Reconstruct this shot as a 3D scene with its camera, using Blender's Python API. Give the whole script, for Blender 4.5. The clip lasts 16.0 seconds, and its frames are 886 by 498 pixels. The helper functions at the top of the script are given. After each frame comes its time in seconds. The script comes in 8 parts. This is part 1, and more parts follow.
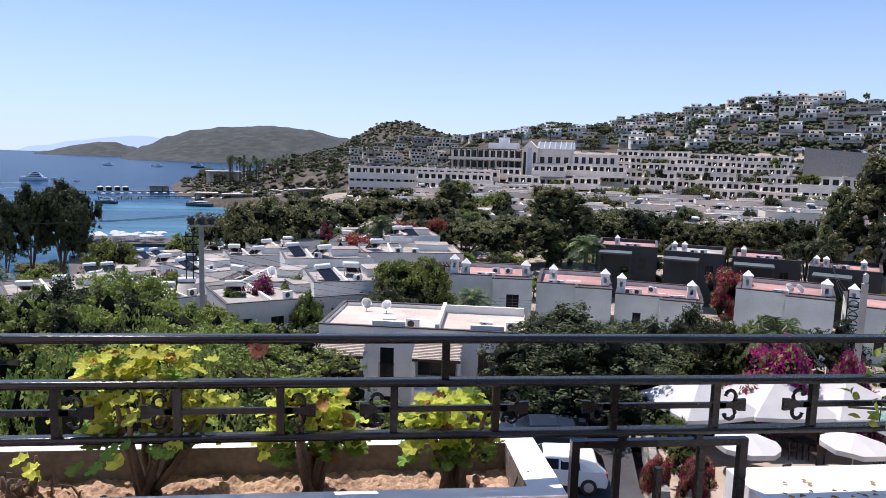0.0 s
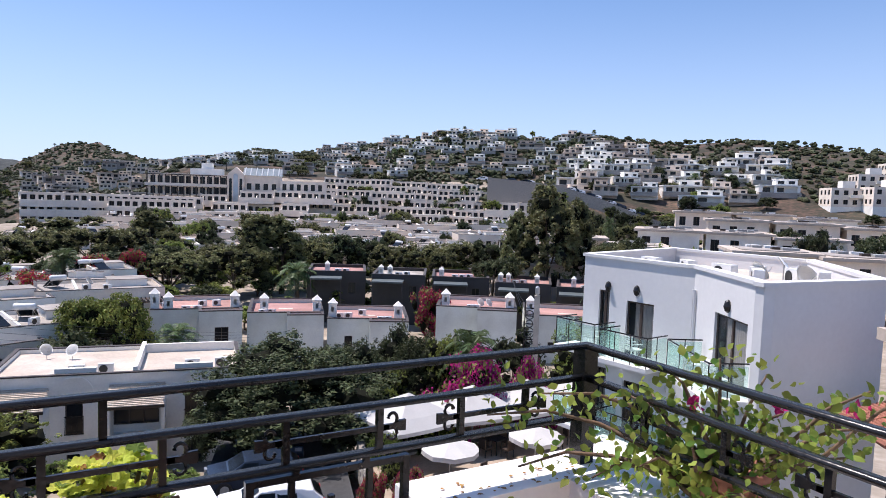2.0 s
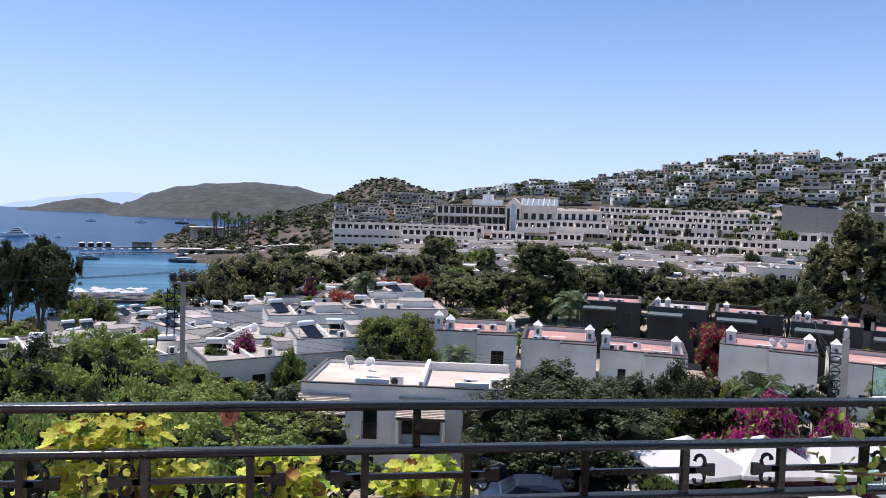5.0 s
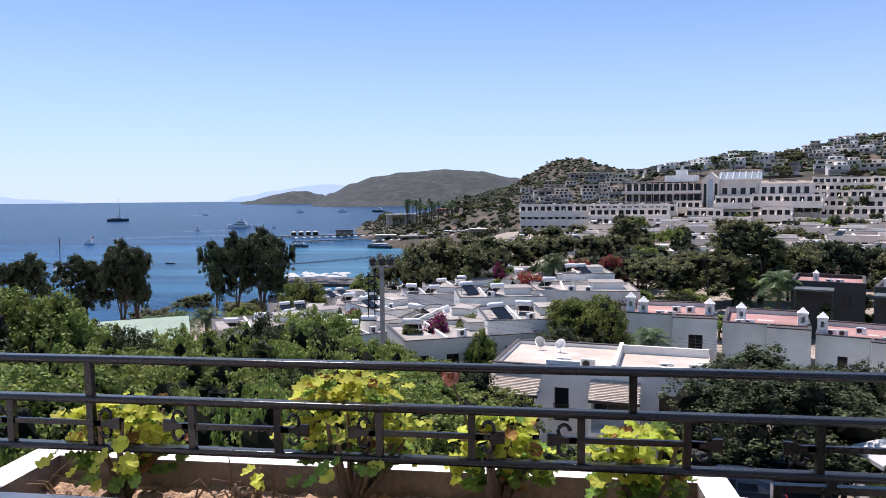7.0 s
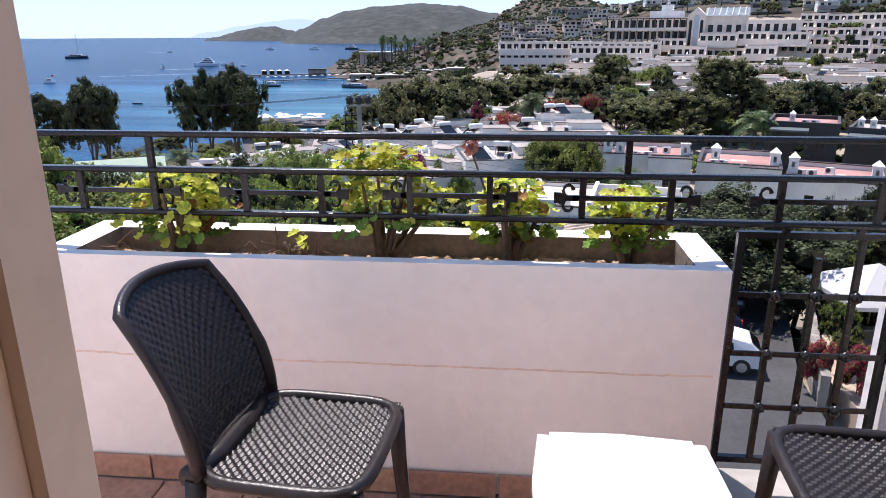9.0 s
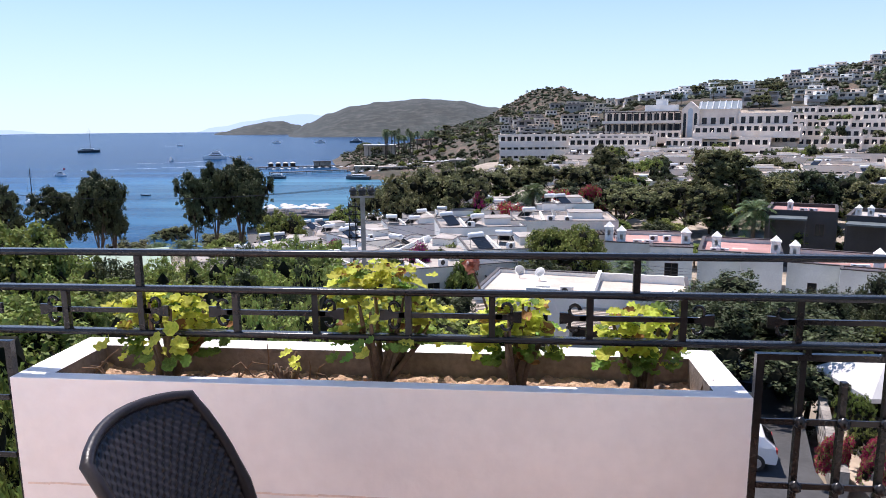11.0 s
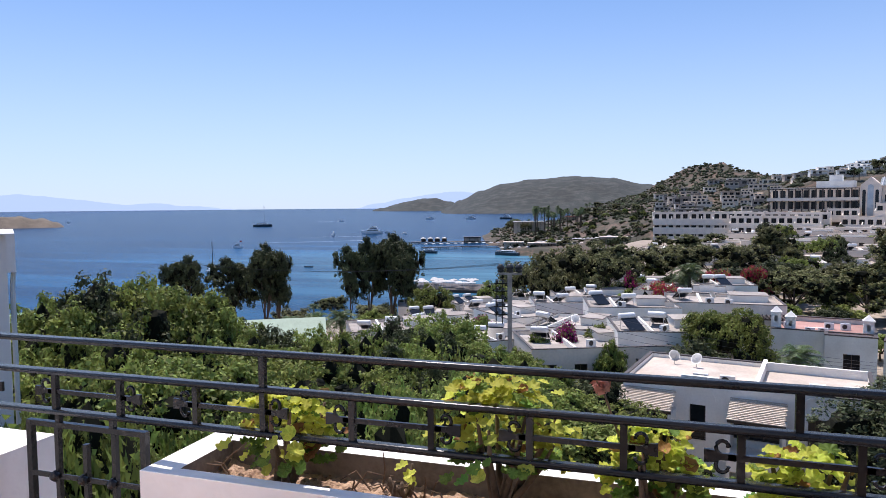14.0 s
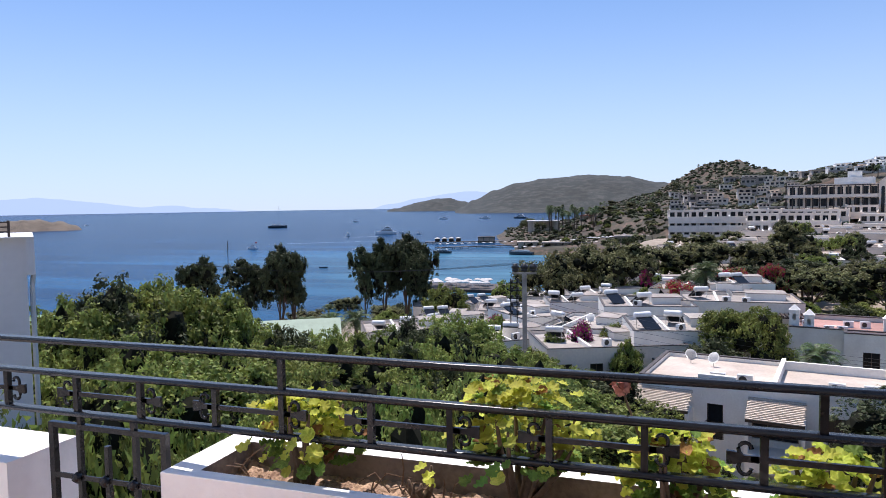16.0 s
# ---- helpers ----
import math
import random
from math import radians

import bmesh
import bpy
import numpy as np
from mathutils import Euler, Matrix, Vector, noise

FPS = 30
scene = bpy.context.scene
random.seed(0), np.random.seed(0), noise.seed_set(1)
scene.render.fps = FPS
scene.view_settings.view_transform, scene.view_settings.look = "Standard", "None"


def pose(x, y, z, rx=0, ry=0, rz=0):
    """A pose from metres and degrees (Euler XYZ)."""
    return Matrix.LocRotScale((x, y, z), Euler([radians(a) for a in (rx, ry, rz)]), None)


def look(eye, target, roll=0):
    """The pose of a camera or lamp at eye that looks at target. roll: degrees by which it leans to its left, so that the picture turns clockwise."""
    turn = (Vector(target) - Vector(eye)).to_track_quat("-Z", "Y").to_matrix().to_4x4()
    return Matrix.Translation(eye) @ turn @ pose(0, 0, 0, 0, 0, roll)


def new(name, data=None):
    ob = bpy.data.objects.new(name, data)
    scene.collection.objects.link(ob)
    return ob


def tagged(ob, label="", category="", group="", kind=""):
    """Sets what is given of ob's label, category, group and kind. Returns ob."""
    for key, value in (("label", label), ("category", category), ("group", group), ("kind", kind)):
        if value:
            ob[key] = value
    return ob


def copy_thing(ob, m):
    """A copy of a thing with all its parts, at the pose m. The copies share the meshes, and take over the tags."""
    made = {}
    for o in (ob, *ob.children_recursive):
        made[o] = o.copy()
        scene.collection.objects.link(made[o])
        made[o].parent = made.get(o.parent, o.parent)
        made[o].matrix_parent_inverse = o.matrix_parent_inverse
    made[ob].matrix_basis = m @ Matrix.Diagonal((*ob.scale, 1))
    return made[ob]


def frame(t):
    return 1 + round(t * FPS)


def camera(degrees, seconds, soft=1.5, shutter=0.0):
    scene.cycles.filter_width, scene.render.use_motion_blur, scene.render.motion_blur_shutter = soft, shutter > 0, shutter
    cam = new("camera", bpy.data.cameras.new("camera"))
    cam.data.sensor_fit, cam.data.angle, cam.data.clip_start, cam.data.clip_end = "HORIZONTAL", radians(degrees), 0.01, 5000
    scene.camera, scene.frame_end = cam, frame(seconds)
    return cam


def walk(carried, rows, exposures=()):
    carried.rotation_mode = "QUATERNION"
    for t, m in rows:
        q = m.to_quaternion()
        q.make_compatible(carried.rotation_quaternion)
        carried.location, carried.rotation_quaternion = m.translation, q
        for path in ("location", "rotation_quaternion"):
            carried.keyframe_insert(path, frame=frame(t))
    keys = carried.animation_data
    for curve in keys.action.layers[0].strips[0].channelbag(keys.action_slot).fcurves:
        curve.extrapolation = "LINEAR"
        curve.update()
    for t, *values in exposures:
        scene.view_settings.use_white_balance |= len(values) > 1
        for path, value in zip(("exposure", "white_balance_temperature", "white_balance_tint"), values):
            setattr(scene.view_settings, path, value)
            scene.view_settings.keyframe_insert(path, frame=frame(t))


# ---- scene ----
cam = camera(65.34, 16.0, soft=0.6)

PATH = [
    (0.0, pose(0.000, 0.000, 1.571, 82.696, -1.726, -6.592)),
    (0.5, pose(0.034, 0.003, 1.573, 83.144, -1.962, -14.025)),
    (1.0, pose(0.074, -0.006, 1.580, 83.825, -1.921, -20.885)),
    (1.5, pose(0.094, -0.053, 1.597, 84.703, -1.920, -26.592)),
    (2.0, pose(0.090, -0.111, 1.628, 85.653, -1.903, -30.306)),
    (2.5, pose(0.084, -0.135, 1.636, 86.519, -1.942, -31.370)),
    (3.0, pose(0.086, -0.148, 1.638, 87.130, -1.984, -29.818)),
    (3.5, pose(0.089, -0.123, 1.633, 87.373, -2.088, -25.846)),
    (4.0, pose(0.089, -0.071, 1.612, 87.394, -1.997, -20.186)),
    (4.5, pose(0.075, -0.052, 1.609, 87.313, -1.984, -13.868)),
    (5.0, pose(0.030, -0.042, 1.606, 87.359, -1.762, -7.870)),
    (5.2, pose(0.017, -0.034, 1.606, 87.409, -1.781, -5.603)),
    (7.5, pose(-0.080, -0.128, 1.528, 84.027, 0.926, 8.144)),
    (8.0, pose(-0.142, -0.297, 1.468, 80.175, 1.461, 7.393)),
    (8.5, pose(-0.151, -0.369, 1.430, 74.909, 0.636, 6.113)),
    (8.7, pose(-0.140, -0.401, 1.419, 72.715, 0.353, 5.761)),
    (10.8, pose(-0.126, -0.335, 1.459, 77.414, 0.195, 4.678)),
    (11.0, pose(-0.138, -0.280, 1.489, 80.029, 0.523, 5.695)),
    (11.5, pose(-0.090, -0.219, 1.566, 84.713, 1.078, 10.125)),
    (12.0, pose(-0.096, -0.134, 1.570, 86.637, 0.644, 13.726)),
    (12.5, pose(-0.077, -0.121, 1.572, 86.748, 0.287, 14.986)),
    (13.0, pose(-0.087, -0.129, 1.566, 86.532, 0.077, 15.971)),
    (13.5, pose(-0.095, -0.133, 1.561, 86.389, 0.196, 17.069)),
    (14.0, pose(-0.092, -0.135, 1.573, 86.408, 0.437, 18.000)),
    (14.5, pose(-0.097, -0.142, 1.579, 86.501, 0.618, 18.764)),
    (15.0, pose(-0.099, -0.138, 1.579, 86.557, 0.757, 19.257)),
    (15.5, pose(-0.102, -0.136, 1.578, 86.554, 0.892, 19.327)),
    (16.0, pose(-0.103, -0.134, 1.577, 86.416, 0.906, 19.139)),
]
walk(cam, PATH, [(0.0, 0.58, 6350, 19), (7.6, 0.58, 6350, 19), (8.4, 0.85, 6350, 19), (10.8, 0.85, 6350, 19), (11.6, 0.57, 6350, 19), (16.0, 0.52, 6350, 19)])

# world, sun and exposure
SUN_AZ, SUN_EL = 33.0, 64.0        # bearing (degrees to the left of +y) and height of the sun
world = bpy.data.worlds.new("world")
scene.world = world
world.use_nodes = True
wt = world.node_tree
sky = wt.nodes.new("ShaderNodeTexSky")
sky.sky_type = "NISHITA"
sky.sun_disc = False
sky.sun_elevation = radians(SUN_EL)
sky.sun_rotation = radians(-SUN_AZ)
sky.altitude = 300
sky.air_density = 0.8
sky.dust_density = 0.0
sky.ozone_density = 2.6
soft = wt.nodes.new("ShaderNodeGamma")
soft.inputs[1].default_value = 0.72
wt.links.new(sky.outputs[0], soft.inputs[0])
tint = wt.nodes.new("ShaderNodeHueSaturation")
tint.inputs["Saturation"].default_value = 1.2
wt.links.new(soft.outputs[0], tint.inputs["Color"])
azure = wt.nodes.new("ShaderNodeMix")
azure.data_type, azure.blend_type = "RGBA", "MULTIPLY"
azure.inputs["Factor"].default_value = 1.0
azure.inputs["B"].default_value = (0.97, 1.06, 1.17, 1)
wt.links.new(tint.outputs[0], azure.inputs["A"])
# pale haze that thins out upwards from the horizon
dome = wt.nodes.new("ShaderNodeTexCoord")
split = wt.nodes.new("ShaderNodeSeparateXYZ")
wt.links.new(dome.outputs["Generated"], split.inputs[0])
thin = wt.nodes.new("ShaderNodeMapRange")
thin.interpolation_type = "SMOOTHSTEP"
thin.inputs["From Min"].default_value, thin.inputs["From Max"].default_value = -0.12, 0.34
thin.inputs["To Min"].default_value, thin.inputs["To Max"].default_value = 0.95, 0.0
wt.links.new(split.outputs["Z"], thin.inputs["Value"])
haze = wt.nodes.new("ShaderNodeMix")
haze.data_type = "RGBA"
haze.inputs["B"].default_value = (2.8, 3.55, 4.6, 1)
wt.links.new(thin.outputs[0], haze.inputs["Factor"])
wt.links.new(azure.outputs["Result"], haze.inputs["A"])
wt.links.new(haze.outputs["Result"], wt.nodes["Background"].inputs[0])
wt.nodes["Background"].inputs[1].default_value = 0.150
sun_data = bpy.data.lights.new("sun", "SUN")
sun_data.energy, sun_data.angle, sun_data.color = 4.2, radians(0.55), (1.0, 0.95, 0.87)
sun = new("sun", sun_data)
sun.matrix_world = look((0, 0, 0), (math.sin(radians(SUN_AZ)) * math.cos(radians(SUN_EL)), -math.cos(radians(SUN_AZ)) * math.cos(radians(SUN_EL)), -math.sin(radians(SUN_EL))))


# ---- building helpers ----
def at(bearing, r, z=0.0):
    """A place by its bearing (degrees to the left of +y) and distance from the terrace."""
    a = radians(bearing)
    return Vector((-math.sin(a) * r, math.cos(a) * r, z))


def lerp_table(table, v):
    for (a, x), (b, y) in zip(table, table[1:]):
        if v <= b:
            k = (v - a) / (b - a) if v > a else 0.0
            k = k * k * (3 - 2 * k)
            return x + (y - x) * k
    return table[-1][1]


def mesh_of(name, bm, material, smooth=False):
    me = bpy.data.meshes.new(name)
    if smooth:
        for f in bm.faces:
            f.smooth = True
    bm.to_mesh(me)
    bm.free()
    for m in material if isinstance(material, (list, tuple)) else [material]:
        me.materials.append(m)
    return me


def part(name, bm, material, parent, label="", smooth=False, m=None):
    """One mesh object under a thing or a part."""
    ob = new(name, mesh_of(name, bm, material, smooth) if isinstance(bm, bmesh.types.BMesh) else bm)
    ob.parent = parent
    if m is not None:
        ob.matrix_basis = m
    if label:
        ob["label"] = label
    return ob


def thing(name, label, category, m=None, group="", kind=""):
    ob = new(name)
    ob.empty_display_size = 0.2
    if m is not None:
        ob.matrix_basis = m
    return tagged(ob, label, category, group, kind)


def solid(name, bm, material, label, category, m=None, group="", kind="", smooth=False):
    ob = new(name, mesh_of(name, bm, material, smooth))
    if m is not None:
        ob.matrix_basis = m
    return tagged(ob, label, category, group, kind)


def place(v, rz=0.0, s=1.0):
    return Matrix.Translation(v) @ Matrix.Rotation(radians(rz), 4, "Z") @ Matrix.Scale(s, 4)


def box(bm, x0, x1, y0, y1, z0, z1, mi=0):
    v = [bm.verts.new((x, y, z)) for z in (z0, z1) for x, y in ((x0, y0), (x1, y0), (x1, y1), (x0, y1))]
    for q in ((3, 2, 1, 0), (4, 5, 6, 7), (0, 1, 5, 4), (1, 2, 6, 5), (2, 3, 7, 6), (3, 0, 4, 7)):
        bm.faces.new([v[i] for i in q]).material_index = mi
    return v


def boxes(*list_of):
    bm = bmesh.new()
    for b in list_of:
        box(bm, *b)
    return bm


def bevel(bm, w, seg=1):
    bmesh.ops.bevel(bm, geom=[e for e in bm.edges if len(e.link_faces) == 2 and e.calc_face_angle(0) > 0.5], offset=w, segments=seg, affect="EDGES", clamp_overlap=True)
    return bm


def tube(bm, pts, radii, sides=6, cap=True, mi=0):
    """A tapered tube along points."""
    rings = []
    pts = [Vector(p) for p in pts]
    for i, p in enumerate(pts):
        d = (pts[min(i + 1, len(pts) - 1)] - pts[max(i - 1, 0)]).normalized()
        u = d.cross(Vector((0, 0, 1)) if abs(d.z) < 0.9 else Vector((1, 0, 0))).normalized()
        w = d.cross(u)
        r = radii[i] if isinstance(radii, (list, tuple)) else radii
        rings.append([bm.verts.new(p + (u * math.cos(2 * math.pi * k / sides) + w * math.sin(2 * math.pi * k / sides)) * r) for k in range(sides)])
    for a, b in zip(rings, rings[1:]):
        for k in range(sides):
            bm.faces.new((a[k], a[(k + 1) % sides], b[(k + 1) % sides], b[k])).material_index = mi
    if cap:
        bm.faces.new(rings[0][::-1]).material_index = mi
        bm.faces.new(rings[-1]).material_index = mi
    return bm


def lathe(bm, prof, sides=12, at_=(0, 0, 0), mi=0):
    o = Vector(at_)
    rings = [[bm.verts.new(o + Vector((r * math.cos(2 * math.pi * k / sides), r * math.sin(2 * math.pi * k / sides), z))) for k in range(sides)] for r, z in prof]
    for a, b in zip(rings, rings[1:]):
        for k in range(sides):
            bm.faces.new((a[k], a[(k + 1) % sides], b[(k + 1) % sides], b[k])).material_index = mi
    bm.faces.new(rings[0][::-1])
    bm.faces.new(rings[-1])
    return bm


def wall_bm(w, h, t, ops):
    """A wall from x=0..w, z=0..h, y=0..t with openings (x0, x1, z0, z1) right through it."""
    bm = bmesh.new()
    xs = sorted({0, w, *[v for o in ops for v in o[:2]]})
    zs = sorted({0, h, *[v for o in ops for v in o[2:]]})
    def full(i, j):
        if not (0 <= i < len(xs) - 1 and 0 <= j < len(zs) - 1):
            return False
        cx, cz = (xs[i] + xs[i + 1]) / 2, (zs[j] + zs[j + 1]) / 2
        return not any(o[0] < cx < o[1] and o[2] < cz < o[3] for o in ops)
    def quad(*c):
        bm.faces.new([bm.verts.new(p) for p in c])
    for i in range(len(xs) - 1):
        for j in range(len(zs) - 1):
            if not full(i, j):
                continue
            a, b, c, d = xs[i], xs[i + 1], zs[j], zs[j + 1]
            quad((a, 0, c), (b, 0, c), (b, 0, d), (a, 0, d))
            quad((b, t, c), (a, t, c), (a, t, d), (b, t, d))
            if not full(i - 1, j):
                quad((a, t, c), (a, 0, c), (a, 0, d), (a, t, d))
            if not full(i + 1, j):
                quad((b, 0, c), (b, t, c), (b, t, d), (b, 0, d))
            if not full(i, j - 1):
                quad((a, t, c), (b, t, c), (b, 0, c), (a, 0, c))
            if not full(i, j + 1):
                quad((a, 0, d), (b, 0, d), (b, t, d), (a, t, d))
    bmesh.ops.remove_doubles(bm, verts=bm.verts, dist=0.0005)
    return bm


# ---- materials ----
def mat(name, color, rough=0.8, metal=0.0, var=0.2, scale=2.0, bump=0.0, bscale=30.0, color2=None, rnd=0.0, spec=0.5, island=0.0, stain=0.0):
    m = bpy.data.materials.new(name)
    m.use_nodes = True
    t = m.node_tree
    n, l = t.nodes, t.links
    b = n["Principled BSDF"]
    b.inputs["Roughness"].default_value = rough
    b.inputs["Metallic"].default_value = metal
    b.inputs["Specular IOR Level"].default_value = spec
    tc = n.new("ShaderNodeTexCoord")
    def noise_node(s, detail=4.0):
        q = n.new("ShaderNodeTexNoise")
        q.inputs["Scale"].default_value = s
        q.inputs["Detail"].default_value = detail
        l.new(tc.outputs["Object"], q.inputs["Vector"])
        return q
    big, fine = noise_node(scale), noise_node(scale * 9)
    mixf = n.new("ShaderNodeMath")
    mixf.operation = "MULTIPLY_ADD"
    l.new(fine.outputs[0], mixf.inputs[0])
    mixf.inputs[1].default_value = 0.45
    sub = n.new("ShaderNodeMath")
    sub.operation = "MULTIPLY"
    l.new(big.outputs[0], sub.inputs[0])
    sub.inputs[1].default_value = 0.55
    l.new(sub.outputs[0], mixf.inputs[2])
    ramp = n.new("ShaderNodeValToRGB")
    c2 = color2 or tuple(c * (1 - var) for c in color)
    ramp.color_ramp.elements[0].position, ramp.color_ramp.elements[1].position = 0.36, 0.62
    ramp.color_ramp.elements[0].color = (*c2, 1)
    ramp.color_ramp.elements[1].color = (*(min(1.0, c * (1 + var * 0.35)) for c in color), 1)
    l.new(mixf.outputs[0], ramp.inputs[0])
    out = ramp.outputs[0]
    if stain:
        st = noise_node(scale * 0.37, 8.0)
        r2 = n.new("ShaderNodeValToRGB")
        r2.color_ramp.elements[0].position, r2.color_ramp.elements[1].position = 0.38, 0.56
        r2.color_ramp.elements[0].color = (1 - stain, 1 - stain * 1.05, 1 - stain * 1.15, 1)
        r2.color_ramp.elements[1].color = (1, 1, 1, 1)
        l.new(st.outputs[0], r2.inputs[0])
        mx = n.new("ShaderNodeMix")
        mx.data_type, mx.blend_type = "RGBA", "MULTIPLY"
        mx.inputs["Factor"].default_value = 1.0
        l.new(out, mx.inputs["A"])
        l.new(r2.outputs[0], mx.inputs["B"])
        out = mx.outputs["Result"]
    for amount, node, sock in ((rnd, "ShaderNodeObjectInfo", "Random"), (island, "ShaderNodeNewGeometry", "Random Per Island")):
        if amount:
            oi = n.new(node)
            hs = n.new("ShaderNodeHueSaturation")
            mr = n.new("ShaderNodeMapRange")
            mr.inputs["To Min"].default_value, mr.inputs["To Max"].default_value = 1 - amount, 1 + amount
            l.new(oi.outputs[sock], mr.inputs["Value"])
            l.new(mr.outputs[0], hs.inputs["Value"])
            mh = n.new("ShaderNodeMapRange")
            mh.inputs["To Min"].default_value, mh.inputs["To Max"].default_value = 0.5 - amount * 0.06, 0.5 + amount * 0.06
            l.new(oi.outputs[sock], mh.inputs["Value"])
            l.new(mh.outputs[0], hs.inputs["Hue"])
            l.new(out, hs.inputs["Color"])
            out = hs.outputs[0]
    l.new(out, b.inputs["Base Color"])
    if bump:
        nb = noise_node(bscale, 6.0)
        bn = n.new("ShaderNodeBump")
        bn.inputs["Strength"].default_value = bump
        bn.inputs["Distance"].default_value = 0.02
        l.new(nb.outputs[0], bn.inputs["Height"])
        l.new(bn.outputs[0], b.inputs["Normal"])
    return m


def leaf_mat(name, color, color2, island=0.35, rough=0.55, through_=0.3, rnd=0.18):
    m = mat(name, color, rough, 0, 0.3, 0.6, 0, 30, color2, rnd, 0.09, island)
    n, l = m.node_tree.nodes, m.node_tree.links
    b = n["Principled BSDF"]
    tr = n.new("ShaderNodeBsdfTranslucent")
    l.new(b.inputs["Base Color"].links[0].from_socket, tr.inputs["Color"])
    mx = n.new("ShaderNodeMixShader")
    mx.inputs[0].default_value = through_
    l.new(b.outputs[0], mx.inputs[1])
    l.new(tr.outputs[0], mx.inputs[2])
    l.new(mx.outputs[0], n["Material Output"].inputs[0])
    return m


WHITE = mat("white_render", (0.90, 0.87, 0.80), 0.85, var=0.08, scale=0.8, bump=0.15, bscale=18, rnd=0.04, stain=0.1)
CREAM = mat("cream_render", (0.86, 0.75, 0.63), 0.85, var=0.12, scale=0.5, rnd=0.06, stain=0.12)
GREYWALL = mat("grey_render", (0.72, 0.74, 0.68), 0.85, var=0.1, scale=0.7, bump=0.1, rnd=0.08, stain=0.14)
DARKWALL = mat("charcoal_render", (0.052, 0.047, 0.045), 0.8, var=0.2, scale=0.7, rnd=0.1)
PLANTER_W = mat("planter_paint", (0.90, 0.865, 0.84), 0.75, var=0.05, scale=2.5, bump=0.25, bscale=22, stain=0.07)
ROOF_GREY = mat("roof_screed", (0.40, 0.36, 0.325), 0.9, var=0.28, scale=0.6, bump=0.2, bscale=8, rnd=0.1, stain=0.2)
ROOF_PINK = mat("pink_roof_screed", (0.45, 0.245, 0.215), 0.9, var=0.2, scale=0.5, bump=0.2, bscale=8, rnd=0.08, stain=0.25)
ROOF_CREAM = mat("cream_roof_screed", (0.60, 0.51, 0.43), 0.9, var=0.18, scale=0.7, bump=0.2, bscale=8, stain=0.18)
ROOF_TILE = mat("terracotta_tile", (0.36, 0.14, 0.09), 0.8, var=0.35, scale=3, bump=0.5, bscale=12)
COPING = mat("dark_coping", (0.06, 0.05, 0.048), 0.7, var=0.3, scale=2)
IRON = mat("black_painted_iron", (0.015, 0.014, 0.014), 0.26, 0.0, var=0.35, scale=6, bump=0.08, bscale=60, spec=0.4)
GLASS_DARK = mat("window_glass", (0.012, 0.014, 0.017), 0.12, var=0.3, scale=0.5, spec=0.35)
WOOD_DARK = mat("dark_wood", (0.055, 0.035, 0.025), 0.6, var=0.35, scale=4)
BAMBOO = mat("bamboo_screen", (0.68, 0.58, 0.47), 0.8, var=0.3, scale=3, bump=0.2, island=0.18)
METAL = mat("galvanised_metal", (0.55, 0.56, 0.57), 0.35, 0.8, var=0.2, scale=3)
WHITEPAINT = mat("white_metal_paint", (0.75, 0.75, 0.73), 0.4, 0, var=0.1, scale=2, rnd=0.1)
GREYPAINT = mat("grey_unit_paint", (0.30, 0.30, 0.29), 0.5, 0, var=0.2, scale=3, rnd=0.25)
CONCRETE = mat("concrete", (0.36, 0.34, 0.31), 0.9, var=0.25, scale=1.5, bump=0.3, bscale=20, stain=0.2)
STONE = mat("tan_stone_wall", (0.66, 0.56, 0.46), 0.9, var=0.25, scale=0.5, rnd=0.1)
TAUPE = mat("taupe_render", (0.42, 0.37, 0.32), 0.9, var=0.2, scale=0.5, rnd=0.15)
BLACK = mat("black_plastic", (0.02, 0.02, 0.021), 0.4, var=0.3, scale=5)
CHAIR_PL = mat("anthracite_woven_plastic", (0.020, 0.016, 0.017), 0.36, var=0.3, scale=12, bump=0.1, bscale=90, spec=0.35)
ASPHALT = mat("asphalt", (0.06, 0.06, 0.062), 0.9, var=0.3, scale=0.5, bump=0.3, bscale=30, stain=0.2)
PAVING = mat("beige_paving", (0.42, 0.33, 0.25), 0.85, var=0.2, scale=0.8, bump=0.2, stain=0.15)
CANVAS = mat("white_canvas", (0.52, 0.505, 0.485), 0.85, var=0.06, scale=1.5, rnd=0.05)
SOIL = mat("dry_soil", (0.47, 0.315, 0.205), 0.95, 0, 0.4, 9, 1.0, 40, (0.17, 0.095, 0.06))
TILE_RED = mat("terracotta_floor_tile", (0.46, 0.26, 0.18), 0.6, var=0.35, scale=5, bump=0.2, rnd=0.12)
# near-black filling for tree crowns: shade of the gaps put into the colour
CROWN_SHADE = mat("shaded_twigs", (0.014, 0.015, 0.009), 0.95, var=0.5, scale=3, spec=0.1)
BARK = mat("bark", (0.12, 0.085, 0.06), 0.9, var=0.4, scale=3, bump=0.6, bscale=14)
ROCK = mat("shore_rock", (0.15, 0.12, 0.09), 0.95, var=0.45, scale=0.06, bump=0.5, bscale=0.6)
LEAF_OLIVE = leaf_mat("olive_green_leaf", (0.225, 0.222, 0.095), (0.080, 0.085, 0.038), through_=0.2)
LEAF_DARK = leaf_mat("dark_green_leaf", (0.095, 0.110, 0.052), (0.032, 0.040, 0.019), through_=0.15)
LEAF_SHRUB = leaf_mat("shrub_leaf", (0.28, 0.32, 0.08), (0.07, 0.095, 0.028), through_=0.28)
LEAF_LIGHT = leaf_mat("light_green_leaf", (0.20, 0.26, 0.06), (0.09, 0.13, 0.03))
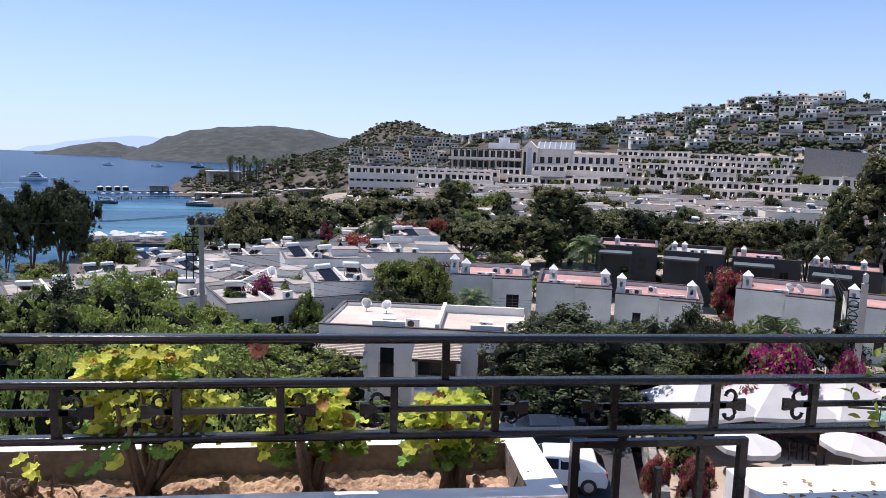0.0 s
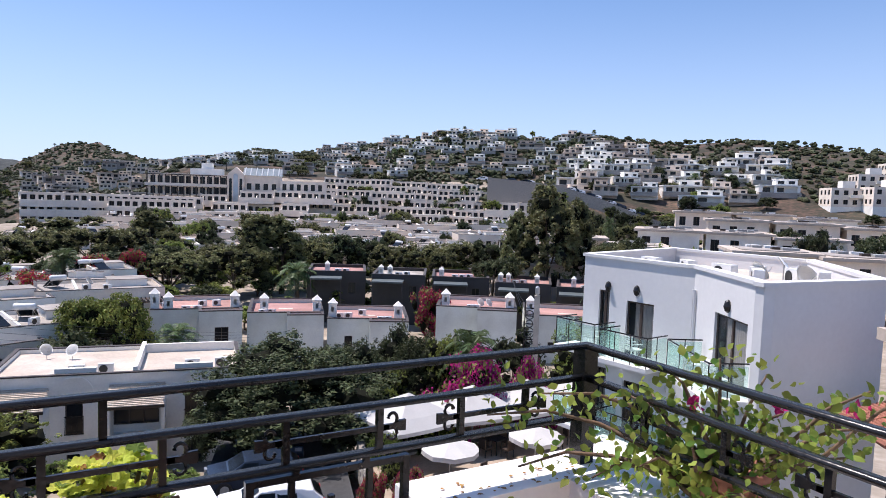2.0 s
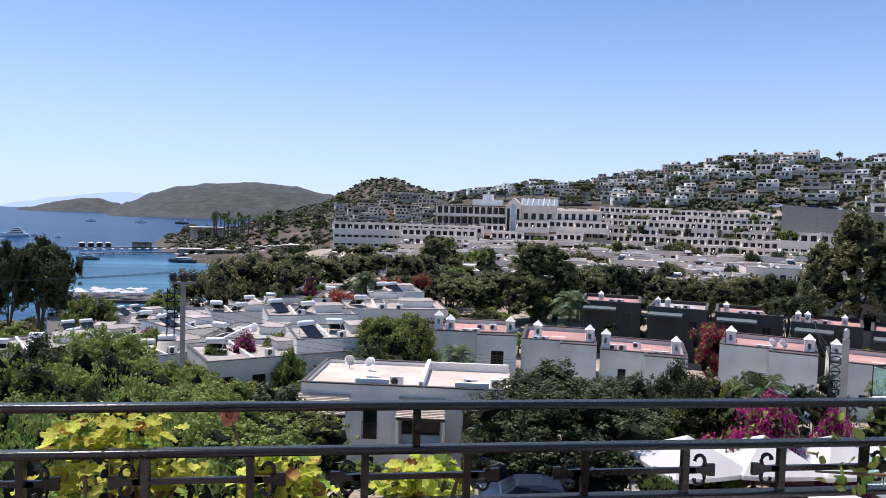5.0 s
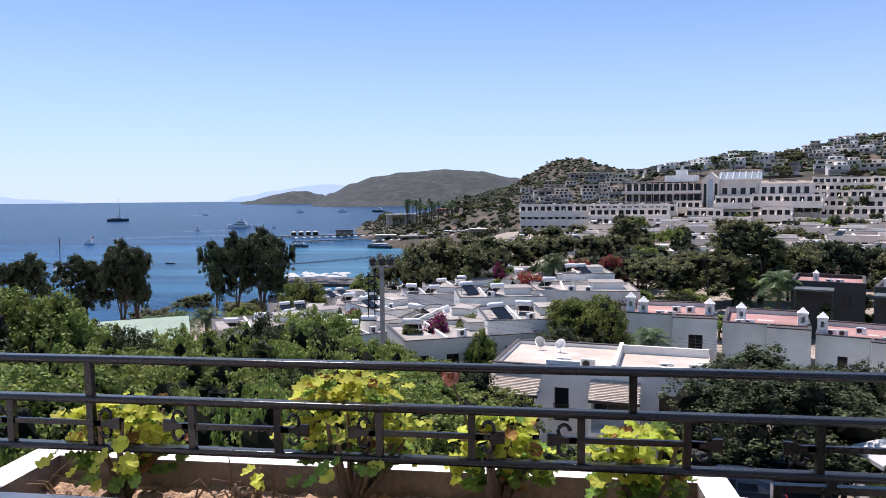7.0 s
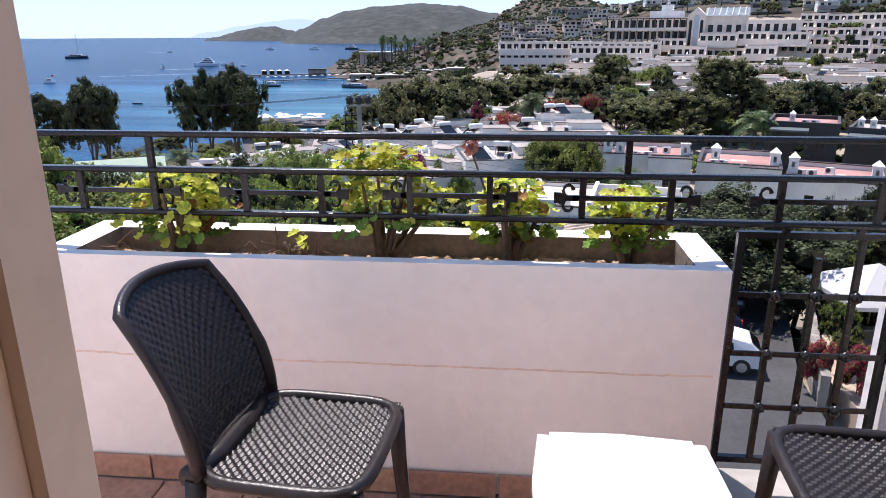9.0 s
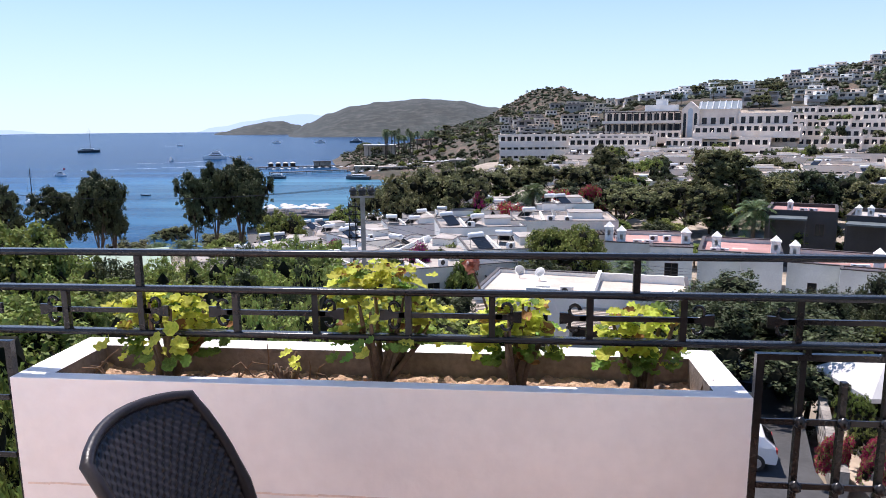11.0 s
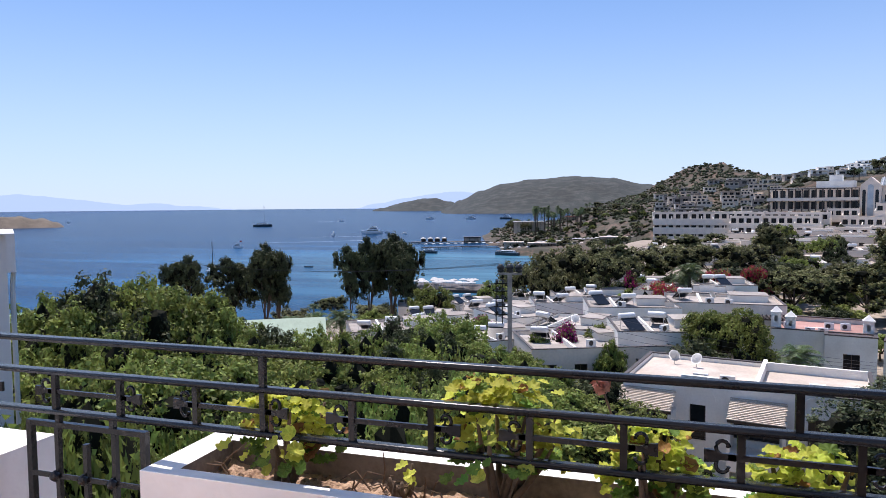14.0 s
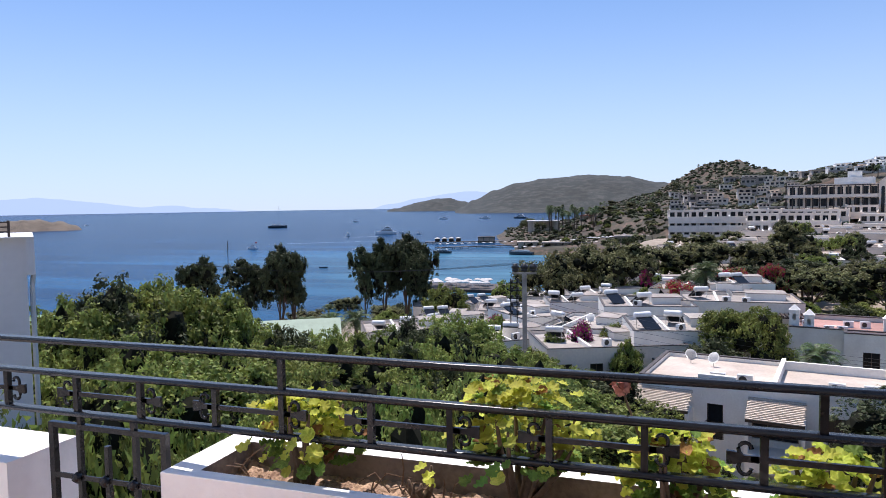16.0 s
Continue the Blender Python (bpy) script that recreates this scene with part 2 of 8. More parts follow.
LEAF_SCRUB = leaf_mat("maquis_leaf", (0.080, 0.085, 0.042), (0.028, 0.034, 0.018), through_=0.05)
LEAF_PALM = leaf_mat("palm_leaf", (0.125, 0.163, 0.075), (0.050, 0.081, 0.031), rough=0.4)
LEAF_GERANIUM = leaf_mat("geranium_leaf", (0.74, 0.74, 0.15), (0.50, 0.58, 0.09), 0.2, through_=0.55, rnd=0.22)
LEAF_GER_DRY = leaf_mat("dry_geranium_leaf", (0.42, 0.25, 0.09), (0.24, 0.12, 0.045), 0.3)
LEAF_VINE = leaf_mat("vine_leaf", (0.33, 0.37, 0.075), (0.14, 0.19, 0.04), 0.3, through_=0.45, rnd=0.3)
BLOOM = leaf_mat("magenta_bract", (0.44, 0.028, 0.20), (0.22, 0.012, 0.10), 0.35)
BLOOM_RED = leaf_mat("red_pink_bract", (0.40, 0.04, 0.09), (0.2, 0.02, 0.05), 0.35)

# ---- ground, sea and distance ----
SEA = -28.5
RIDGE_EL = [(-180, 3.0), (-90, 3.2), (-66, 3.7), (-63.5, 4.0), (-60.7, 4.4), (-57.8, 4.8), (-54, 4.85), (-48.2, 4.6), (-43.4, 4.95), (-38.4, 4.95), (-33.8, 5.3), (-30.5, 5.25), (-28, 4.85), (-26, 4.45), (-23, 3.75), (-20, 3.3), (-17.8, 3.05), (-15.5, 3.2), (-13, 2.65), (-10.8, 2.25), (-8, 2.05), (-6.6, 2.25), (-5.7, 2.55), (-3.9, 3.2), (-2.0, 3.2), (-0.9, 2.65), (0.3, 1.9), (2.5, 0.75), (5, 0.1), (8, -0.5), (180, -1.0)]
RIDGE_R = [(-180, 400), (-60, 390), (-45, 420), (-33, 470), (-25, 540), (-15, 640), (-9, 800), (0, 900), (8, 1100), (180, 1100)]
SHORE_AZ = [(0, 200), (205, 200), (215, 60), (226, 34), (234, 20), (244, 8), (260, 5), (392, 5.5), (410, 13.0), (480, 13.3), (560, 14.6), (690, 14.7), (760, 14.2), (900, 13.2), (1100, 11.5), (1400, 9.0), (2000, 7.0), (9000, 5)]
SLOPE = [(-180, 0.85), (-26, 0.85), (-12, 2.2), (0, 3.0), (180, 3.0)]     # how late the ground starts to climb
SHELF = [(-180, 0.0), (-41, 0.0), (-37, 1.0), (-10, 1.0), (-6, 0.0), (180, 0.0)]
NEAR_Z = [(0, -11.4), (20, -11.5), (30, -12.3), (42, -14.6), (60, -15.8), (90, -15.5), (130, -14.0), (190, -11.5), (230, -10.0)]


def ground_z(x, y):
    r = math.hypot(x, y)
    a = math.degrees(math.atan2(-x, y))
    rr = lerp_table(RIDGE_R, a)
    top = 1.6 + rr * math.tan(radians(lerp_table(RIDGE_EL, a)))
    if r < 230:
        z = lerp_table(NEAR_Z, r)
    elif r < rr:
        k = (r - 230) / (rr - 230)
        z = -10.0 + (top + 10.0) * (k ** lerp_table(SLOPE, a))
        # stepped shelf on which the hotel stands
        w = lerp_table(SHELF, a)
        if w > 0:
            q = -10.8 + (min(r, 340) - 250) * 0.19
            if r > 340:
                q += (top - q) * ((r - 340) / (rr - 340)) ** 0.85
            z += (q - z) * w
    else:
        z = top - (r - rr) * 0.25
    if r > 120:
        z += noise.fractal(Vector((x, y, 0)) / 90, 1.0, 2.0, 4) * min(3.0, (r - 120) * 0.02)
    s = (lerp_table(SHORE_AZ, r) - a) * r * math.pi / 180
    if a > -30 and r > 225:
        flat = 22 if r < 300 else 22 + min(48, (r - 300) * 0.8)
        z = min(z, SEA + (0.08 * min(s, flat) + 0.42 * max(0, s - flat) if s > 0 else 0.3 * s) + min(1.5, max(0, s * 0.2)) + noise.noise(Vector((x, y, 3)) / 14) * 0.8)
    if a > 2 and r < 240:
        k = min(1.0, (a - 2) / 9.0)
        low = min(z, -11.0 - max(0, r - 22) * 0.108)
        z += (low - z) * k * k * (3 - 2 * k)
    return max(z, SEA - 6)


def radial_sheet(rings, steps, zfun):
    bm = bmesh.new()
    rows = []
    for r in rings:
        row = []
        for k in range(steps):
            a = 360.0 * k / steps
            p = at(a, r)
            row.append(bm.verts.new((p.x, p.y, zfun(p.x, p.y))))
        rows.append(row)
    for p, q in zip(rows, rows[1:]):
        for k in range(steps):
            bm.faces.new((p[k], q[k], q[(k + 1) % steps], p[(k + 1) % steps]))
    bm.faces.new(rows[0][::-1])
    for f in bm.faces:
        if f.normal.z < 0:
            f.normal_flip()
    return bm


GROUND = mat("dry_hillside", (0.135, 0.083, 0.060), 0.95, var=0.5, scale=0.07, bump=0.6, bscale=0.5, color2=(0.045, 0.042, 0.024), stain=0.35)
# distance haze is mixed into the headland's maquis colours, shifted towards blue-grey
MAQUIS = mat("maquis_hillside", (0.056, 0.058, 0.051), 0.95, var=0.5, scale=0.028, bump=1.0, bscale=0.05, color2=(0.019, 0.026, 0.024), stain=0.3)
for m in (GROUND, MAQUIS):
    # bushes seen from afar: dark spots with uneven edges on pale earth
    ramp = [q for q in m.node_tree.nodes if q.type == "VALTORGB"][0].color_ramp
    ramp.elements[0].position, ramp.elements[1].position = 0.47, 0.62
rings = [4.0]
while rings[-1] < 2400:
    rings.append(rings[-1] * 1.045 + 0.6)
bm = radial_sheet(rings, 360, ground_z)
for f in bm.faces:
    c = f.calc_center_median()
    r, a = math.hypot(c.x, c.y), math.degrees(math.atan2(-c.x, c.y))
    f.material_index = 1 if r < 232 or (r < 342 and lerp_table(SHELF, a) > 0.5) else 0
solid("ground", bm, [GROUND, mat("pale_earth", (0.37, 0.31, 0.25), 0.95, var=0.35, scale=0.12, bump=0.4, bscale=2.0, color2=(0.22, 0.18, 0.13), stain=0.25)], "dry brown hillside with scrub running down to the sea", "ground", kind="structure", smooth=True)


def sea_material():
    m = bpy.data.materials.new("sea_water")
    m.use_nodes = True
    n, l = m.node_tree.nodes, m.node_tree.links
    b = n["Principled BSDF"]
    b.inputs["Roughness"].default_value = 0.22
    b.inputs["Specular IOR Level"].default_value = 0.012
    b.inputs["IOR"].default_value = 1.33
    tc = n.new("ShaderNodeTexCoord")
    # shallow water over sand is turquoise, deep water dark blue
    dist = n.new("ShaderNodeVectorMath")
    dist.operation = "DISTANCE"
    p = at(11, 330)
    dist.inputs[1].default_value = (p.x, p.y, SEA)
    l.new(tc.outputs["Object"], dist.inputs[0])
    nz = n.new("ShaderNodeTexNoise")
    nz.inputs["Scale"].default_value = 0.012
    nz.inputs["Detail"].default_value = 6
    l.new(tc.outputs["Object"], nz.inputs["Vector"])
    add = n.new("ShaderNodeMath")
    add.operation = "MULTIPLY_ADD"
    l.new(nz.outputs[0], add.inputs[0])
    add.inputs[1].default_value = 160.0
    l.new(dist.outputs["Value"], add.inputs[2])
    mr = n.new("ShaderNodeMapRange")
    mr.inputs["From Min"].default_value, mr.inputs["From Max"].default_value = 130, 420
    l.new(add.outputs[0], mr.inputs["Value"])
    ramp = n.new("ShaderNodeValToRGB")
    ramp.color_ramp.elements[0].color = (0.042, 0.125, 0.195, 1)
    ramp.color_ramp.elements[1].color = (0.004, 0.033, 0.090, 1)
    e = ramp.color_ramp.elements.new(0.45)
    e.color = (0.009, 0.055, 0.135, 1)
    l.new(mr.outputs[0], ramp.inputs[0])
    # wind streaks
    mp = n.new("ShaderNodeMapping")
    mp.inputs["Scale"].default_value = (0.005, 0.04, 1)
    mp.inputs["Rotation"].default_value = (0, 0, 0.35)
    l.new(tc.outputs["Object"], mp.inputs["Vector"])
    st = n.new("ShaderNodeTexNoise")
    st.inputs["Scale"].default_value = 1.0
    st.inputs["Detail"].default_value = 7
    l.new(mp.outputs[0], st.inputs["Vector"])
    r2 = n.new("ShaderNodeValToRGB")
    r2.color_ramp.elements[0].position, r2.color_ramp.elements[1].position = 0.42, 0.66
    r2.color_ramp.elements[0].color, r2.color_ramp.elements[1].color = (0.74, 0.78, 0.82, 1), (1.7, 1.55, 1.4, 1)
    l.new(st.outputs[0], r2.inputs[0])
    mx = n.new("ShaderNodeMix")
    mx.data_type, mx.blend_type = "RGBA", "MULTIPLY"
    mx.inputs["Factor"].default_value = 1.0
    l.new(ramp.outputs[0], mx.inputs["A"])
    l.new(r2.outputs[0], mx.inputs["B"])
    l.new(mx.outputs["Result"], b.inputs["Base Color"])
    wv = n.new("ShaderNodeTexNoise")
    wv.inputs["Scale"].default_value = 0.35
    wv.inputs["Detail"].default_value = 5
    l.new(tc.outputs["Object"], wv.inputs["Vector"])
    bn = n.new("ShaderNodeBump")
    bn.inputs["Strength"].default_value = 0.7
    bn.inputs["Distance"].default_value = 0.5
    l.new(wv.outputs[0], bn.inputs["Height"])
    l.new(bn.outputs[0], b.inputs["Normal"])
    return m


def sea_z(x, y):
    r = math.hypot(x, y)
    return SEA + (13.5 * ((r - 1800) / 3180) ** 2 if r > 1800 else 0.0)


sr = [150.0]
while sr[-1] < 4970:
    sr.append(min(4980.0, sr[-1] * 1.12))
solid("water", radial_sheet(sr, 180, sea_z), sea_material(), "calm deep blue sea, turquoise near the beach", "sea", kind="structure", smooth=True)


def hill_strip(name, table, r0, depth, material, label, step=0.15, jag=0.0, base=SEA - 3):
    """A long hill whose crest follows a table of (bearing, height)."""
    bm = bmesh.new()
    rows = []
    a = table[0][0]
    while a <= table[-1][0]:
        el = lerp_table(table, a)
        crest = 1.6 + r0 * math.tan(radians(el))
        rough = noise.fractal(Vector((a * 1.3, r0 * 0.01, 0)), 1.0, 2.0, 5) * jag
        row = []
        for k in range(9):
            u = k / 8
            r = r0 - depth * (1 - u)
            z = base + (crest + rough * u - base) * math.sin(u * math.pi / 2) ** 1.15
            z += noise.fractal(Vector((a * 2.0, u * 4, r0)), 1.0, 2.0, 4) * jag * 0.8 * (1 - u) * u * 4
            row.append(bm.verts.new(at(a, r, z)))
        row.append(bm.verts.new(at(a, r0 + depth * 0.3, base)))
        rows.append(row)
        a += step
    for p, q in zip(rows, rows[1:]):
        for k in range(len(p) - 1):
            f = bm.faces.new((p[k], p[k + 1], q[k + 1], q[k]))
            f.normal_update()
            if f.normal.z < 0:
                f.normal_flip()
    return solid(name, bm, material, label, "hill", kind="structure", smooth=True)


hill_strip("headland", [(-3, 0.6), (0, 1.2), (1.8, 1.6), (4.4, 2.1), (7.1, 2.3), (10.3, 2.1), (13.1, 1.75), (14.8, 1.2), (16.6, 0.45), (17.6, -0.1), (18.2, -0.5)], 3300, 900, MAQUIS, "long dark scrub-covered headland across the bay", jag=4)
hill_strip("headland", [(16.0, -0.3), (17.5, 0.35), (18.6, 0.62), (20.0, 0.55), (21.5, 0.25), (23.0, -0.15), (24.2, -0.42)], 3900, 500, MAQUIS, "low outer cape with pale rocky shore", jag=6)
# far mountains: the haze is painted as an even pale blue glow
HAZE_GLOW = bpy.data.materials.new("distant_haze")
HAZE_GLOW.use_nodes = True
HAZE_GLOW.node_tree.nodes["Principled BSDF"].inputs["Base Color"].default_value = (0, 0, 0, 1)
HAZE_GLOW.node_tree.nodes["Principled BSDF"].inputs["Emission Color"].default_value = (0.40, 0.53, 0.78, 1)
HAZE_GLOW.node_tree.nodes["Principled BSDF"].inputs["Emission Strength"].default_value = 0.9
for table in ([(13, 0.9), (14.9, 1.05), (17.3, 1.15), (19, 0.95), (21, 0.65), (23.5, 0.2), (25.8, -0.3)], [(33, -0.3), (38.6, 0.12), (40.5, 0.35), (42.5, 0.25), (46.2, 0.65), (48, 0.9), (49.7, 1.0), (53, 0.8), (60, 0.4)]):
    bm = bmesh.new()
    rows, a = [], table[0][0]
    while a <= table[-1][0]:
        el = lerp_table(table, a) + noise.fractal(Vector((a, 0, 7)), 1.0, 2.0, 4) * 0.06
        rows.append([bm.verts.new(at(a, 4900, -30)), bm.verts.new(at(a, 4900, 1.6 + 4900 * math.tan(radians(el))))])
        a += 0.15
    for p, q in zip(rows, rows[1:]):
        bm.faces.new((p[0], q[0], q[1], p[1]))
    solid("backdrop", bm, HAZE_GLOW, "flat glowing haze-blue sheet for mountains far across the sea", "mountains", kind="structure")
hill_strip("islet", [(46.6, -1.4), (47.2, -0.95), (48.2, -0.75), (49.5, -0.55), (51, -0.6), (53, -0.7), (55, -1.4)], 1300, 60, ROCK, "low rocky islet with scrub on top", jag=3)

# ---- small roof things, built once and copied ----
def make_ac():
    t = thing("air_conditioner", "grey outdoor air-conditioning unit standing on a flat roof", "air conditioner", group="roof air conditioners")
    part("casing", bevel(boxes((-0.42, 0.42, -0.16, 0.16, 0.0, 0.62)), 0.02), WHITEPAINT, t)
    bm = bmesh.new()
    lathe(bm, [(0.23, 0.0), (0.23, 0.012), (0.19, 0.02), (0.03, 0.012)], 14)
    bmesh.ops.rotate(bm, verts=bm.verts, matrix=Matrix.Rotation(radians(90), 3, "X"), cent=(0, 0, 0))
    bmesh.ops.translate(bm, verts=bm.verts, vec=(-0.12, -0.16, 0.33))
    part("fan_grille", bm, BLACK, t, "black round fan grille")
    return t


def make_dish():
    t = thing("satellite_dish", "white satellite dish on a short mast, tilted up", "satellite dish", group="roof satellite dishes")
    bm = bmesh.new()
    rings = []
    for k in range(5):
        r = 0.45 * (k + 0.02) / 4
        rings.append([bm.verts.new((r * math.cos(a), 0.5 * r * r, 1.05 * r * math.sin(a))) for a in (2 * math.pi * j / 18 for j in range(18))])
    for p, q in zip(rings, rings[1:]):
        for j in range(18):
            bm.faces.new((p[j], p[(j + 1) % 18], q[(j + 1) % 18], q[j]))
    bm.faces.new(rings[0])
    bmesh.ops.solidify(bm, geom=bm.faces[:], thickness=0.015)
    d = part("reflector", bm, WHITEPAINT, t, smooth=True, m=Matrix.Translation((0, -0.1, 0.75)) @ Matrix.Rotation(radians(-35), 4, "X"))
    bm = bmesh.new()
    tube(bm, [(0, 0, 0), (0, 0, 0.75)], 0.03, 6)
    part("mast", bm, METAL, t)
    bm = bmesh.new()
    tube(bm, [(0, -0.05, 0.4), (0, -0.5, 0.75), (0, -0.52, 0.85)], 0.014, 5)
    part("feed_arm", bm, METAL, t)
    return t


def make_heater():
    t = thing("solar_water_heater", "solar water heater with white tank and dark tilted panel", "water heater", group="roof solar heaters")
    bm = bmesh.new()
    lathe(bm, [(0.1, -0.8), (0.27, -0.76), (0.29, -0.6), (0.29, 0.6), (0.27, 0.76), (0.1, 0.8)], 14)
    part("tank", bm, WHITEPAINT, t, smooth=True, m=Matrix.Translation((0, 0.75, 1.15)) @ Matrix.Rotation(radians(90), 4, "Y"))
    part("collector", bevel(boxes((-0.75, 0.75, -0.95, 0.95, -0.04, 0.04)), 0.01), GLASS_DARK, t, "dark glazed collector panel", m=Matrix.Translation((0, -0.25, 0.55)) @ Matrix.Rotation(radians(28), 4, "X"))
    for x in (-0.6, 0.6):
        bm = bmesh.new()
        tube(bm, [(x, 0.75, 0), (x, 0.75, 0.9), (x, -0.9, 0.12), (x, -1.05, 0.0)], 0.025, 4)
        part("stand", bm, METAL, t)
    return t


AC, DISH, HEATER = make_ac(), make_dish(), make_heater()
used = {id(AC): False, id(DISH): False, id(HEATER): False}


def put(proto, m):
    """Places the first one itself, copies after that."""
    if not used.get(id(proto), True):
        used[id(proto)] = True
        proto.matrix_basis = m
        return proto
    return copy_thing(proto, m)


win_cache = {}


def window_at(parent, x, z, w, h, m, frame_mat=WOOD_DARK, bars=2, depth=0.12):
    """A framed pane set back in its opening, facing local -y."""
    key = (round(w, 2), round(h, 2), frame_mat.name, bars)
    if key not in win_cache:
        b = 0.06
        fr = wall_bm(w, h, 0.07, [(b + (w - b) * k / bars, (w - b) * (k + 1) / bars, b, h - b) for k in range(bars)])
        win_cache[key] = (mesh_of("window", fr, frame_mat), mesh_of("pane", boxes((b, w - b, 0.03, 0.04, b, h - b)), GLASS_DARK))
    f, g = win_cache[key]
    ob = part("window", f, None, parent, m=m @ Matrix.Translation((x, depth, z)))
    part("pane", g, None, ob)
    return ob


def far_window(parent, x, z, w, h, m, depth=0.12):
    """A dark-framed window in one mesh, for far facades."""
    key = ("far", round(w, 2), round(h, 2))
    if key not in win_cache:
        bm = wall_bm(w, h, 0.07, [(0.07, w / 2 - 0.03, 0.07, h - 0.07), (w / 2 + 0.03, w - 0.07, 0.07, h - 0.07)])
        box(bm, 0.05, w - 0.05, 0.03, 0.04, 0.05, h - 0.05, 1)
        win_cache[key] = mesh_of("window", bm, [WOOD_DARK, GLASS_DARK])
    part("window", win_cache[key], None, parent, m=m @ Matrix.Translation((x, depth, z)))


def four_walls(t, w, d, h, wall_mat, front=(), left=(), right=(), thick=0.22, bars=2, frame_mat=WOOD_DARK, far=False):
    """Walls round a w x d footprint; the front lies on y=0 and faces -y. Openings (x0, x1, z0, z1) get windows."""
    sides = ((Matrix.Identity(4), w, front), (Matrix.Translation((w, thick, 0)) @ Matrix.Rotation(radians(90), 4, "Z"), d - 2 * thick, right),
             (Matrix.Translation((w, d, 0)) @ Matrix.Rotation(radians(180), 4, "Z"), w, ()), (Matrix.Translation((0, d - thick, 0)) @ Matrix.Rotation(radians(-90), 4, "Z"), d - 2 * thick, left))
    for m, length, ops in sides:
        part("wall", wall_bm(length, h, thick, ops), wall_mat, t, m=m)
        for o in ops:
            if far:
                far_window(t, o[0], o[2], o[1] - o[0], o[3] - o[2], m)
            else:
                window_at(t, o[0], o[2], o[1] - o[0], o[3] - o[2], m, frame_mat, bars if o[1] - o[0] > 0.9 else 1)


def coping(t, w, d, h, material, b=0.30, o=0.05, th=0.10):
    bm = boxes((-o, w + o, -o, b, h, h + th), (-o, w + o, d - b, d + o, h, h + th), (-o, b, b, d - b, h, h + th), (w - b, w + o, b, d - b, h, h + th))
    part("coping", bm, material, t)


def chimney(t, x, y, z, s=1.0):
    bm = wall_bm(0.62, 1.15, 0.10, [(0.2, 0.42, 0.55, 0.95)])
    box(bm, 0, 0.1, 0.1, 0.62, 0, 1.15)
    box(bm, 0.52, 0.62, 0.1, 0.62, 0, 1.15)
    box(bm, 0.1, 0.52, 0.52, 0.62, 0, 1.15)
    box(bm, -0.05, 0.67, -0.05, 0.67, 1.15, 1.23)
    c = part("chimney", bm, WHITE, t, "white chimney with a small vent and pyramid cap", m=Matrix.Translation((x - 0.31 * s, y - 0.31 * s, z)) @ Matrix.Scale(s, 4))
    bm = bmesh.new()
    v = [bm.verts.new(p) for p in ((-0.02, -0.02, 1.23), (0.64, -0.02, 1.23), (0.64, 0.64, 1.23), (-0.02, 0.64, 1.23), (0.31, 0.31, 1.62))]
    for q in ((0, 1, 4), (1, 2, 4), (2, 3, 4), (3, 0, 4), (3, 2, 1, 0)):
        bm.faces.new([v[i] for i in q])
    part("cap", bm, WHITE, c)


def front_pose(a, b, z):
    """Pose whose x axis runs from a to b (plan points), its origin at a."""
    d = Vector(b) - Vector(a)
    return place(Vector((a[0], a[1], z)), math.degrees(math.atan2(d.y, d.x))), d.length


rng = random.Random(5)


# ---- row of houses with pink roofs ----
def pink_house(a, b, top, depth, chimneys, acs, windows, wall=GREYWALL, base=-17.5, dishes=0):
    m, w = front_pose(a, b, base)
    h = top - base
    t = thing("house", "two-storey pale grey house with a flat pink roof and dark coping", "house", m, group="pink-roofed houses")
    ops = [(x, x + ww, h - 1.2 - zz - hh, h - 1.2 - zz) for x, ww, zz, hh in windows]
    k = w * 0.52
    four_walls(t, w, depth, h, wall, front=[o for o in ops if o[1] < k - 0.1], left=[(depth * 0.45, depth * 0.45 + 0.9, h - 3.0, h - 1.6)])
    # forward bay that carries the other half of the front
    bay = Matrix.Translation((k, -1.5, 0))
    part("bay_wall", wall_bm(w - k - 0.05, h - 0.02, 0.22, [(o[0] - k, o[1] - k, o[2], o[3]) for o in ops if o[0] > k + 0.2]), wall, t, m=bay)
    for o in ops:
        if o[0] > k + 0.2:
            window_at(t, o[0] - k, o[2], o[1] - o[0], o[3] - o[2], bay, WOOD_DARK, 2 if o[1] - o[0] > 0.9 else 1)
    part("bay_side", boxes((k, k + 0.22, -1.279, -0.003, 0, h - 0.02), (w - 0.27, w - 0.05, -1.279, -0.003, 0, h - 0.02)), wall, t)
    part("bay_roof", boxes((k + 0.221, w - 0.271, -1.278, -0.053, h - 0.75, h - 0.45)), ROOF_PINK, t)
    part("bay_coping", boxes((k - 0.05, w, -1.55, -1.2, h - 0.018, h + 0.09), (k - 0.05, k + 0.25, -1.199, -0.053, h - 0.018, h + 0.09), (w - 0.30, w, -1.199, -0.053, h - 0.018, h + 0.09)), COPING, t)
    part("roof", boxes((0.22, w - 0.22, 0.22, depth - 0.22, h - 0.75, h - 0.45)), ROOF_PINK, t)
    coping(t, w, depth, h, COPING)
    for x, y in chimneys:
        chimney(t, x, y, h - 0.45 if 0.5 < x < w - 0.5 and y > 0.5 else h - 0.1, 1.35)
    part("roof_mark", boxes((w * 0.4, w * 0.6, depth * 0.52, depth * 0.6, h - 0.449, h - 0.444)), ROOF_CREAM, t, "pale repair patch on the roof")
    for x, y in acs:
        put(AC, m @ place(Vector((x, y, h - 0.449)), rng.uniform(-20, 20)))
    for q in range(dishes):
        put(DISH, m @ place(Vector((w * 0.55 + q * 0.9, depth * 0.3, h - 0.449)), 40 + 10 * q))


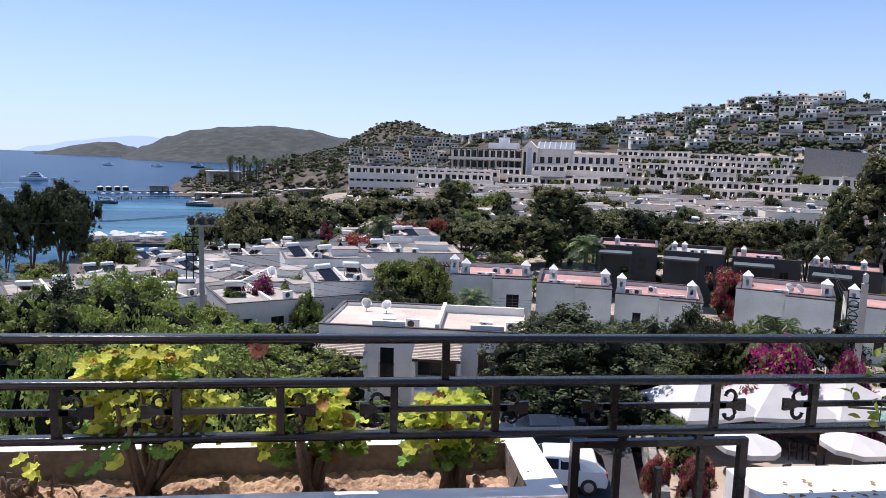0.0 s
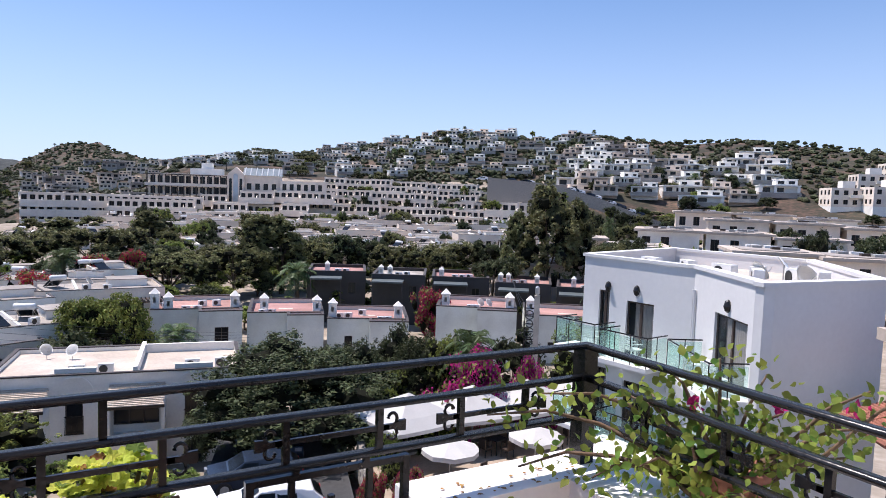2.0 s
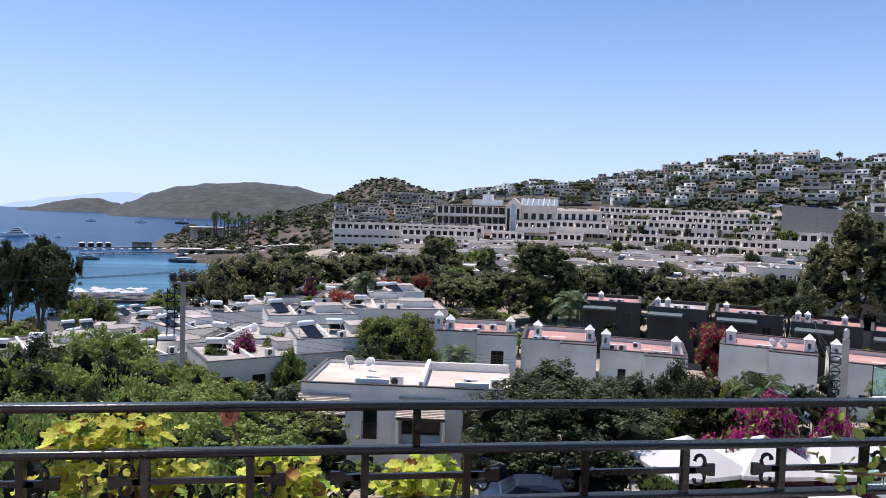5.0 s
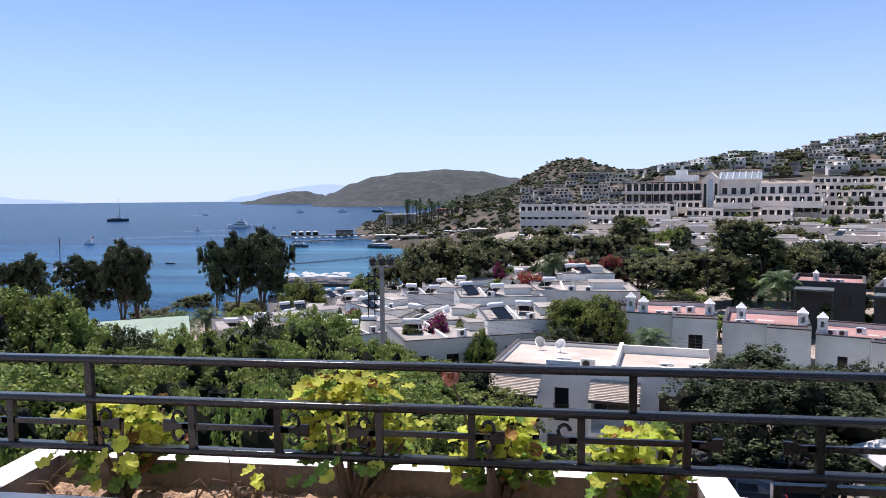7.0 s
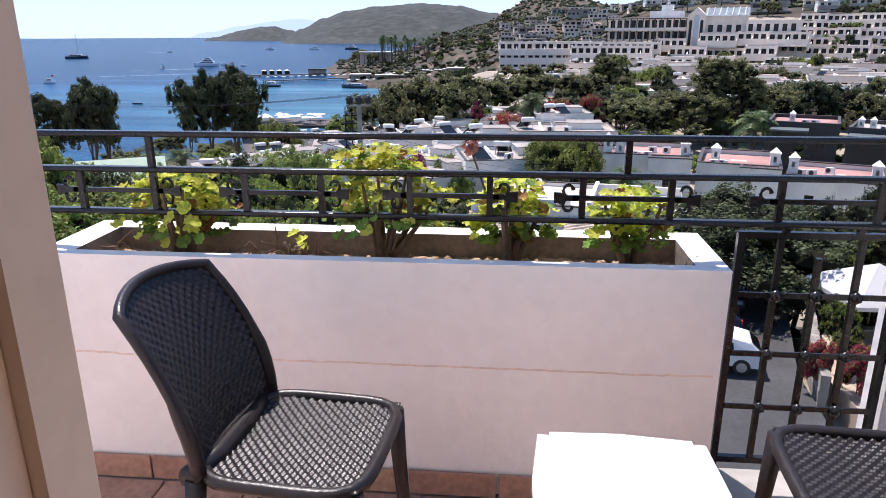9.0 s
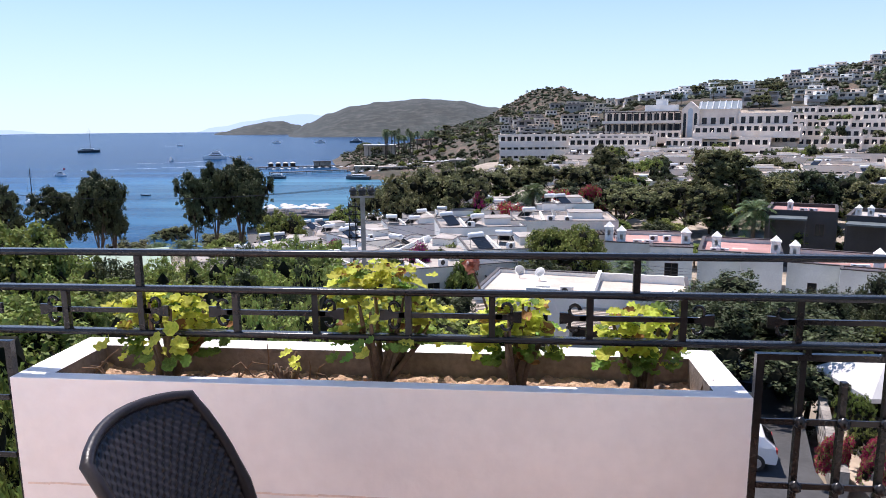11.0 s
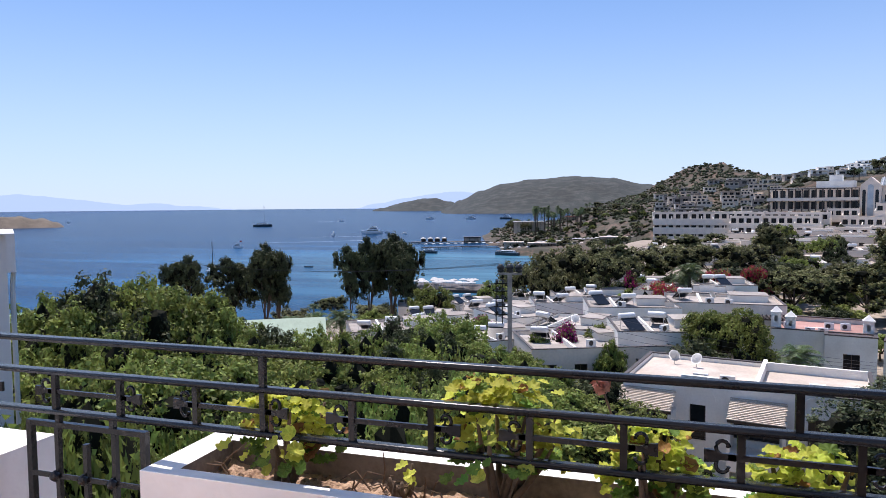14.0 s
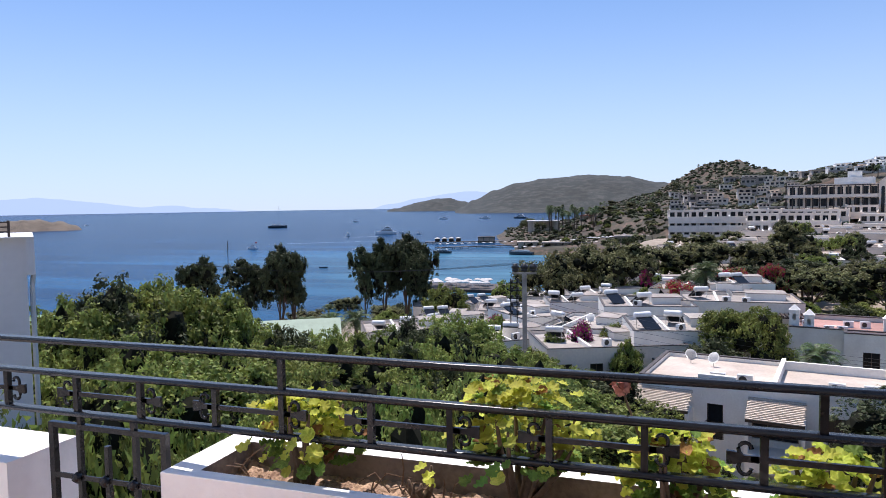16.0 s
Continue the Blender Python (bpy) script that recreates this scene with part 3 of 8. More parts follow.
pink_house((9.4, 71.3), (17.8, 69.7), -10.3, 9.0, [(0.35, 0.9), (1.6, 0.6), (7.9, 0.9)], [(3.2, 1.2), (4.3, 1.3), (4.8, 4.6), (6.2, 4.8), (1.3, 4.0)], [(4.6, 0.7, 0.4, 1.5), (5.9, 1.3, 0.4, 2.0)])
pink_house((18.3, 69.6), (25.6, 67.3), -10.8, 9.5, [(1.6, 2.4), (7.0, 1.2)], [(1.5, 1.2), (2.4, 1.3)], [(2.2, 0.8, 1.0, 1.2)])
pink_house((25.9, 67.0), (33.6, 63.6), -11.4, 8.5, [(0.5, 0.9), (7.4, 1.6)], [(1.2, 2.6), (2.1, 2.8), (5.6, 0.8), (6.3, 0.9), (3.6, 4.9)], [(1.8, 0.8, 0.6, 1.3)])
pink_house((36.2, 62.3), (43.2, 57.6), -9.9, 8.5, [(0.9, 1.5), (7.7, 0.6)], [(3.6, 0.9), (4.1, 1.0)], [(5.0, 0.8, 2.6, 1.2)], dishes=2)
pink_house((44.6, 57.8), (52.4, 52.4), -10.6, 8.5, [(0.6, 3.0)], [(1.0, 1.1), (1.2, 2.4)], [(2.4, 0.8, 1.6, 1.2)])
pink_house((2.0, 78.5), (9.0, 76.5), -11.2, 8.0, [(5.6, 1.0)], [(2.2, 3.0)], [(2.0, 0.9, 0.5, 1.3)], wall=WHITE)


# ---- dark houses behind them ----
def dark_house(a, b, top, depth, canopies, chimneys, acs, base=-17.0):
    m, w = front_pose(a, b, base)
    h = top - base
    t = thing("house", "charcoal-rendered house with flat pale roof and dark terrace canopies", "house", m, group="charcoal houses")
    four_walls(t, w, depth, h, DARKWALL, front=[(w * 0.7, w * 0.7 + 1.0, h - 2.9, h - 1.4)])
    part("roof", boxes((0.22, w - 0.22, 0.22, depth - 0.22, h - 0.6, h - 0.35)), rng.choice((ROOF_PINK, ROOF_GREY, ROOF_GREY)), t)
    coping(t, w, depth, h, COPING)
    for x0, x1 in canopies:
        c = part("canopy", boxes((x0, x1, -3.0, -0.01, h - 0.75, h - 0.55)), mat("slate_canopy", (0.10, 0.12, 0.12), 0.6, var=0.3, scale=1) if "slate_canopy" not in bpy.data.materials else bpy.data.materials["slate_canopy"], t, "slate-grey flat canopy")
        for x in (x0 + 0.1, x1 - 0.1):
            part("canopy_post", boxes((x - 0.07, x + 0.07, -2.9, -2.76, h - 4.5, h - 0.752)), COPING, t)
    for x, y in chimneys:
        chimney(t, x, y, h - 0.35)
    for x, y in acs:
        put(AC, m @ place(Vector((x, y, h - 0.349)), rng.uniform(-30, 30)))


dark_house((30.5, 86.5), (37.5, 83.5), -8.7, 9, [(0.5, 4.5)], [(2.5, 2.0)], [(4.0, 1.2), (5.0, 1.4)])
dark_house((38.0, 82.5), (44.0, 79.0), -8.9, 9, [(0.2, 4.2)], [(1.0, 1.6), (2.2, 1.7)], [(3.4, 1.2), (4.4, 2.4)])
dark_house((45.0, 78.8), (51.5, 75.0), -9.0, 9, [(0.2, 4.6)], [(1.2, 1.6)], [(3.0, 1.2), (4.0, 1.4), (5.0, 2.0)])
dark_house((51.8, 74.0), (57.5, 69.5), -9.4, 9, [(0.5, 4.4)], [(0.6, 1.8), (1.6, 2.0), (5.4, 1.4)], [(2.6, 1.3), (3.6, 2.2)])
dark_house((58.0, 69.0), (64.5, 63.5), -9.6, 9, [(0.3, 4.2)], [(2.2, 3.0)], [(3.5, 1.2), (4.5, 1.6), (5.2, 3.0)])


# ---- the white house below the terrace ----
def near_house():
    m, w = front_pose((-2.6, 43.6), (10.6, 41.0), -16.5)
    top = -9.0
    h = top + 16.5
    t = thing("house", "white two-storey house with cream flat roof and bamboo awnings", "house", m)
    up = [(0.5, 2.7, h - 3.0, h - 1.5), (3.95, 4.85, h - 3.4, h - 1.3), (6.4, 8.8, h - 3.0, h - 1.5), (10.2, 11.2, h - 3.4, h - 1.3)]
    low = [(0.5, 2.7, h - 6.0, h - 4.5), (4.0, 4.7, h - 6.0, h - 4.5), (10.2, 11.2, h - 6.2, h - 4.2)]
    four_walls(t, w, 7.4, h, WHITE, front=up + low, bars=3)
    part("roof", boxes((0.22, w - 0.22, 0.22, 7.18, h - 0.5, h - 0.25)), ROOF_CREAM, t, "cream screed roof")
    coping(t, w, 7.4, h, COPING, b=0.22, o=0.03, th=0.08)
    part("roof_upstand", boxes((7.4, 7.65, 0.24, 7.16, h - 0.25, h + 0.3), (7.66, w - 0.24, 6.2, 6.4, h - 0.25, h + 0.3)), WHITE, t)
    for x0, x1 in ((-0.1, 3.2), (6.2, 9.2)):
        n = 14
        for k in range(n):
            y = -1.7 + 1.75 * k / n
            z = h - 1.45 + 0.85 * k / n
            bm = boxes((x0, x1 - 0.05 * (k % 3), y, y + 0.11, z, z + 0.05))
            part("bamboo_slat", bm, BAMBOO, t, "weathered bamboo awning slat" if k == 0 else "")
        part("awning_beam", boxes((x0 + 0.02, x1 - 0.02, -1.68, -1.56, h - 1.62, h - 1.48)), WOOD_DARK, t)
        for x in (x0 + 0.1, x1 - 0.1):
            part("awning_wall", boxes((x - 0.09, x + 0.09, -1.66, -0.002, h - 6.5, h - 1.63)), WHITE, t)
        part("balcony_floor", boxes((x0 + 0.19, x1 - 0.19, -1.66, -0.002, h - 4.4, h - 3.4)), WHITE, t)
    for x in (3.95, 10.2):
        # arched frontispiece above the french windows, and iron guards
        bm = bmesh.new()
        ring = [(0.95 * math.cos(a), 0.95 * math.sin(a)) for a in [math.pi * k / 14 for k in range(15)]]
        inn = [(0.82 * c / 0.95, 0.82 * s / 0.95) for c, s in ring]
        vs = [[bm.verts.new((x + 0.5 + px, y, h - 1.0 + pz)) for px, pz in pr] for pr, y in ((ring, -0.06), (inn, -0.06), (ring, -0.001), (inn, -0.001))]
        for k in range(14):
            bm.faces.new((vs[0][k], vs[0][k + 1], vs[1][k + 1], vs[1][k]))
            bm.faces.new((vs[0][k + 1], vs[0][k], vs[2][k], vs[2][k + 1]))
            bm.faces.new((vs[1][k], vs[1][k + 1], vs[3][k + 1], vs[3][k]))
        part("arch_moulding", bm, WHITE, t)
        part("frontispiece", boxes((x - 0.55, x + 1.55, 0.0 + 0.225, 0.5, h + 0.0, h + 0.35)), WHITE, t)
        g = part("guard", boxes((x - 0.05, x + 0.95, -0.07, -0.04, h - 2.35, h - 2.30), (x - 0.05, x + 0.95, -0.07, -0.04, h - 3.36, h - 3.31)), IRON, t, "black iron window guard")
        for k in range(9):
            part("bar", boxes((x - 0.04 + k * 0.12, x - 0.02 + k * 0.12, -0.066, -0.046, h - 3.31, h - 2.35)), IRON, g)
    for x, y in ((4.4, 1.0), (5.9, 1.1), (10.6, 1.3), (12.3, 1.4)):
        put(AC, m @ place(Vector((x, y, h - 0.249))))
    for x, y, a in ((2.0, 5.6, 30), (3.5, 5.2, -20)):
        put(DISH, m @ place(Vector((x, y, h - 0.249)), a, 0.85))


near_house()


# ---- low white houses with flat roofs, solar heaters and pergolas ----
def low_house_kind(k):
    r = random.Random(40 + k)
    w, d, h = ((9.5, 8.0, 6.2), (8.0, 7.0, 5.8), (12.0, 8.5, 6.0), (7.0, 9.0, 6.4), (17.0, 9.0, 6.0))[k]
    t = thing("house", "low white house with flat grey roof, dark coping and parapet", "house", group="low white houses")
    wins = [(x, x + 1.1, h - 2.7, h - 1.3) for x in [1.0 + 2.6 * i for i in range(int((w - 1) / 2.6))]]
    four_walls(t, w, d, h, CREAM if k in (2, 4) else WHITE, front=wins, left=[(1.5, 2.6, h - 2.7, h - 1.4)], right=[(2.0, 3.1, h - 2.7, h - 1.4)], far=True)
    part("roof", boxes((0.22, w - 0.22, 0.22, d - 0.22, h - 0.5, h - 0.3)), ROOF_CREAM if k == 4 else ROOF_GREY, t)
    coping(t, w, d, h, COPING, b=0.2, o=0.02, th=0.06)
    # raised stair head and a step in the roof
    part("stair_head", boxes((w * 0.58, w * 0.9, d * 0.5, d * 0.85, h - 0.3, h + 0.42)), WHITE, t)
    part("stair_head_roof", boxes((w * 0.57, w * 0.91, d * 0.49, d * 0.86, h + 0.422, h + 0.50)), ROOF_GREY, t)
    part("parapet", boxes((w * 0.3, w * 0.32, 0.23, d - 0.23, h - 0.3, h + 0.1)), WHITE, t)
    if k in (0, 2):
        for i in range(8):
            part("pergola_slat", boxes((w - 3.2 + i * 0.4, w - 3.08 + i * 0.4, -2.2, -0.003, h - 1.1, h - 0.95)), WOOD_DARK, t)
        part("pergola_beam", boxes((w - 3.4, w + 0.1, -2.1, -1.95, h - 1.252, h - 1.102)), WOOD_DARK, t)
        for x in (w - 3.3, w):
            part("pergola_post", boxes((x - 0.1, x + 0.1, -2.12, -1.92, 0, h - 1.254)), WHITE, t)
    return t, w, d, h


KINDS = [low_house_kind(k) for k in range(5)]
kind_used = [False] * 5


def low_house(k, bearing, r, top, turn):
    t, w, d, h = KINDS[k]
    p = at(bearing, r, top - h)
    m = place(p, bearing + turn) @ Matrix.Translation((-w / 2, 0, 0))
    if kind_used[k]:
        copy_thing(t, m)
    else:
        kind_used[k] = True
        t.matrix_basis = m
    rr = random.Random(int(bearing * 17 + r * 3))
    for q in range(rr.choice((1, 2, 2)) if r < 125 else rr.choice((0, 1))):
        put(HEATER, m @ place(Vector((w * (0.16 if q == 0 else 0.45), d * rr.uniform(0.25, 0.7), h - 0.299)), rr.choice((160, 200, 25, -30))))
    for q in range(rr.choice((0, 1, 2))):
        put(AC, m @ place(Vector((w * rr.uniform(0.35, 0.55), d * rr.uniform(0.1, 0.4), h - 0.299)), rr.uniform(-40, 40)))
    if rr.random() < 0.5:
        put(DISH, m @ place(Vector((w * rr.uniform(0.36, 0.52), d * rr.uniform(0.45, 0.8), h - 0.299)), rr.uniform(-60, 60)))


for k, b, r, top, turn in ((2, 5.0, 58, -10.3, 18), (0, -0.6, 61, -9.3, 12), (3, 8.5, 66, -10.2, -20), (1, 12.4, 64, -11.0, 25), (0, 2.5, 74, -9.2, 8), (2, -4.2, 78, -9.0, 5), (1, 15.5, 70, -11.6, 10), (3, 10.6, 80, -11.4, 30), (2, 13.0, 92, -12.6, 0), (0, 17.4, 84, -13.0, 18), (1, 8.0, 92, -11.4, 10), (3, 19.6, 96, -14.4, -10), (2, 5.2, 100, -11.5, 12), (1, 14.8, 112, -14.5, 22), (0, 10.4, 118, -14.2, -6), (4, 17.8, 120, -16.0, 4), (2, -1.0, 92, -9.6, -8), (3, -4.5, 96, -9.0, 10), (0, 1.5, 112, -10.8, 10), (2, 21.5, 78, -12.6, 8), (1, 12.0, 140, -17.4, 8), (2, 7.2, 150, -16.6, -6)):
    low_house(k, b, r, top, turn)
# bungalows of the holiday village among the trees
for k, b, r, top, turn in ((4, -10.5, 148, -8.6, 4), (4, -12.8, 165, -7.8, -3), (2, -14.2, 150, -7.4, 6), (4, -17.4, 160, -7.6, 2), (4, -19.8, 150, -8.0, 8), (2, -22.4, 142, -8.2, -4), (4, -24.6, 165, -7.0, 6), (4, -27.5, 150, -7.6, -6), (2, -30.0, 160, -7.0, 4), (4, -8.0, 180, -7.4, 4), (4, -11.4, 190, -6.6, -4), (4, -29.5, 180, -6.0, 6), (4, -32.5, 185, -5.6, 2), (2, -26.0, 130, -9.0, 10), (2, -20.5, 128, -9.4, 0), (4, -5.5, 165, -8.6, 0), (2, -34.0, 150, -6.4, 12), (4, -35.8, 190, -5.2, 5), (4, -22.0, 185, -6.4, -2), (2, -15.5, 128, -9.6, 12), (4, -6.6, 200, -6.4, 2), (4, -9.6, 210, -6.0, -2), (4, -13.5, 205, -6.2, 4), (4, -16.6, 190, -6.6, 0), (4, -19.4, 195, -6.2, -4), (4, -25.4, 196, -5.6, 4), (2, -12.0, 138, -9.0, 8), (2, -17.8, 140, -8.8, -6), (2, -23.8, 176, -6.6, 0), (4, -3.6, 185, -8.2, 5), (4, -0.6, 178, -9.4, -3), (2, -30.8, 140, -8.0, 8), (2, -28.2, 132, -8.6, -4), (4, -33.6, 168, -6.6, -3), (2, 2.6, 170, -11.0, 6), (2, -36.2, 160, -6.2, 0)):
    low_house(k, b, r, top, turn)


# ---- terraced hotel on the slope ----
def terrace_unit(w, step):
    """One storey of hotel rooms behind a walled sun terrace."""
    t = thing("hotel_block", "cream hotel terrace with a row of dark balcony doors", "hotel", group="terraced hotel blocks")
    n = int((w - 0.6) / 2.05)
    pitch = (w - 0.5) / n
    ops = [(0.45 + i * pitch, 0.45 + i * pitch + 1.5, 0.05, 2.2) for i in range(n)]
    part("wall", wall_bm(w, 3.0, 0.3, ops), CREAM, t)
    for o in ops:
        far_window(t, o[0], o[2], 1.5, 2.15, Matrix.Identity(4), 0.2)
    part("roof", boxes((0.3, w - 0.3, 0.302, 9.0, 2.7, 2.95)), ROOF_GREY, t)
    for x in (0.0, w - 0.298):
        part("side_wall", boxes((x, x + 0.298, 0.302, 9.0, -3, 3.25)), CREAM, t)
    # terrace wall with dividers between the rooms, comb-shaped in plan
    mid = w * 0.5
    plan = [(0, -step), (w, -step), (w, -0.004), (w - 0.28, -0.004), (w - 0.28, -step + 0.25), (mid + 0.14, -step + 0.25), (mid + 0.14, -0.004), (mid - 0.14, -0.004), (mid - 0.14, -step + 0.25), (0.28, -step + 0.25), (0.28, -0.004), (0, -0.004)]
    bm = bmesh.new()
    low, up = ([bm.verts.new((x, y, z if y < -step + 0.3 or z < 0 else 1.5)) for x, y in plan] for z in (-1.6, 0.7))
    bm.faces.new(low[::-1])
    for k in range(len(plan)):
        q = (k + 1) % len(plan)
        bm.faces.new((low[k], low[q], up[q], up[k]))
    for quad in ((0, 1, 4, 5, 8, 9), (1, 2, 3, 4), (5, 6, 7, 8), (9, 10, 11, 0)):
        bm.faces.new([up[k] for k in quad])
    part("parapet", bm, CREAM, t)
    part("terrace", boxes((0.29, w - 0.29, -step + 0.252, -0.004, -0.5, 0.0)), ROOF_GREY, t)
    return t


UNIT_W = [7.4, 9.8, 12.2]
HOTEL = [terrace_unit(w, 3.6) for w in UNIT_W] + [terrace_unit(w, 1.5) for w in UNIT_W]
hotel_used = [False] * 6
hrng = random.Random(17)


def hotel(k, m):
    if hotel_used[k]:
        return copy_thing(HOTEL[k], m)
    hotel_used[k] = True
    HOTEL[k].matrix_basis = m


def hotel_row(b0, b1, r, z0, z1, turn=0.0, tier=0, jog=2.6, drop=0.7):
    """A chain of units from one bearing to another, its floor going from z0 to z1."""
    b, side = b0, 1
    while b > b1:
        k = hrng.randrange(3)
        u = (b - b0) / (b1 - b0)
        side = -side
        rr = r + jog * side * hrng.uniform(0.5, 1.0)
        wide = math.degrees((UNIT_W[k] - 0.05) * math.cos(radians(turn)) / rr)
        z = z0 + (z1 - z0) * u + drop * hrng.uniform(-0.5, 0.5)
        hotel(k + 3 * tier, place(at(b, rr, z), b + turn))
        b -= wide


hotel_row(-14.0, -20.6, 266, -1.6, -1.0, -6)
# stepped rows above one another, from the foot of the slope upwards
hotel_row(-18.6, -24.6, 250, -9.2, -9.6, -10)
hotel_row(-28.0, -36.8, 255, -8.6, -9.3, -8)
hotel_row(-10.9, -16.2, 246, -8.9, -8.6, -6)
hotel_row(-11.9, -18.0, 260, -6.3, -6.0, -6)
hotel_row(-18.6, -34.2, 271, -5.4, -6.4, -8)
hotel_row(-11.0, -18.6, 274, -3.4, -3.0, -6)
hotel_row(-18.4, -34.6, 287, -2.6, -4.2, -8)
hotel_row(-16.6, -32.6, 302, 0.4, -0.9, -8)
hotel_row(-19.0, -34.0, 317, 3.0, 1.4, -8)
hotel_row(-20.6, -31.6, 331, 5.8, 4.6, -8)
for level in range(3):
    hrng = random.Random(90 + level)
    hotel_row(-34.0, -39.0, 211 + level * 3.5, -8.6 + 3.0 * level, -8.9 + 3.0 * level, -10, level % 2, 1.5, 0.3)
# long blocks with three balconied storeys nearer the beach
for level in range(3):
    hrng = random.Random(60 + level)
    hotel_row(1.1, -4.6, 252 + level * 0.8, -10.3 + 3.05 * level, -10.3 + 3.05 * level, -2, 1, 0.2, 0.0)
    hrng = random.Random(70 + level)
    if level < 2:
        hotel_row(-4.5, -10.4, 246 + level * 3.0, -8.6 + 3.05 * level, -8.6 + 3.05 * level, -5, 1, 0.3, 0.0)
hrng = random.Random(77)
hotel_row(-4.7, -10.2, 256, -4.3, -4.5, -5, 1, 0.4, 0.0)
bm = boxes((0.0, 26.0, 0.0, 1.0, -12, -0.01))
solid("plinth", bm, CREAM, "cream foot wall under the long hotel blocks", "wall", m=place(at(1.1, 253.5, -10.32), -3), kind="structure")


def hotel_centre():
    """Main building: dark two-storey colonnade, gabled glass hall and an arched wing."""
    p, q = at(-7.3, 284), at(-13.1, 279)
    m, w = front_pose(p[:2], q[:2], -1.2)
    t = thing("hotel", "cream main hotel building with glazed gabled hall and dark colonnade", "hotel", m)
    n = 11
    ops = [(0.7 + i * (w - 0.8) / n, 2.5 + i * (w - 0.8) / n, 0.5 + 4.1 * j, 3.2 + 4.1 * j) for i in range(n) for j in range(2)]
    part("wall", wall_bm(w, 8.2, 0.4, ops), CREAM, t)
    for o in ops:
        far_window(t, o[0], o[2], 1.8, 2.7, Matrix.Identity(4), 0.2)
    part("cornice", boxes((-0.6, w, -3.4, -0.003, 3.5, 4.6)), CREAM, t)
    part("pergola", boxes((-0.6, w, -3.4, -3.1, 7.6, 7.9), *[(x * 1.1 - 0.4, x * 1.1 - 0.15, -3.1, -0.003, 7.6, 7.85) for x in range(int(w / 1.1))]), WOOD_DARK, t, "dark timber pergola along the top terrace")
    for i in range(14):
        x = i * (w - 0.4) / 13
        part("column", boxes((x, x + 0.35, -3.3, -2.95, -1.2, 3.499), (x, x + 0.35, -3.3, -2.95, 4.601, 7.599)), WOOD_DARK, t)
    part("roof", boxes((0, w, 0.4, 12, 7.8, 8.198)), ROOF_GREY, t)
    part("side_wall", boxes((0, 0.4, 0.402, 12, -8, 7.8), (w - 0.4, w, 0.402, 12, -8, 7.8)), CREAM, t)
    part("base", boxes((-0.6, w, -3.2, -2.8, -9, -1.201)), CREAM, t)
    part("upper_block", boxes((14, 26, 6, 12, 8.2, 10.6), (18, 22, 7, 11, 10.602, 12.8)), WHITE, t)
    # gabled portal with tall round-headed glazing
    x0 = w + 0.2
    bm = bmesh.new()
    prof = [(0, -6), (6.0, -6), (6.0, 8.6), (3.0, 11.4), (0, 8.6)]
    f = [bm.verts.new((x0 + x, -3.6, z)) for x, z in prof]
    b = [bm.verts.new((x0 + x, 3.0, z)) for x, z in prof]
    bm.faces.new(f)
    bm.faces.new(b[::-1])
    for k in range(5):
        bm.faces.new((f[(k + 1) % 5], f[k], b[k], b[(k + 1) % 5]))
    part("portal", bm, CREAM, t)
    glass = mat("pale_glazing", (0.46, 0.52, 0.56), 0.25, var=0.15, scale=0.5)
    for cx, hw, top_ in ((1.1, 0.5, 6.6), (3.0, 0.85, 8.0), (4.9, 0.5, 6.6)):
        bm = bmesh.new()
        arch = [(-hw, -2), (hw, -2), (hw, top_)] + [(hw * math.cos(a), top_ + hw * math.sin(a)) for a in [math.pi * k / 10 for k in range(1, 10)]] + [(-hw, top_)]
        fr = [bm.verts.new((x0 + cx + x, -3.7, z)) for x, z in arch]
        bk = [bm.verts.new((x0 + cx + x, -3.603, z)) for x, z in arch]
        bm.faces.new(fr)
        for k in range(len(arch)):
            bm.faces.new((fr[(k + 1) % len(arch)], fr[k], bk[k], bk[(k + 1) % len(arch)]))
        part("arched_window", bm, glass if hw > 0.6 else GLASS_DARK, t)
    # hall beside it under a ribbed glass roof
    x1 = x0 + 6.0
    hall = Matrix.Translation((x1 + 0.003, -1.5, 0))
    ops = [(0.9 + i * 3.1, 2.6 + i * 3.1, 3.0, 5.4) for i in range(4)]
    part("wall", wall_bm(13.5, 8.4, 0.4, ops), CREAM, t, m=hall)
    for o in ops:
        far_window(t, o[0], o[2], 1.7, 2.4, hall, 0.2)
    part("wall", boxes((x1 + 13.1, x1 + 13.5, -1.098, 8.0, -6, 8.398)), CREAM, t)
    bm = bmesh.new()
    v = [bm.verts.new(c) for c in ((x1 - 0.6, -2.0, 8.42), (x1 + 14, -2.0, 8.42), (x1 + 14, 3.2, 11.3), (x1 - 0.6, 3.2, 11.3), (x1 + 14, 8.4, 8.42), (x1 - 0.6, 8.4, 8.42))]
    bm.faces.new((v[0], v[1], v[2], v[3]))
    bm.faces.new((v[3], v[2], v[4], v[5]))
    bmesh.ops.solidify(bm, geom=bm.faces[:], thickness=0.15)
    part("glass_roof", bm, glass, t, "pale glazed pitched roof")
    for k in range(7):
        x = x1 + 0.2 + k * 2.1
        bm = bmesh.new()
        tube(bm, [(x, -2.05, 8.55), (x, 3.2, 11.45)], 0.22, 4)
        part("roof_rib", bm, WHITEPAINT, t)
    # terraced wing with arches
    x2 = x1 + 13.5
    wing = Matrix.Translation((x2 + 0.004, -3.0, 0))
    ops = [(0.8 + i * 2.7, 2.3 + i * 2.7, 3.2, 5.6) for i in range(6)]
    part("wall", wall_bm(17.5, 6.8, 0.4, ops), CREAM, t, m=wing)
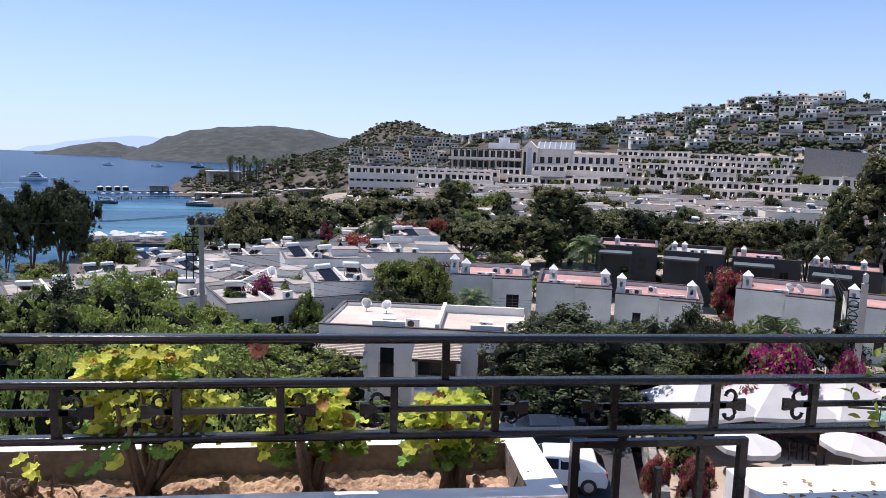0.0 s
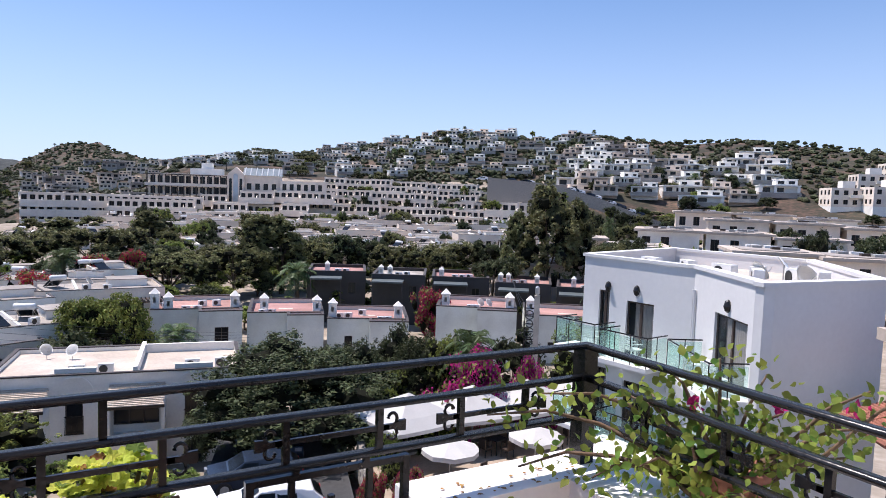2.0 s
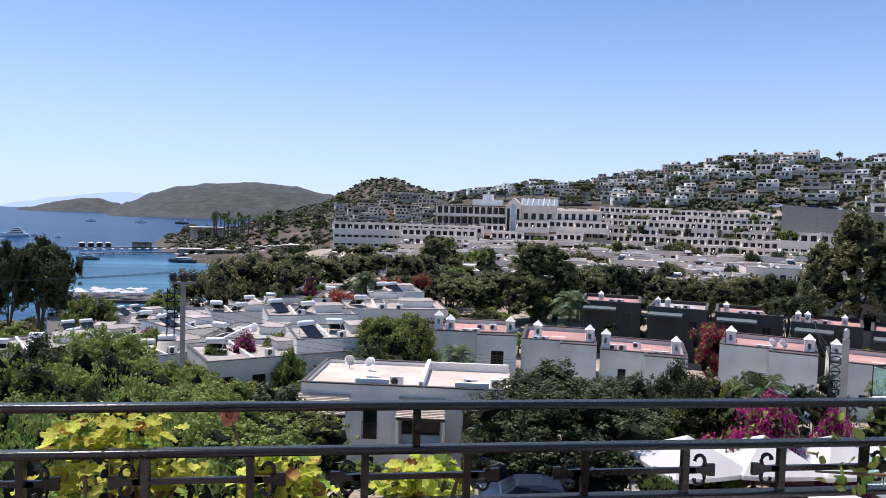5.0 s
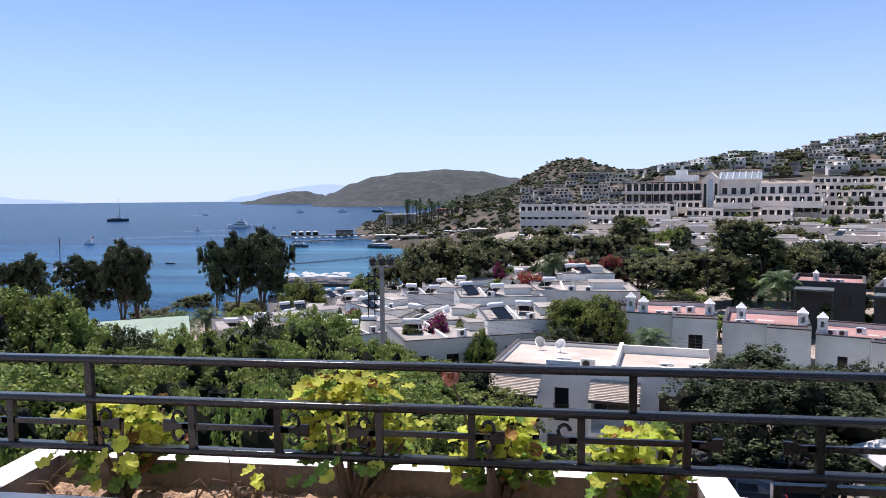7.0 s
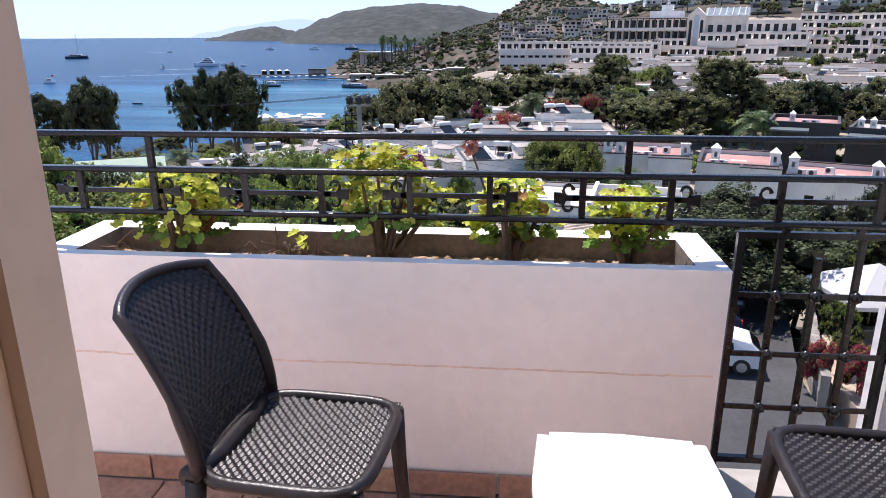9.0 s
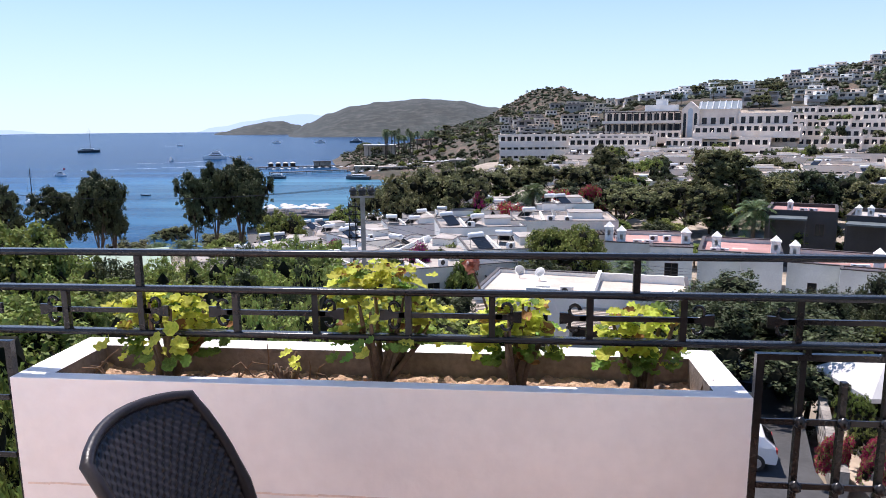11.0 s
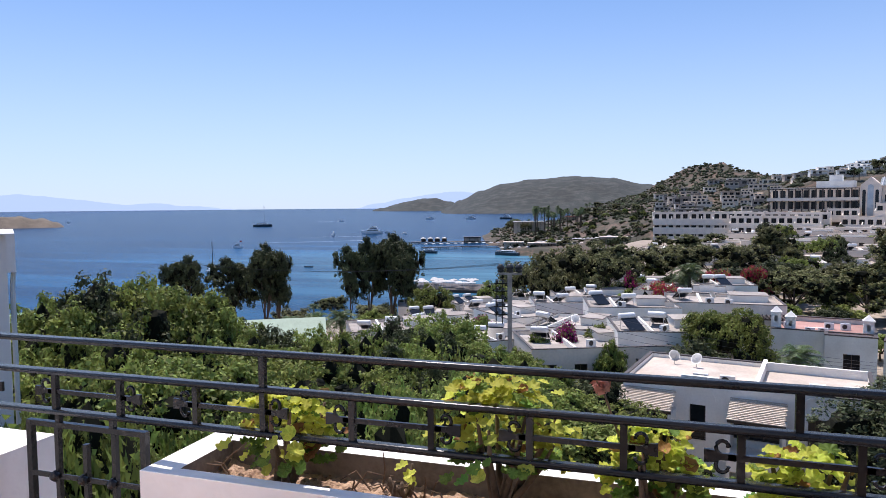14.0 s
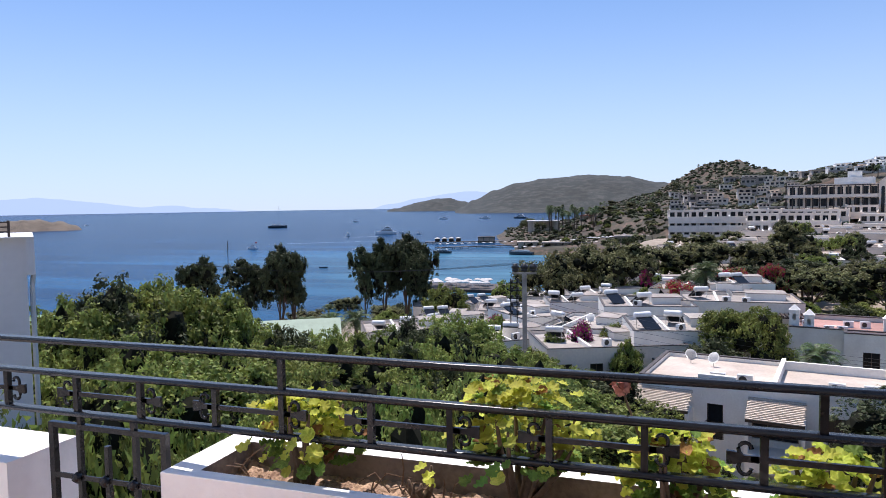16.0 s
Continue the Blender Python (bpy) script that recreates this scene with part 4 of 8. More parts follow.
    for o in ops:
        far_window(t, o[0], o[2], 1.5, 2.4, wing, 0.2)
    part("roof", boxes((x2 + 0.004, x2 + 17.5, -2.598, 8, 6.4, 6.79)), ROOF_CREAM, t)
    part("front_terrace", boxes((x1, x2 + 17.5, -7.5, -7.1, -6, 1.6), (x1, x2 + 17.5, -7.098, -3.004, -0.6, -0.2)), CREAM, t)


hotel_centre()


# ---- villas on the hills ----
def villa_kind(k):
    r = random.Random(70 + k)
    t = thing("villa", ("white hillside villa with stacked flat roofs and shaded loggia", "pale stone hillside villa with a deep shaded loggia")[k % 2], "villa", group="hillside villas")
    wm = (WHITE, STONE, WHITE, TAUPE, CREAM, STONE)[k]
    w, d = r.uniform(7.5, 9.5), 7.0
    # ground floor set back behind a loggia with pillars
    ops = [(0.5 + q * 2.6, 2.2 + q * 2.6, 0.2, 2.3) for q in range(int(w / 2.7))]
    bm = wall_bm(w, 2.9, 0.25, ops)
    for b in ((0.002, 0.25, 0.252, d, -5, 2.9), (w - 0.25, w - 0.002, 0.252, d, -5, 2.9), (0.252, w - 0.252, d - 0.25, d, -2, 2.9), (0.252, w - 0.252, 0.26, 0.5, -5, -0.003), (0.0, 0.5, -2.0, -1.55, -0.049, 2.9), (w * 0.36, w * 0.36 + 0.5, -2.0, -1.55, -0.049, 2.9), (w - 0.5, w, -2.0, -1.55, -0.049, 2.9)):
        box(bm, *b)
    part("wall", bm, wm, t)
    for o in ops:
        far_window(t, o[0], o[2], 1.7, 2.1, Matrix.Identity(4), 0.15)
    part("roof", boxes((-0.15, w + 0.15, -2.1, d, 2.903, 3.45)), wm, t)
    part("terrace", boxes((-0.2, w + 0.2, -2.298, -0.003, -2.6, -0.05)), (TAUPE, STONE)[k % 2], t)
    # smaller upper storey
    x0, uw = (0.3 if k % 2 else w * 0.42), w * 0.55
    up = Matrix.Translation((x0, 0.9, 3.452))
    ops = [(0.5, 1.7, 0.6, 2.0), (uw - 1.7, uw - 0.5, 0.6, 2.0)]
    bm = wall_bm(uw, 2.7, 0.25, ops)
    for b in ((0.002, 0.25, 0.252, d - 2, 0, 2.7), (uw - 0.25, uw - 0.002, 0.252, d - 2, 0, 2.7), (0.252, uw - 0.252, d - 2.25, d - 2, 0, 2.7)):
        box(bm, *b)
    part("upper_wall", bm, wm, t, m=up)
    for o in ops:
        far_window(t, o[0], o[2], 1.2, 1.4, up, 0.15)
    part("upper_roof", boxes((x0 - 0.15, x0 + uw + 0.15, 0.75, d - 0.95, 6.155, 6.5)), wm, t)
    return t


def cottage_kind(wm, w):
    t = thing("cottage", "small flat-roofed hillside house seen far off", "house", group="small hillside houses")
    ops = [(0.6 + q * 2.4, 2.1 + q * 2.4, 0.7, 2.6) for q in range(int(w / 2.4))]
    bm = wall_bm(w, 3.4, 0.25, ops)
    for b in ((0.002, 0.25, 0.252, 6, -6, 3.4), (w - 0.25, w - 0.002, 0.252, 6, -6, 3.4), (0.25, w - 0.25, 5.75, 6, -2, 3.4), (0.25, w - 0.25, 0.255, 0.5, -6, -0.003)):
        box(bm, *b)
    part("wall", bm, wm, t)
    for o in ops:
        far_window(t, o[0], o[2], 1.5, 1.9, Matrix.Identity(4), 0.15)
    part("roof", boxes((-0.25, w + 0.25, -0.5, 6.2, 3.403, 3.7)), wm, t)
    return t


VILLAS = [villa_kind(k) for k in range(6)] + [cottage_kind(TAUPE, 7.6), cottage_kind(CREAM, 7.6)]
villa_used = [False] * 8


def villa(k, p, turn, s=1.0):
    m = place(p, turn) @ Matrix.Diagonal((s * rng.uniform(0.9, 1.55), s, s * rng.uniform(0.75, 0.95), 1))
    if villa_used[k]:
        return copy_thing(VILLAS[k], m)
    villa_used[k] = True
    VILLAS[k].matrix_basis = m


rng = random.Random(11)
spots = []


def scatter(n, b0, b1, f, kinds, turn, gap=11.0, s=(0.62, 0.9)):
    """Villas spread over a sector; f gives the near and far distance at a bearing."""
    done = tries = 0
    while done < n and tries < n * 40:
        tries += 1
        b = rng.uniform(b0, b1)
        lo, hi = f(b)
        p = at(b, rng.uniform(lo, hi))
        if any((p.x - q[0]) ** 2 + (p.y - q[1]) ** 2 < gap * gap for q in spots):
            continue
        spots.append((p.x, p.y))
        p.z = ground_z(p.x, p.y) + 2.6
        villa(rng.choice(kinds), p, b + turn + rng.uniform(-14, 14), rng.uniform(*s))
        done += 1


scatter(68, -42, -20, lambda b: (355, lerp_table(RIDGE_R, b) * 0.955), (0, 1, 2, 4, 5, 0, 2, 7, 4, 3), 0, 13.0, (0.78, 1.0))
scatter(8, -36, -29, lambda b: (lerp_table(RIDGE_R, b) * 0.95, lerp_table(RIDGE_R, b) * 0.97), (0, 2, 4), 0, 10, (0.8, 1.0))
scatter(18, -21, -9, lambda b: (360, lerp_table(RIDGE_R, b) * 0.8), (0, 2, 4, 7, 3), 0, 18, (0.9, 1.15))
scatter(36, -55, -39.5, lambda b: (268, 335), (0, 2, 0, 2, 1, 4), 4, 11.5, (0.95, 1.2))
scatter(14, -46, -38, lambda b: (320, 370), (0, 1, 3), 4, 10, (0.9, 1.1))
scatter(52, -9, 1.0, lambda b: (560, 730), (6, 7, 7), 0, 11, (1.0, 1.4))
scatter(16, -8, 3, lambda b: (330, 520), (6, 7, 3), 0, 16, (0.8, 1.1))


def apartment_house(bearing, r, w, storeys, z, turn):
    """White apartment house that steps up the far slope, with rows of windows and balconies."""
    m = place(at(bearing, r, z), bearing + turn)
    t = thing("apartment_house", "white apartment house with rows of windows on the dry slope", "building", m, group="apartment houses")
    h = storeys * 3.1
    ops = [(0.9 + i * 2.9, 2.3 + i * 2.9, 0.8 + 3.1 * j, 2.3 + 3.1 * j) for i in range(int((w - 0.8) / 2.9)) for j in range(storeys)]
    four_walls(t, w, 10, h, CREAM, front=ops, left=[(1 + i * 3.0, 2.4 + i * 3.0, 0.8 + 3.1 * j, 2.3 + 3.1 * j) for i in range(3) for j in range(storeys)], far=True)
    part("base", boxes((0.01, w - 0.01, 0.01, 9.9, -9, -0.003)), WHITE, t)
    part("roof", boxes((0.23, w - 0.23, 0.23, 9.77, h - 0.5, h - 0.3)), ROOF_GREY, t)
    part("roof_room", boxes((w * 0.45, w * 0.8, 4, 8, h - 0.298, h + 2.4)), WHITE, t)
    for j in range(1, storeys):
        part("balcony", boxes((w * 0.5, w - 0.2, -1.3, -0.003, 3.1 * j - 0.15, 3.1 * j), (w * 0.5, w - 0.2, -1.3, -1.2, 3.1 * j + 0.002, 3.1 * j + 0.9)), WHITE, t)


for b, r, w, n, z, turn in ((-59.6, 262, 11, 2, 2.6, 22), (-62.2, 258, 12, 2, 3.0, 24), (-61.2, 286, 11, 2, 8.2, 20), (-64.0, 280, 13, 2, 8.6, 26), (-62.9, 312, 12, 2, 13.6, 20)):
    apartment_house(b, r, w, n, z, turn)


# ---- large flat-roofed buildings beyond the neighbouring hotel ----
def wide_block(a, b, top, depth, h=6.5, step=3.2):
    m, w = front_pose(a, b, top - h)
    t = thing("building", "low cream building with wide flat roof and overhanging eaves", "building", m, group="wide low buildings")
    ops = [(0.8 + i * step, 2.2 + i * step, h - 3.0, h - 0.9) for i in range(int((w - 1) / step))]
    four_walls(t, w, depth, h, rng.choice((CREAM, WHITE, CREAM)), front=ops, left=[(1.0 + i * 3.6, 2.4 + i * 3.6, h - 3.0, h - 0.9) for i in range(int(depth / 4.5))], far=True)
    part("roof", boxes((-0.7, w + 0.7, -0.7, depth + 0.7, h + 0.003, h + 0.45)), ROOF_CREAM, t)
    part("roof_panel", boxes((1, w - 1, 1, depth - 1, h + 0.452, h + 0.56)), ROOF_GREY, t)
    rr = random.Random(int(w * 10))
    for q in range(6):
        x, y = rr.uniform(1.5, w - 3), rr.uniform(1.5, depth - 2.5)
        part("roof_hatch", boxes((x, x + rr.uniform(0.8, 2.4), y, y + 1.1, h + 0.561, h + 0.9)), rr.choice((GREYPAINT, WOOD_DARK, WHITEPAINT)), t)


rng = random.Random(8)
for a, b, top, depth, n in (((74, 91), (90, 78), -5.2, 10, 2), ((94, 90), (117, 64), -3.4, 12, 3), ((84, 62), (101, 46), -4.8, 11, 2), ((118, 94), (143, 66), -1.8, 12, 3), ((136, 118), (164, 88), -0.8, 11, 3), ((103, 48), (117, 31), -5.2, 11, 2), ((60, 84), (72, 75), -7.8, 8, 1)):
    a, b = Vector((*a, 0)), Vector((*b, 0))
    for k in range(n):
        p, q = a.lerp(b, k / n), a.lerp(b, (k + 1) / n - 0.1 / n)
        away = (p + q).normalized() * rng.uniform(-2.5, 2.5)
        wide_block((p + away)[:2], (q + away)[:2], top + rng.uniform(-0.7, 0.5), depth * rng.uniform(0.7, 1.0))

# ---- trees and shrubs ----
nrng = np.random.default_rng(3)


def cards(centres, size, n_each, spread, ratio=1.7, up=0.45):
    """Leaves: n_each small blades round each centre. Returns vertices and faces."""
    c = np.repeat(np.asarray(centres, float), n_each, axis=0)
    n = len(c)
    off = nrng.normal(size=(n, 3))
    off /= np.linalg.norm(off, axis=1)[:, None]
    off *= (nrng.random((n, 1)) ** 0.5) * spread
    p = c + off
    d = off / np.maximum(np.linalg.norm(off, axis=1)[:, None], 1e-6) + nrng.normal(size=(n, 3)) * 0.45 + [0, 0, up]
    d /= np.linalg.norm(d, axis=1)[:, None]
    u = np.cross(d, nrng.normal(size=(n, 3)))
    u /= np.linalg.norm(u, axis=1)[:, None]
    w = np.cross(d, u)
    s = size * (0.6 + 0.8 * nrng.random((n, 1)))
    verts = np.empty((n, 3, 3))
    verts[:, 0], verts[:, 1], verts[:, 2] = p - u * s * 0.6 * ratio, p + w * s * 0.6 + u * s * 0.2, p + u * s * 0.25 - w * s * 0.55 + d * s * 0.2
    return verts.reshape(-1, 3), np.arange(n * 3).reshape(-1, 3)


def pydata(name, v, f, material):
    me = bpy.data.meshes.new(name)
    me.from_pydata([tuple(x) for x in v], [], [tuple(int(i) for i in q) for q in f])
    me.materials.append(material)
    return me


def lobes(n, rx, ry, rz, cz, seed, lump=0.35, knots=34):
    """Clump centres on many rounded tufts that together make an uneven crown."""
    r = np.random.default_rng(seed)
    d = r.normal(size=(knots, 3))
    d /= np.linalg.norm(d, axis=1)[:, None]
    d[:, 2] = np.where(d[:, 2] < -0.45, -d[:, 2], d[:, 2])
    k = np.array([1 + lump * noise.fractal(Vector(q) * 1.7 + Vector((seed, 0, 0)), 1.0, 2.0, 3) for q in d])
    rad = (0.5 + 0.36 * r.random(knots) ** 0.5) * k
    tuft = d * rad[:, None] * [rx, ry, rz] + [0, 0, cz]
    size = (0.20 + 0.16 * r.random(knots)) * min(rx, rz * 1.2)
    pick = r.integers(0, knots, n)
    e = r.normal(size=(n, 3)) + d[pick] * 0.7 + [0, 0, 0.45]
    e /= np.linalg.norm(e, axis=1)[:, None]
    return tuft[pick] + e * (size[pick] * (0.8 + 0.25 * r.random(n)))[:, None], tuft, size


def tree_kind(label, category, h, rx, rz, trunk, leaf, n, each, size, spread, seed, lump=0.4, name="tree", bole=0.4, drop=0.0, bloom=None, group="trees", knots=34):
    t = thing(name, label, category, group=group)
    bm = bmesh.new()
    r = random.Random(seed)
    cz = h - rz
    tube(bm, [(0, 0, -1.5), (0.06 * h * r.uniform(-1, 1), 0.05 * h * r.uniform(-1, 1), h * bole * 0.6), (0, 0, cz + rz * 0.2)], [trunk, trunk * 0.75, trunk * 0.4], 7)
    c, tuft, tuft_r = lobes(n, rx, rx, rz, cz, seed, lump, knots)
    for k in range(7):
        q = Vector(c[(k * 31) % n])
        tube(bm, [(0, 0, h * bole * 0.75), (q.x * 0.4, q.y * 0.4, (h * bole + q.z) * 0.5), q], [trunk * 0.45, trunk * 0.28, trunk * 0.1], 5)
    part("trunk", bm, BARK, t, smooth=True)
    if drop:
        tuft[:, 2] -= drop * 0.4 * (np.hypot(tuft[:, 0], tuft[:, 1]) / rx)
        c[:, 2] -= drop * nrng.random(len(c)) * (np.hypot(c[:, 0], c[:, 1]) / rx)
    v, f = cards(c, size, each, spread)
    # near-black balls added inside each tuft, painting the shade between the leaves
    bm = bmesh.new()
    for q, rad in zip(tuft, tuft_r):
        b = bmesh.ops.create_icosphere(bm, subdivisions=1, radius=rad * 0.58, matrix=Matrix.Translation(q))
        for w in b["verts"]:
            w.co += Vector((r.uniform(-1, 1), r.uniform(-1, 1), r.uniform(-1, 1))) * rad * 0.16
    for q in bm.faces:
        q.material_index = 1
    leaves = pydata("leaves", v, f, leaf)
    bm.from_mesh(leaves)
    bpy.data.meshes.remove(leaves)
    part("crown", bm, [leaf, CROWN_SHADE], t)
    if bloom:
        d = c[(c[:, 2] > cz - rz * 0.5)]
        v, f = cards(d, size * 0.62, each * 5, spread * 1.1)
        part("blossom", pydata("blossom", v, f, bloom), None, t, "dense papery blossoms")
    return t


def palm_kind(h, n, length, seed, label, crown_mat, joined=False):
    t = thing("palm_tree", label, "palm tree", group="palm trees")
    r = random.Random(seed)
    bm = bmesh.new()
    tube(bm, [(0, 0, -1), (0.1, 0.05, h * 0.4), (0.05, 0, h * 0.8), (0, 0, h)], [0.28, 0.22, 0.2, 0.26], 8)
    part("trunk", bm, BARK, t, smooth=True)
    crown, tmp = bmesh.new(), bpy.data.meshes.new("frond")
    for k in range(n):
        a, el = 2 * math.pi * k * 0.381966, 1.2 - 1.7 * k / n
        bm = bmesh.new()
        d = Vector((math.cos(a), math.sin(a), 0))
        side = Vector((-d.y, d.x, 0))
        pts = []
        for i in range(7):
            u = i / 6
            pts.append(Vector((0, 0, h)) + d * length * (u * math.cos(el) * (1 - 0.12 * u)) + Vector((0, 0, length * (u * math.sin(el) - 0.55 * u * u))))
        tube(bm, pts, [0.035, 0.03, 0.026, 0.02, 0.015, 0.01, 0.006], 3)
        for i in range(22):
            u = 0.12 + 0.86 * i / 21
            q = u * 6
            j = min(5, int(q))
            p = pts[j].lerp(pts[j + 1], q - j)
            fw = (pts[j + 1] - pts[j]).normalized()
            ll = length * 0.30 * (1 - 0.75 * abs(u - 0.45))
            for s in (1, -1):
                tip = p + side * s * ll + fw * ll * 0.55 + Vector((0, 0, -ll * r.uniform(0.15, 0.5)))
                bm.faces.new((bm.verts.new(p - fw * 0.045), bm.verts.new(tip), bm.verts.new(p + fw * 0.045)))
        if h < 8 and not joined:
            part("frond", bm, crown_mat, t)
        else:
            bm.to_mesh(tmp)
            bm.free()
            crown.from_mesh(tmp)
    if h >= 8 or joined:
        part("crown", crown, crown_mat, t)
    return t


TREES = {
    "broad": tree_kind("broad dark green tree with a dense rounded crown", "tree", 8.5, 4.0, 3.4, 0.22, LEAF_DARK, 900, 34, 0.105, 0.34, 1, knots=90),
    "round": tree_kind("rounded mid-green tree with fine foliage", "tree", 7.0, 4.0, 2.9, 0.2, LEAF_SHRUB, 760, 30, 0.12, 0.32, 2, 0.3, knots=84),
    "olive": tree_kind("grey-green olive-like tree with an open crown", "tree", 8.5, 4.2, 3.4, 0.22, LEAF_OLIVE, 380, 26, 0.20, 0.38, 3, 0.6, knots=44),
    "gum": tree_kind("tall eucalyptus with drooping grey-green foliage", "tree", 15.0, 3.9, 6.3, 0.3, LEAF_OLIVE, 460, 26, 0.25, 0.5, 4, 0.55, drop=2.5, knots=60),
    "shore": tree_kind("wind-shaped eucalyptus above the shore with gaps in its crown", "tree", 13.0, 4.0, 5.4, 0.26, LEAF_DARK, 520, 28, 0.19, 0.42, 5, 0.6, drop=1.4, bole=0.25, knots=34),
    "willow": tree_kind("feathery weeping tree with hanging branches", "tree", 9.0, 4.4, 3.8, 0.24, LEAF_OLIVE, 460, 26, 0.19, 0.42, 6, 0.35, drop=3.0, knots=50),
    "pine": tree_kind("dark pine with a flat-topped crown", "tree", 8.0, 4.4, 2.2, 0.2, LEAF_DARK, 420, 26, 0.19, 0.36, 7, 0.4, knots=44),
    "hedge": tree_kind("dense glossy green shrub with sunlit shoots", "shrub", 6.0, 2.9, 3.0, 0.12, LEAF_SHRUB, 620, 20, 0.082, 0.17, 8, 0.6, knots=64, name="shrub", bole=0.2, group="shrubs"),
    "hedge_near": tree_kind("dense glossy green shrub with bright sunlit shoots", "shrub", 6.0, 2.9, 3.0, 0.12, LEAF_SHRUB, 800, 30, 0.058, 0.15, 18, 0.6, knots=80, name="shrub", bole=0.2, group="shrubs"),
    "shrub": tree_kind("dark evergreen shrub with small leaves", "shrub", 5.6, 2.7, 2.8, 0.12, LEAF_DARK, 620, 20, 0.082, 0.17, 9, 0.65, knots=64, name="shrub", bole=0.2, group="shrubs"),
    "fresh": tree_kind("light green leafy shrub", "shrub", 4.0, 2.0, 2.0, 0.08, LEAF_LIGHT, 400, 16, 0.085, 0.15, 10, 0.5, knots=50, name="shrub", bole=0.2, group="shrubs"),
    "bloom": tree_kind("magenta bougainvillea in full flower", "bougainvillea", 4.2, 2.3, 2.0, 0.1, LEAF_SHRUB, 170, 10, 0.15, 0.4, 12, 0.5, name="bougainvillea", bole=0.3, bloom=BLOOM, group="bougainvilleas"),
    "bloom_red": tree_kind("red-pink bougainvillea over a garden wall", "bougainvillea", 3.6, 2.2, 1.7, 0.1, LEAF_SHRUB, 150, 16, 0.17, 0.4, 13, 0.6, name="bougainvillea", bole=0.3, bloom=BLOOM_RED, group="bougainvilleas"),
    "palm": palm_kind(5.5, 30, 2.6, 1, "short palm with a full arching crown", LEAF_PALM),
    "palm_far": palm_kind(5.501, 26, 2.6, 3, "short palm with a full arching crown", LEAF_PALM, True),
    "tall_palm": palm_kind(10.0, 24, 2.4, 2, "tall slim palm by the beach", LEAF_PALM),
}
for far, near_kind, leaf, seed in (("broad_far", "broad", LEAF_DARK, 31), ("round_far", "round", LEAF_SHRUB, 32), ("olive_far", "olive", LEAF_OLIVE, 33), ("willow_far", "willow", LEAF_OLIVE, 34), ("pine_far", "pine", LEAF_DARK, 35), ("shrub_far", "shrub", LEAF_DARK, 36), ("hedge_far", "hedge", LEAF_SHRUB, 37)):
    shape = {"broad": (8.5, 4.0, 3.4), "round": (7.0, 4.0, 2.9), "olive": (8.5, 4.2, 3.4), "willow": (9.0, 4.4, 3.8), "pine": (8.0, 4.4, 2.2), "shrub": (5.6, 2.7, 2.8), "hedge": (6.0, 2.9, 3.0)}[near_kind]
    TREES[far] = tree_kind(TREES[near_kind]["label"], TREES[near_kind]["category"], *shape, 0.2, leaf, 300, 18, 0.19, 0.42, seed, 0.5, name=TREES[near_kind].name.split(".")[0], group=TREES[near_kind]["group"])
tree_used = set()


def plant(kind, p, turn=0.0, s=1.0, sz=None):
    if kind + "_far" in TREES and math.hypot(p.x, p.y) > (75 if kind not in ("shrub", "hedge", "palm") else 47):
        kind += "_far"
    m = Matrix.Translation(p) @ Matrix.Rotation(radians(turn), 4, "Z") @ Matrix.Diagonal((s, s, sz or s, 1))
    if kind in tree_used:
        ob = copy_thing(TREES[kind], m)
        ob.matrix_basis = m
        return ob
    tree_used.add(kind)
    TREES[kind].matrix_basis = m


HEIGHT = {}
for key, ob in TREES.items():
    # the height that nearly all of the crown stays under
    zs = sorted(v.co.z for c in ob.children if c.name.startswith(("crown", "frond", "blossom")) for v in c.data.vertices)
    HEIGHT[key] = zs[int(len(zs) * 0.985)]


def grow(kind, bearing, r, top, s, turn=None):
    """Plants one so that its crown ends at the height top."""
    p = at(bearing, r)
    g = ground_z(p.x, p.y)
    far = kind + "_far"
    kind = far if far in TREES and r > (75 if kind not in ("shrub", "hedge", "palm") else 47) else kind
    plant(kind, Vector((p.x, p.y, g)), bearing * 37 % 360 if turn is None else turn, s, (top - g) / HEIGHT[kind])


# single trees that stand out
grow("broad", -18.9, 37.0, -6.7, 1.32)
grow("broad", -14.6, 36.5, -8.2, 0.6)
grow("broad", -23.0, 39.0, -7.2, 0.75)
grow("broad", -28.2, 41.0, -6.8, 0.72)
grow("shrub", -22.8, 38.0, -8.8, 0.9)
grow("round", -4.2, 62.0, -7.6, 0.98)
grow("shrub", -1.8, 57.0, -9.6, 1.0)
grow("gum", -39.2, 103.0, 3.4, 1.15)
grow("gum", -41.4, 106.0, 1.4, 0.75)
grow("gum", -36.8, 105.0, -0.6, 0.7)
grow("palm", -9.4, 64.0, -10.3, 1.05)
grow("palm", -33.4, 39.0, -5.9, 0.85)
grow("palm", -18.6, 92.0, -7.6, 1.3)
grow("palm", 3.4, 68.0, -9.6, 1.1)
grow("palm", 26.6, 88.0, -11.6, 1.2)
grow("palm", 28.6, 92.0, -12.4, 1.1)
grow("palm", 30.6, 96.0, -13.4, 1.1)
grow("palm", -1.6, 100.0, -6.6, 1.2)
grow("bloom", -32.6, 36.5, -6.6, 1.0)
grow("bloom", -38.6, 37.0, -7.2, 0.6)
grow("bloom", 8.6, 62.0, -9.2, 0.8)
grow("bloom", 14.4, 75.0, -10.6, 0.8)
grow("bloom_red", 0.2, 93.0, -9.0, 1.2)
grow("bloom_red", -3.2, 104.0, -8.2, 1.1)
grow("bloom_red", -29.8, 77.0, -9.2, 1.0)
grow("bloom_red", -6.4, 108.0, -7.8, 1.0)
